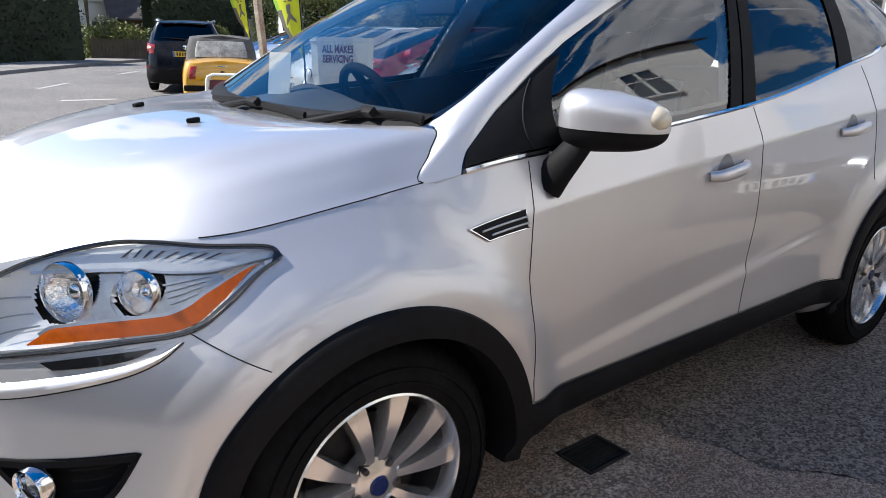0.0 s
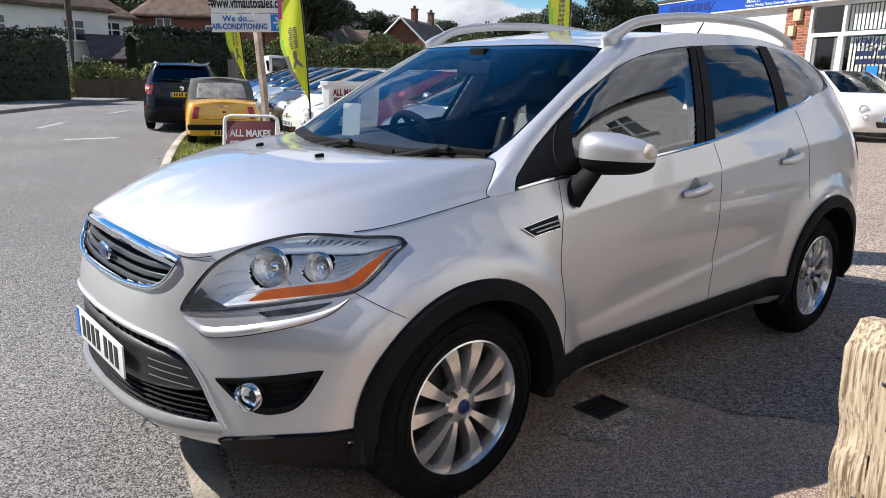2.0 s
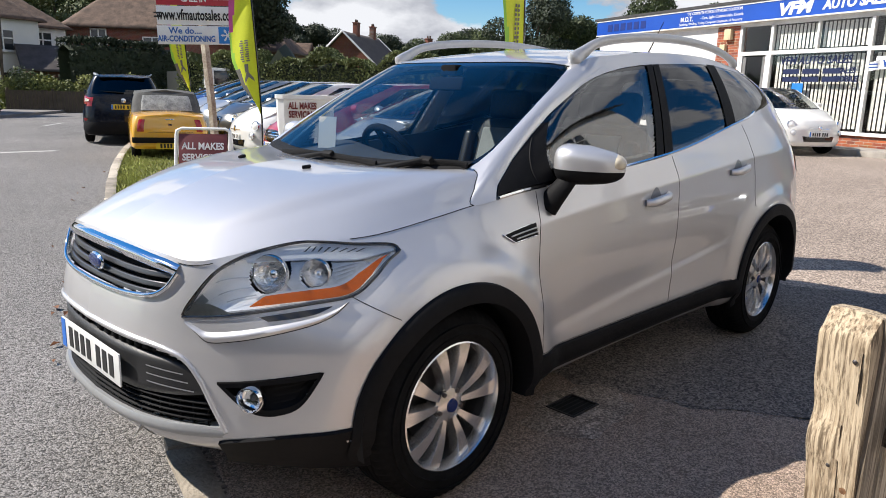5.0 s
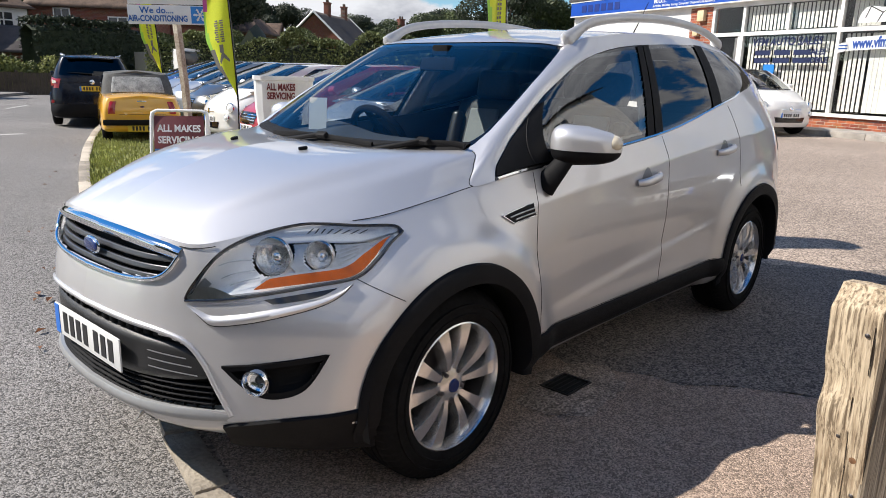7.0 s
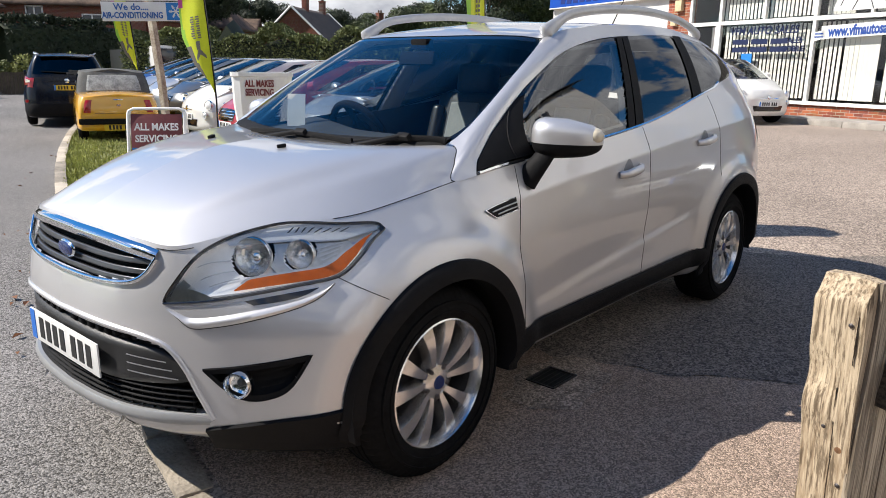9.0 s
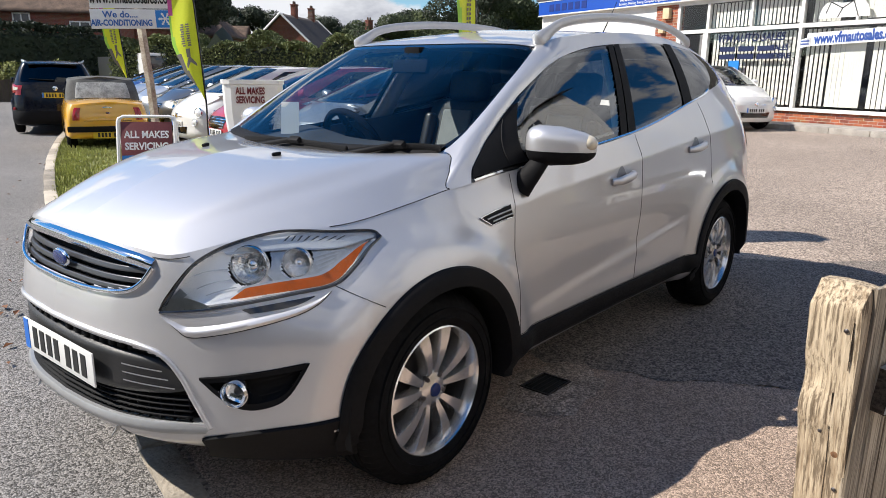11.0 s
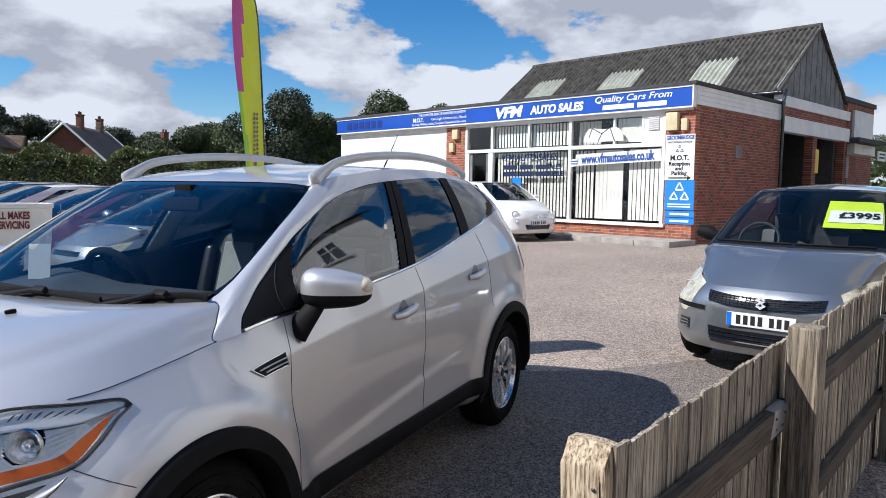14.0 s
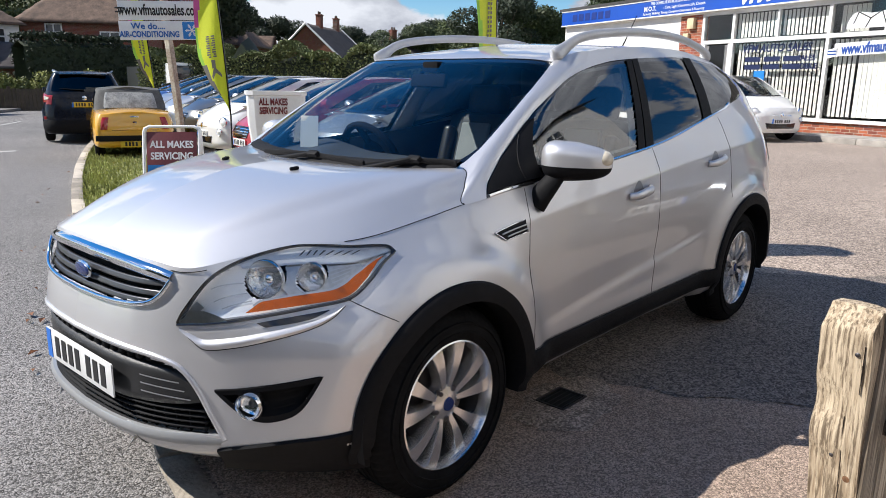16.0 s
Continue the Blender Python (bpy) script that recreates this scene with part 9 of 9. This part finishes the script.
board_text("WE BUY CARS FOR CASH", T2, 0, 3.045, .155, M_LETTER, rb, y=-.04, squeeze=.68, bold=.004)
board_text("CALL IN", T2, 0, 2.895, .14, M_LETTER, rb, y=-.04, squeeze=.8, bold=.004)
for q in (-.46, .46):
    box("rule", (.38, .004, .012), T2 @ Matrix.Translation((q, -.04, 2.895)), M_LETTER, rb)
tb_ = box("board", (W_, .03, .30), T2 @ Matrix.Translation((0, -.02, 3.30)), M_SIGNWHITE, post, "white telephone board", .004)
board_text("Mobile:", T2, -.42, 3.225, .10, M_INK, tb_, y=-.04, bold=.003)
for q in (0, 1):
    box("bar", ((.30, .40)[q], .004, .06), T2 @ Matrix.Translation(((-.02, .40)[q], -.04, 3.225)), M_INK, tb_)
    box("bar", ((.30, .40)[q], .004, .06), T2 @ Matrix.Translation(((-.02, .40)[q], -.04, 3.36)), M_INK, tb_)
# A-board
am = plane_m((.86, 5.83), (1.36, 5.44), 0.05) @ Matrix.Diagonal((1, 1, .84, 1))
ab = thing("pavement_sign", "white-framed A-board with a dark red servicing notice", "sign", am)
k = np.linspace(0, 1, 40)


def hoop(y0, y1):
    a = np.concatenate([[(-.31, .0)], [(-.31, .55)], [(-.31, .92)], [(-.30, .97)], [(-.25, 1.0)], [(0, 1.0)], [(.25, 1.0)], [(.30, .97)], [(.31, .92)], [(.31, .55)], [(.31, 0)]])
    return [(x, y0 + (y1 - y0) * z, z) for x, z in a]


tube("frame", hoop(-.22, 0), .02, M_SIGNWHITE, ab, "white tubular frame", sides=8, up=(0, 1, 0))
tube("frame", hoop(.26, .03), .02, M_SIGNWHITE, ab, "white tubular frame", sides=8, up=(0, 1, 0))
tl = pose(0, -.11, .5, -12.4, 0, 0) @ Matrix.Translation((0, 0, -.5))
pn = box("panel", (.56, .012, .82), tl @ Matrix.Translation((0, 0, .53)), M_SIGNRED, ab, "dark red panel", .003)
board_text("ALL MAKES", tl, 0, .76, .135, M_LETTER, pn, y=-.009, squeeze=.72, bold=.004)
board_text("SERVICING", tl, 0, .60, .135, M_LETTER, pn, y=-.009, squeeze=.72, bold=.004)
lb = box("lower_panel", (.54, .012, .28), tl @ Matrix.Translation((0, -.004, .34)), M_SIGNBLUE, ab, "blue lower panel")
for q in (-.13, .13):
    bm = bmesh.new()
    f = bm.faces.new([bm.verts.new(tl @ Vector(p)) for p in ((q - .1, -.012, .26), (q + .1, -.012, .26), (q, -.012, .43))])
    part("triangle", bm, M_SIGNWHITE, lb, smooth=False)
# white tub
bx = thing("planter_tub", "white plastic tub with dark red servicing lettering", "tub", Matrix.Translation((1.87, 4.63, .0)) @ pose(0, 0, 0, 0, 0, -30) @ Matrix.Diagonal((.92, .92, 1.2, 1)))
bm = bmesh.new()
lv = []
for s_, z in ((.27, .0), (.285, .48), (.335, .80), (.345, 1.06), (.36, 1.065), (.36, 1.10), (.33, 1.10), (.31, .95)):
    lv.append([bm.verts.new((sx * s_, sy * s_ * .8, z)) for sx, sy in ((-1, -.8), (-.8, -1), (.8, -1), (1, -.8), (1, .8), (.8, 1), (-.8, 1), (-1, .8))])
for a, b in zip(lv, lv[1:]):
    for i in range(8):
        bm.faces.new((a[i], a[(i + 1) % 8], b[(i + 1) % 8], b[i]))
bm.faces.new(lv[-1])
bmesh.ops.recalc_face_normals(bm, faces=bm.faces)
tb = part("tub", bm, M_SIGNWHITE, bx, "white tapered tub")
M_REDINK = mat("dark_red_letter", (0.16, 0.012, 0.015), rough=.5, var=.05)
board_text("ALL MAKES", I4, -.05, 1.0, .085, M_REDINK, tb, y=-.283, squeeze=.8, bold=.003)
board_text("SERVICING", I4, -.05, .92, .085, M_REDINK, tb, y=-.280, squeeze=.8, bold=.003)


def feather_flag(x, y, turn, height=3.6, wave=.05, seed=0, width=.62, low=.95, z0=0.0, lean=0.0, bend=.05):
    """A feather flag: a sprung pole with a tall curved cloth."""
    f = thing("feather_flag", "lime yellow feather flag with a pink and green edge", "flag", Matrix.Translation((x, y, z0)) @ pose(0, 0, 0, 0, 0, turn), group="feather flags")
    t = np.linspace(0, 1, 26)
    px_ = -(lean * t + bend * t ** 2 + .30 * np.clip((t - .82) / .18, 0, 1) ** 2)
    pz = low - .1 + (height - low + .1) * t - .12 * np.clip((t - .85) / .15, 0, 1) ** 2
    tube("pole", np.concatenate([[(0, 0, 0), (0, 0, low * .5)], np.stack([px_, 0 * t, pz], -1)]), .012, M_GLOSSBLACK, f, "thin black pole", sides=6, up=(0, 1, 0))
    n, m = 40, 14
    v = np.linspace(0, 1, n)
    left = np.interp(v, t, px_)
    zl = np.interp(v, t, pz)
    wd = width * np.clip(np.minimum(1.0, .08 + (4.5 if bend > .05 else 2.2) * v), 0, 1) * np.sqrt(np.clip(1 - np.clip((v - .5) / .5, 0, 1) ** 2.2, 0, 1)) + .01
    u = np.linspace(0, 1, m)
    X = left[:, None] - wd[:, None] * u[None]
    Z = zl[:, None] - .10 * u[None] * (1 - v[:, None]) + .34 * (1 - u[None]) * 0 + .30 * u[None] * np.clip(1 - v[:, None] * 4, 0, 1)
    Y = wave * np.sin(5 * v[:, None] + 3.2 * u[None] + seed) * u[None] ** .7
    P = np.stack([X, Y, Z], -1)
    um = (u[:-1] + u[1:])[None] / 2 * np.ones((n - 1, 1))
    vm = (v[:-1] + v[1:])[:, None] / 2 * np.ones((1, m - 1))
    strip = um > .80 - .10 * np.sin(9 * vm)
    pink = strip & (vm > .60)
    green = strip & (vm > .36) & (vm <= .60)
    grey = strip & (vm > .10) & (vm <= .36)
    for nm, k_, mt in (("cloth", ~(pink | green | grey), M_LIME), ("pink_edge", pink, M_FLAGPINK), ("green_edge", green, M_FLAGGREEN), ("grey_corner", grey, M_FLAGGREY)):
        sheet(nm, P, mt, f, "", keep=k_)
    # a dark chevron and bars for the print

    def at(uu, vv, off):
        i, j = vv * (n - 1), uu * (m - 1)
        i0, j0 = min(int(i), n - 2), min(int(j), m - 2)
        a, b = i - i0, j - j0
        q = (P[i0, j0] * (1 - a) * (1 - b) + P[i0 + 1, j0] * a * (1 - b) + P[i0, j0 + 1] * (1 - a) * b + P[i0 + 1, j0 + 1] * a * b)
        return q + np.array((0, off, 0))

    for off in (-.008, .008):
        # arrow-like emblem with a short stalk, and two upright lines of unreadable letters as bars
        for s_ in (-1, 1):
            Q = np.array([[at(.45 + s_ * .24 * e, .30 + (.040 - .02 * e) * g - .035 * e, off) for e in np.linspace(0, 1, 6)] for g in (0, 1)])
            sheet("emblem_arm", Q, M_FLAGGREY, f)
        sheet("emblem_stalk", np.array([[at(.40 + .16 * e - .05 * g, .33 + .05 * g, off) for e in (0, 1)] for g in np.linspace(0, 1, 4)]), M_FLAGGREY, f)
        for r_ in range(2):
            for c_ in range(10):
                wdt = (.13, .10, .14)[(c_ + r_) % 3]
                Q = np.array([[at(.26 + .21 * r_ + wdt * e, .395 + .014 * c_ + .009 * g, off) for e in (0, 1)] for g in (0, 1)])
                sheet("bar", Q, M_FLAGGREY, f)
    return f


feather_flag(2.23, 1.70, 19, 3.38, .05, 0, .56, .9, lean=.04, bend=.24)
feather_flag(2.34, 6.34, -50, 2.98, .05, 2, .36, 1.05, lean=.10)
feather_flag(4.35, 12.45, -35, 3.3, .05, 4, .30, 1.2, lean=.15)


def roadster():
    """An old two-seat roadster with its hood up, seen from behind."""
    L, W = 3.45, 1.39
    fwd = math.degrees(math.atan2(.93, .37))
    car = thing("car", "yellow vintage roadster with a grey fabric hood, parked on the verge", "car", Matrix.Translation((2.78 + .37 * L / 2, 10.15 + .93 * L / 2, .0)) @ pose(0, 0, 0, 0, 0, fwd - 180) @ Matrix.Diagonal((1, 1, 1.04, 1)))
    h, w = L / 2, W / 2
    plan = [(-h, 0), (-h * .98, .5 * w), (-h * .9, .85 * w), (-h * .7, .97 * w), (-h * .3, w), (0, w), (h * .4, w), (h * .75, .98 * w), (h * .93, .93 * w), (h * .985, .8 * w), (h, .45 * w), (h, 0)]
    top = [(-h * .93, 0, .70), (-h * .92, .5 * w, .70), (-h * .86, .75 * w, .72), (-h * .68, .86 * w, .78), (-h * .3, .90 * w, .82), (0, .93 * w, .82), (h * .4, .92 * w, .83), (h * .75, .88 * w, .82), (h * .90, .82 * w, .80), (h * .945, .70 * w, .79), (h * .955, .4 * w, .79), (h * .955, 0, .79)]
    base = [(-.55, 0, .84), (-.52, .4 * w, .84), (-.48, .85 * w, .83), (-.1, .90 * w, .83), (.5, .90 * w, .83), (.80, .86 * w, .82), (.92, .6 * w, .81), (.95, 0, .81)]
    roof = [(-.25, 0, 1.19), (-.24, .4 * w, 1.19), (-.2, .75 * w, 1.17), (0, .78 * w, 1.2), (.35, .78 * w, 1.21), (.55, .74 * w, 1.18), (.62, .5 * w, 1.19), (.62, 0, 1.2)]
    S = Shell(plan, top, base, roof, bottom=.24, waist=.5, power=[2.2] * 12, tuck=.05, bulge=.02)
    us = np.linspace(0, 11, 140)
    zt = ev(S.top, us)[:, 2]
    Z = .24 + (zt[None] - .24) * np.linspace(0, 1, 24)[:, None]
    P = S.skin(np.broadcast_to(us, Z.shape), Z)
    mid = (P[:-1, :-1] + P[1:, 1:]) / 2
    keep = np.ones(mid.shape[:2], bool)
    for c in (-1.02, 1.02):
        keep &= ~((np.hypot(mid[..., 0] - c, mid[..., 2] - .29) < .33) & (mid[..., 1] > .5))
    Y_ = M_YELLOWCAR
    panel_pair("body_side", P, Y_, car, keep=keep)
    E = ev(S.top, np.linspace(0, 11, 120))
    D_ = np.stack([E * (1, f, 1) + np.array((0, 0, .045 * (1 - f ** 2))) for f in np.linspace(0, 1, 12)])
    panel_pair("deck", D_, Y_, car)
    g = np.linspace(0, 7, 60)
    H_ = S.house(g[None] * np.ones((10, 1)), np.linspace(0, 1, 10)[:, None] * np.ones((1, 60)))
    panel_pair("hood", H_, M_HOOD, car, "grey fabric hood")
    R_ = ev(S.roof, g)
    panel_pair("hood_top", np.stack([R_ * (1, f, 1) + np.array((0, 0, .04 * (1 - f * f))) for f in np.linspace(0, 1, 8)]), M_HOOD, car, "grey fabric hood top")
    gg = np.linspace(5.85, 7, 16)
    a = S.house(gg[None] * np.ones((8, 1)), np.linspace(.14, .82, 8)[:, None] * np.ones((1, 16)), .012)
    sheet("hood_window", np.concatenate([a, a[:, ::-1][:, 1:] * (1, -1, 1)], 1), M_HOODPANE, car, "cloudy plastic rear window", centre=CAR_CORE)
    panel_pair("side_window", S.house(np.linspace(2.6, 4.6, 10)[None] * np.ones((6, 1)), np.linspace(.06, .85, 6)[:, None] * np.ones((1, 10)), .006), M_TINT, car)
    bm = bmesh.new()
    add_box(bm, (L * .9, W * .72, .3), Matrix.Translation((0, 0, .40)))
    part("floor_pan", bm, M_GROOVE, car)
    P = np.array([[S.skin(u, z, o) for u in np.linspace(8.6, 11, 20)] for z, o in ((.44, .0), (.445, .06), (.40, .075), (.35, .06), (.345, .0))])
    sheet("rear_bumper", np.concatenate([P, P[:, ::-1][:, 1:] * (1, -1, 1)], 1), M_BLACKPLASTIC, car, "black rubber bumper", centre=CAR_CORE)
    for sg in (1, -1):
        sheet("tail_lamp", between(S, [(9.0, .74), (9.5, .74)], [(9.0, .54), (9.5, .54)], 6, 6, .012, .02) * (1, sg, 1), M_RED, car, "red tail lamp", centre=CAR_CORE)
        for c in (-1.02, 1.02):
            q = np.linspace(radians(-5), radians(185), 20)
            panel_pair("arch_liner", np.array([np.stack([c + r_ * np.cos(q), np.full_like(q, y), .29 + r_ * np.sin(q)], -1) for r_, y in ((.34, w * .95), (.34, w * .5), (.01, w * .5))]), M_GROOVE, car)
            wheel(car, 0, 0, .29, .19, .16, "plain", M_DARKMETAL, sg, 8).matrix_local = Matrix.Translation((c, sg * (w - .12), .29)) @ Matrix.Diagonal((1, -sg, 1, 1))
    number_plate(car, Matrix.Translation((h + .03, 0, .30)) @ pose(0, 0, 0, 0, 0, 90), yellow=True, band=False)
    box("boot_badge", (.012, .06, .03), Matrix.Translation((h * .99, 0, .66)), M_CHROME, car)
    tube("boot_handle", [(h * .965, -.07, .745), (h * .975, 0, .75), (h * .965, .07, .745)], .012, M_CHROME, car, sides=6)
    seam("boot_line", np.concatenate([S.skin(np.linspace(9.75, 11, 14), np.full(14, .53), .004), (S.skin(np.linspace(11, 9.75, 14), np.full(14, .53), .004) * (1, -1, 1))]), car, .008)
    tube("exhaust", [(h - .3, .35, .22), (h + .02, .35, .22)], .022, M_CHROME, car, sides=8)
    return car


M_YELLOWCAR = paint("yellow_paint", (0.78, 0.40, 0.012))
M_HOOD = mat("grey_hood_fabric", (0.10, 0.10, 0.095), rough=.9, var=.2, scale=8, bump=.2, bump_scale=200)
M_HOODPANE = mat("cloudy_plastic", (0.42, 0.42, 0.39), rough=.3, var=.25, scale=9, fine=40, dark=(0.13, 0.13, 0.12), coat=.5)
roadster()


def white_truck():
    """A parked white lorry cab and body beyond the sales row."""
    x, y = polar(61.3, 33)
    t = thing("truck", "white lorry parked beyond the sales row", "truck", Matrix.Translation((x, y, 0)) @ pose(0, 0, 0, 0, 0, -8))
    bm = add_box(bmesh.new(), (1.9, 1.7, 1.55), Matrix.Translation((0, 0, 1.35)), .12)
    part("cab", bm, M_WHITECAR, t)
    box("windscreen", (1.6, .06, .62), Matrix.Translation((0, -.86, 1.70)), M_WINDOWDARK, t, bevel=.02)
    box("roof_bar", (1.5, .25, .1), Matrix.Translation((0, 0, 2.18)), M_BLACKPLASTIC, t, bevel=.02)
    box("body", (1.95, 4.0, 1.4), Matrix.Translation((0, 3.0, 1.3)), M_GREYCAR, t, bevel=.03)
    for sx in (-.8, .8):
        for yy_ in (0.0, 3.6):
            lathe("tyre", [(.2, -.12), (.38, -.11), (.40, 0), (.38, .11), (.2, .12)], M_RUBBER, t, steps=24, m=Matrix.Translation((sx, yy_, .40)) @ pose(0, 0, 0, 0, 0, 90))
        tube("mirror", [(sx * 1.15, -.75, 1.5), (sx * 1.25, -.8, 1.9)], .06, M_BLACKPLASTIC, t, sides=6)


white_truck()
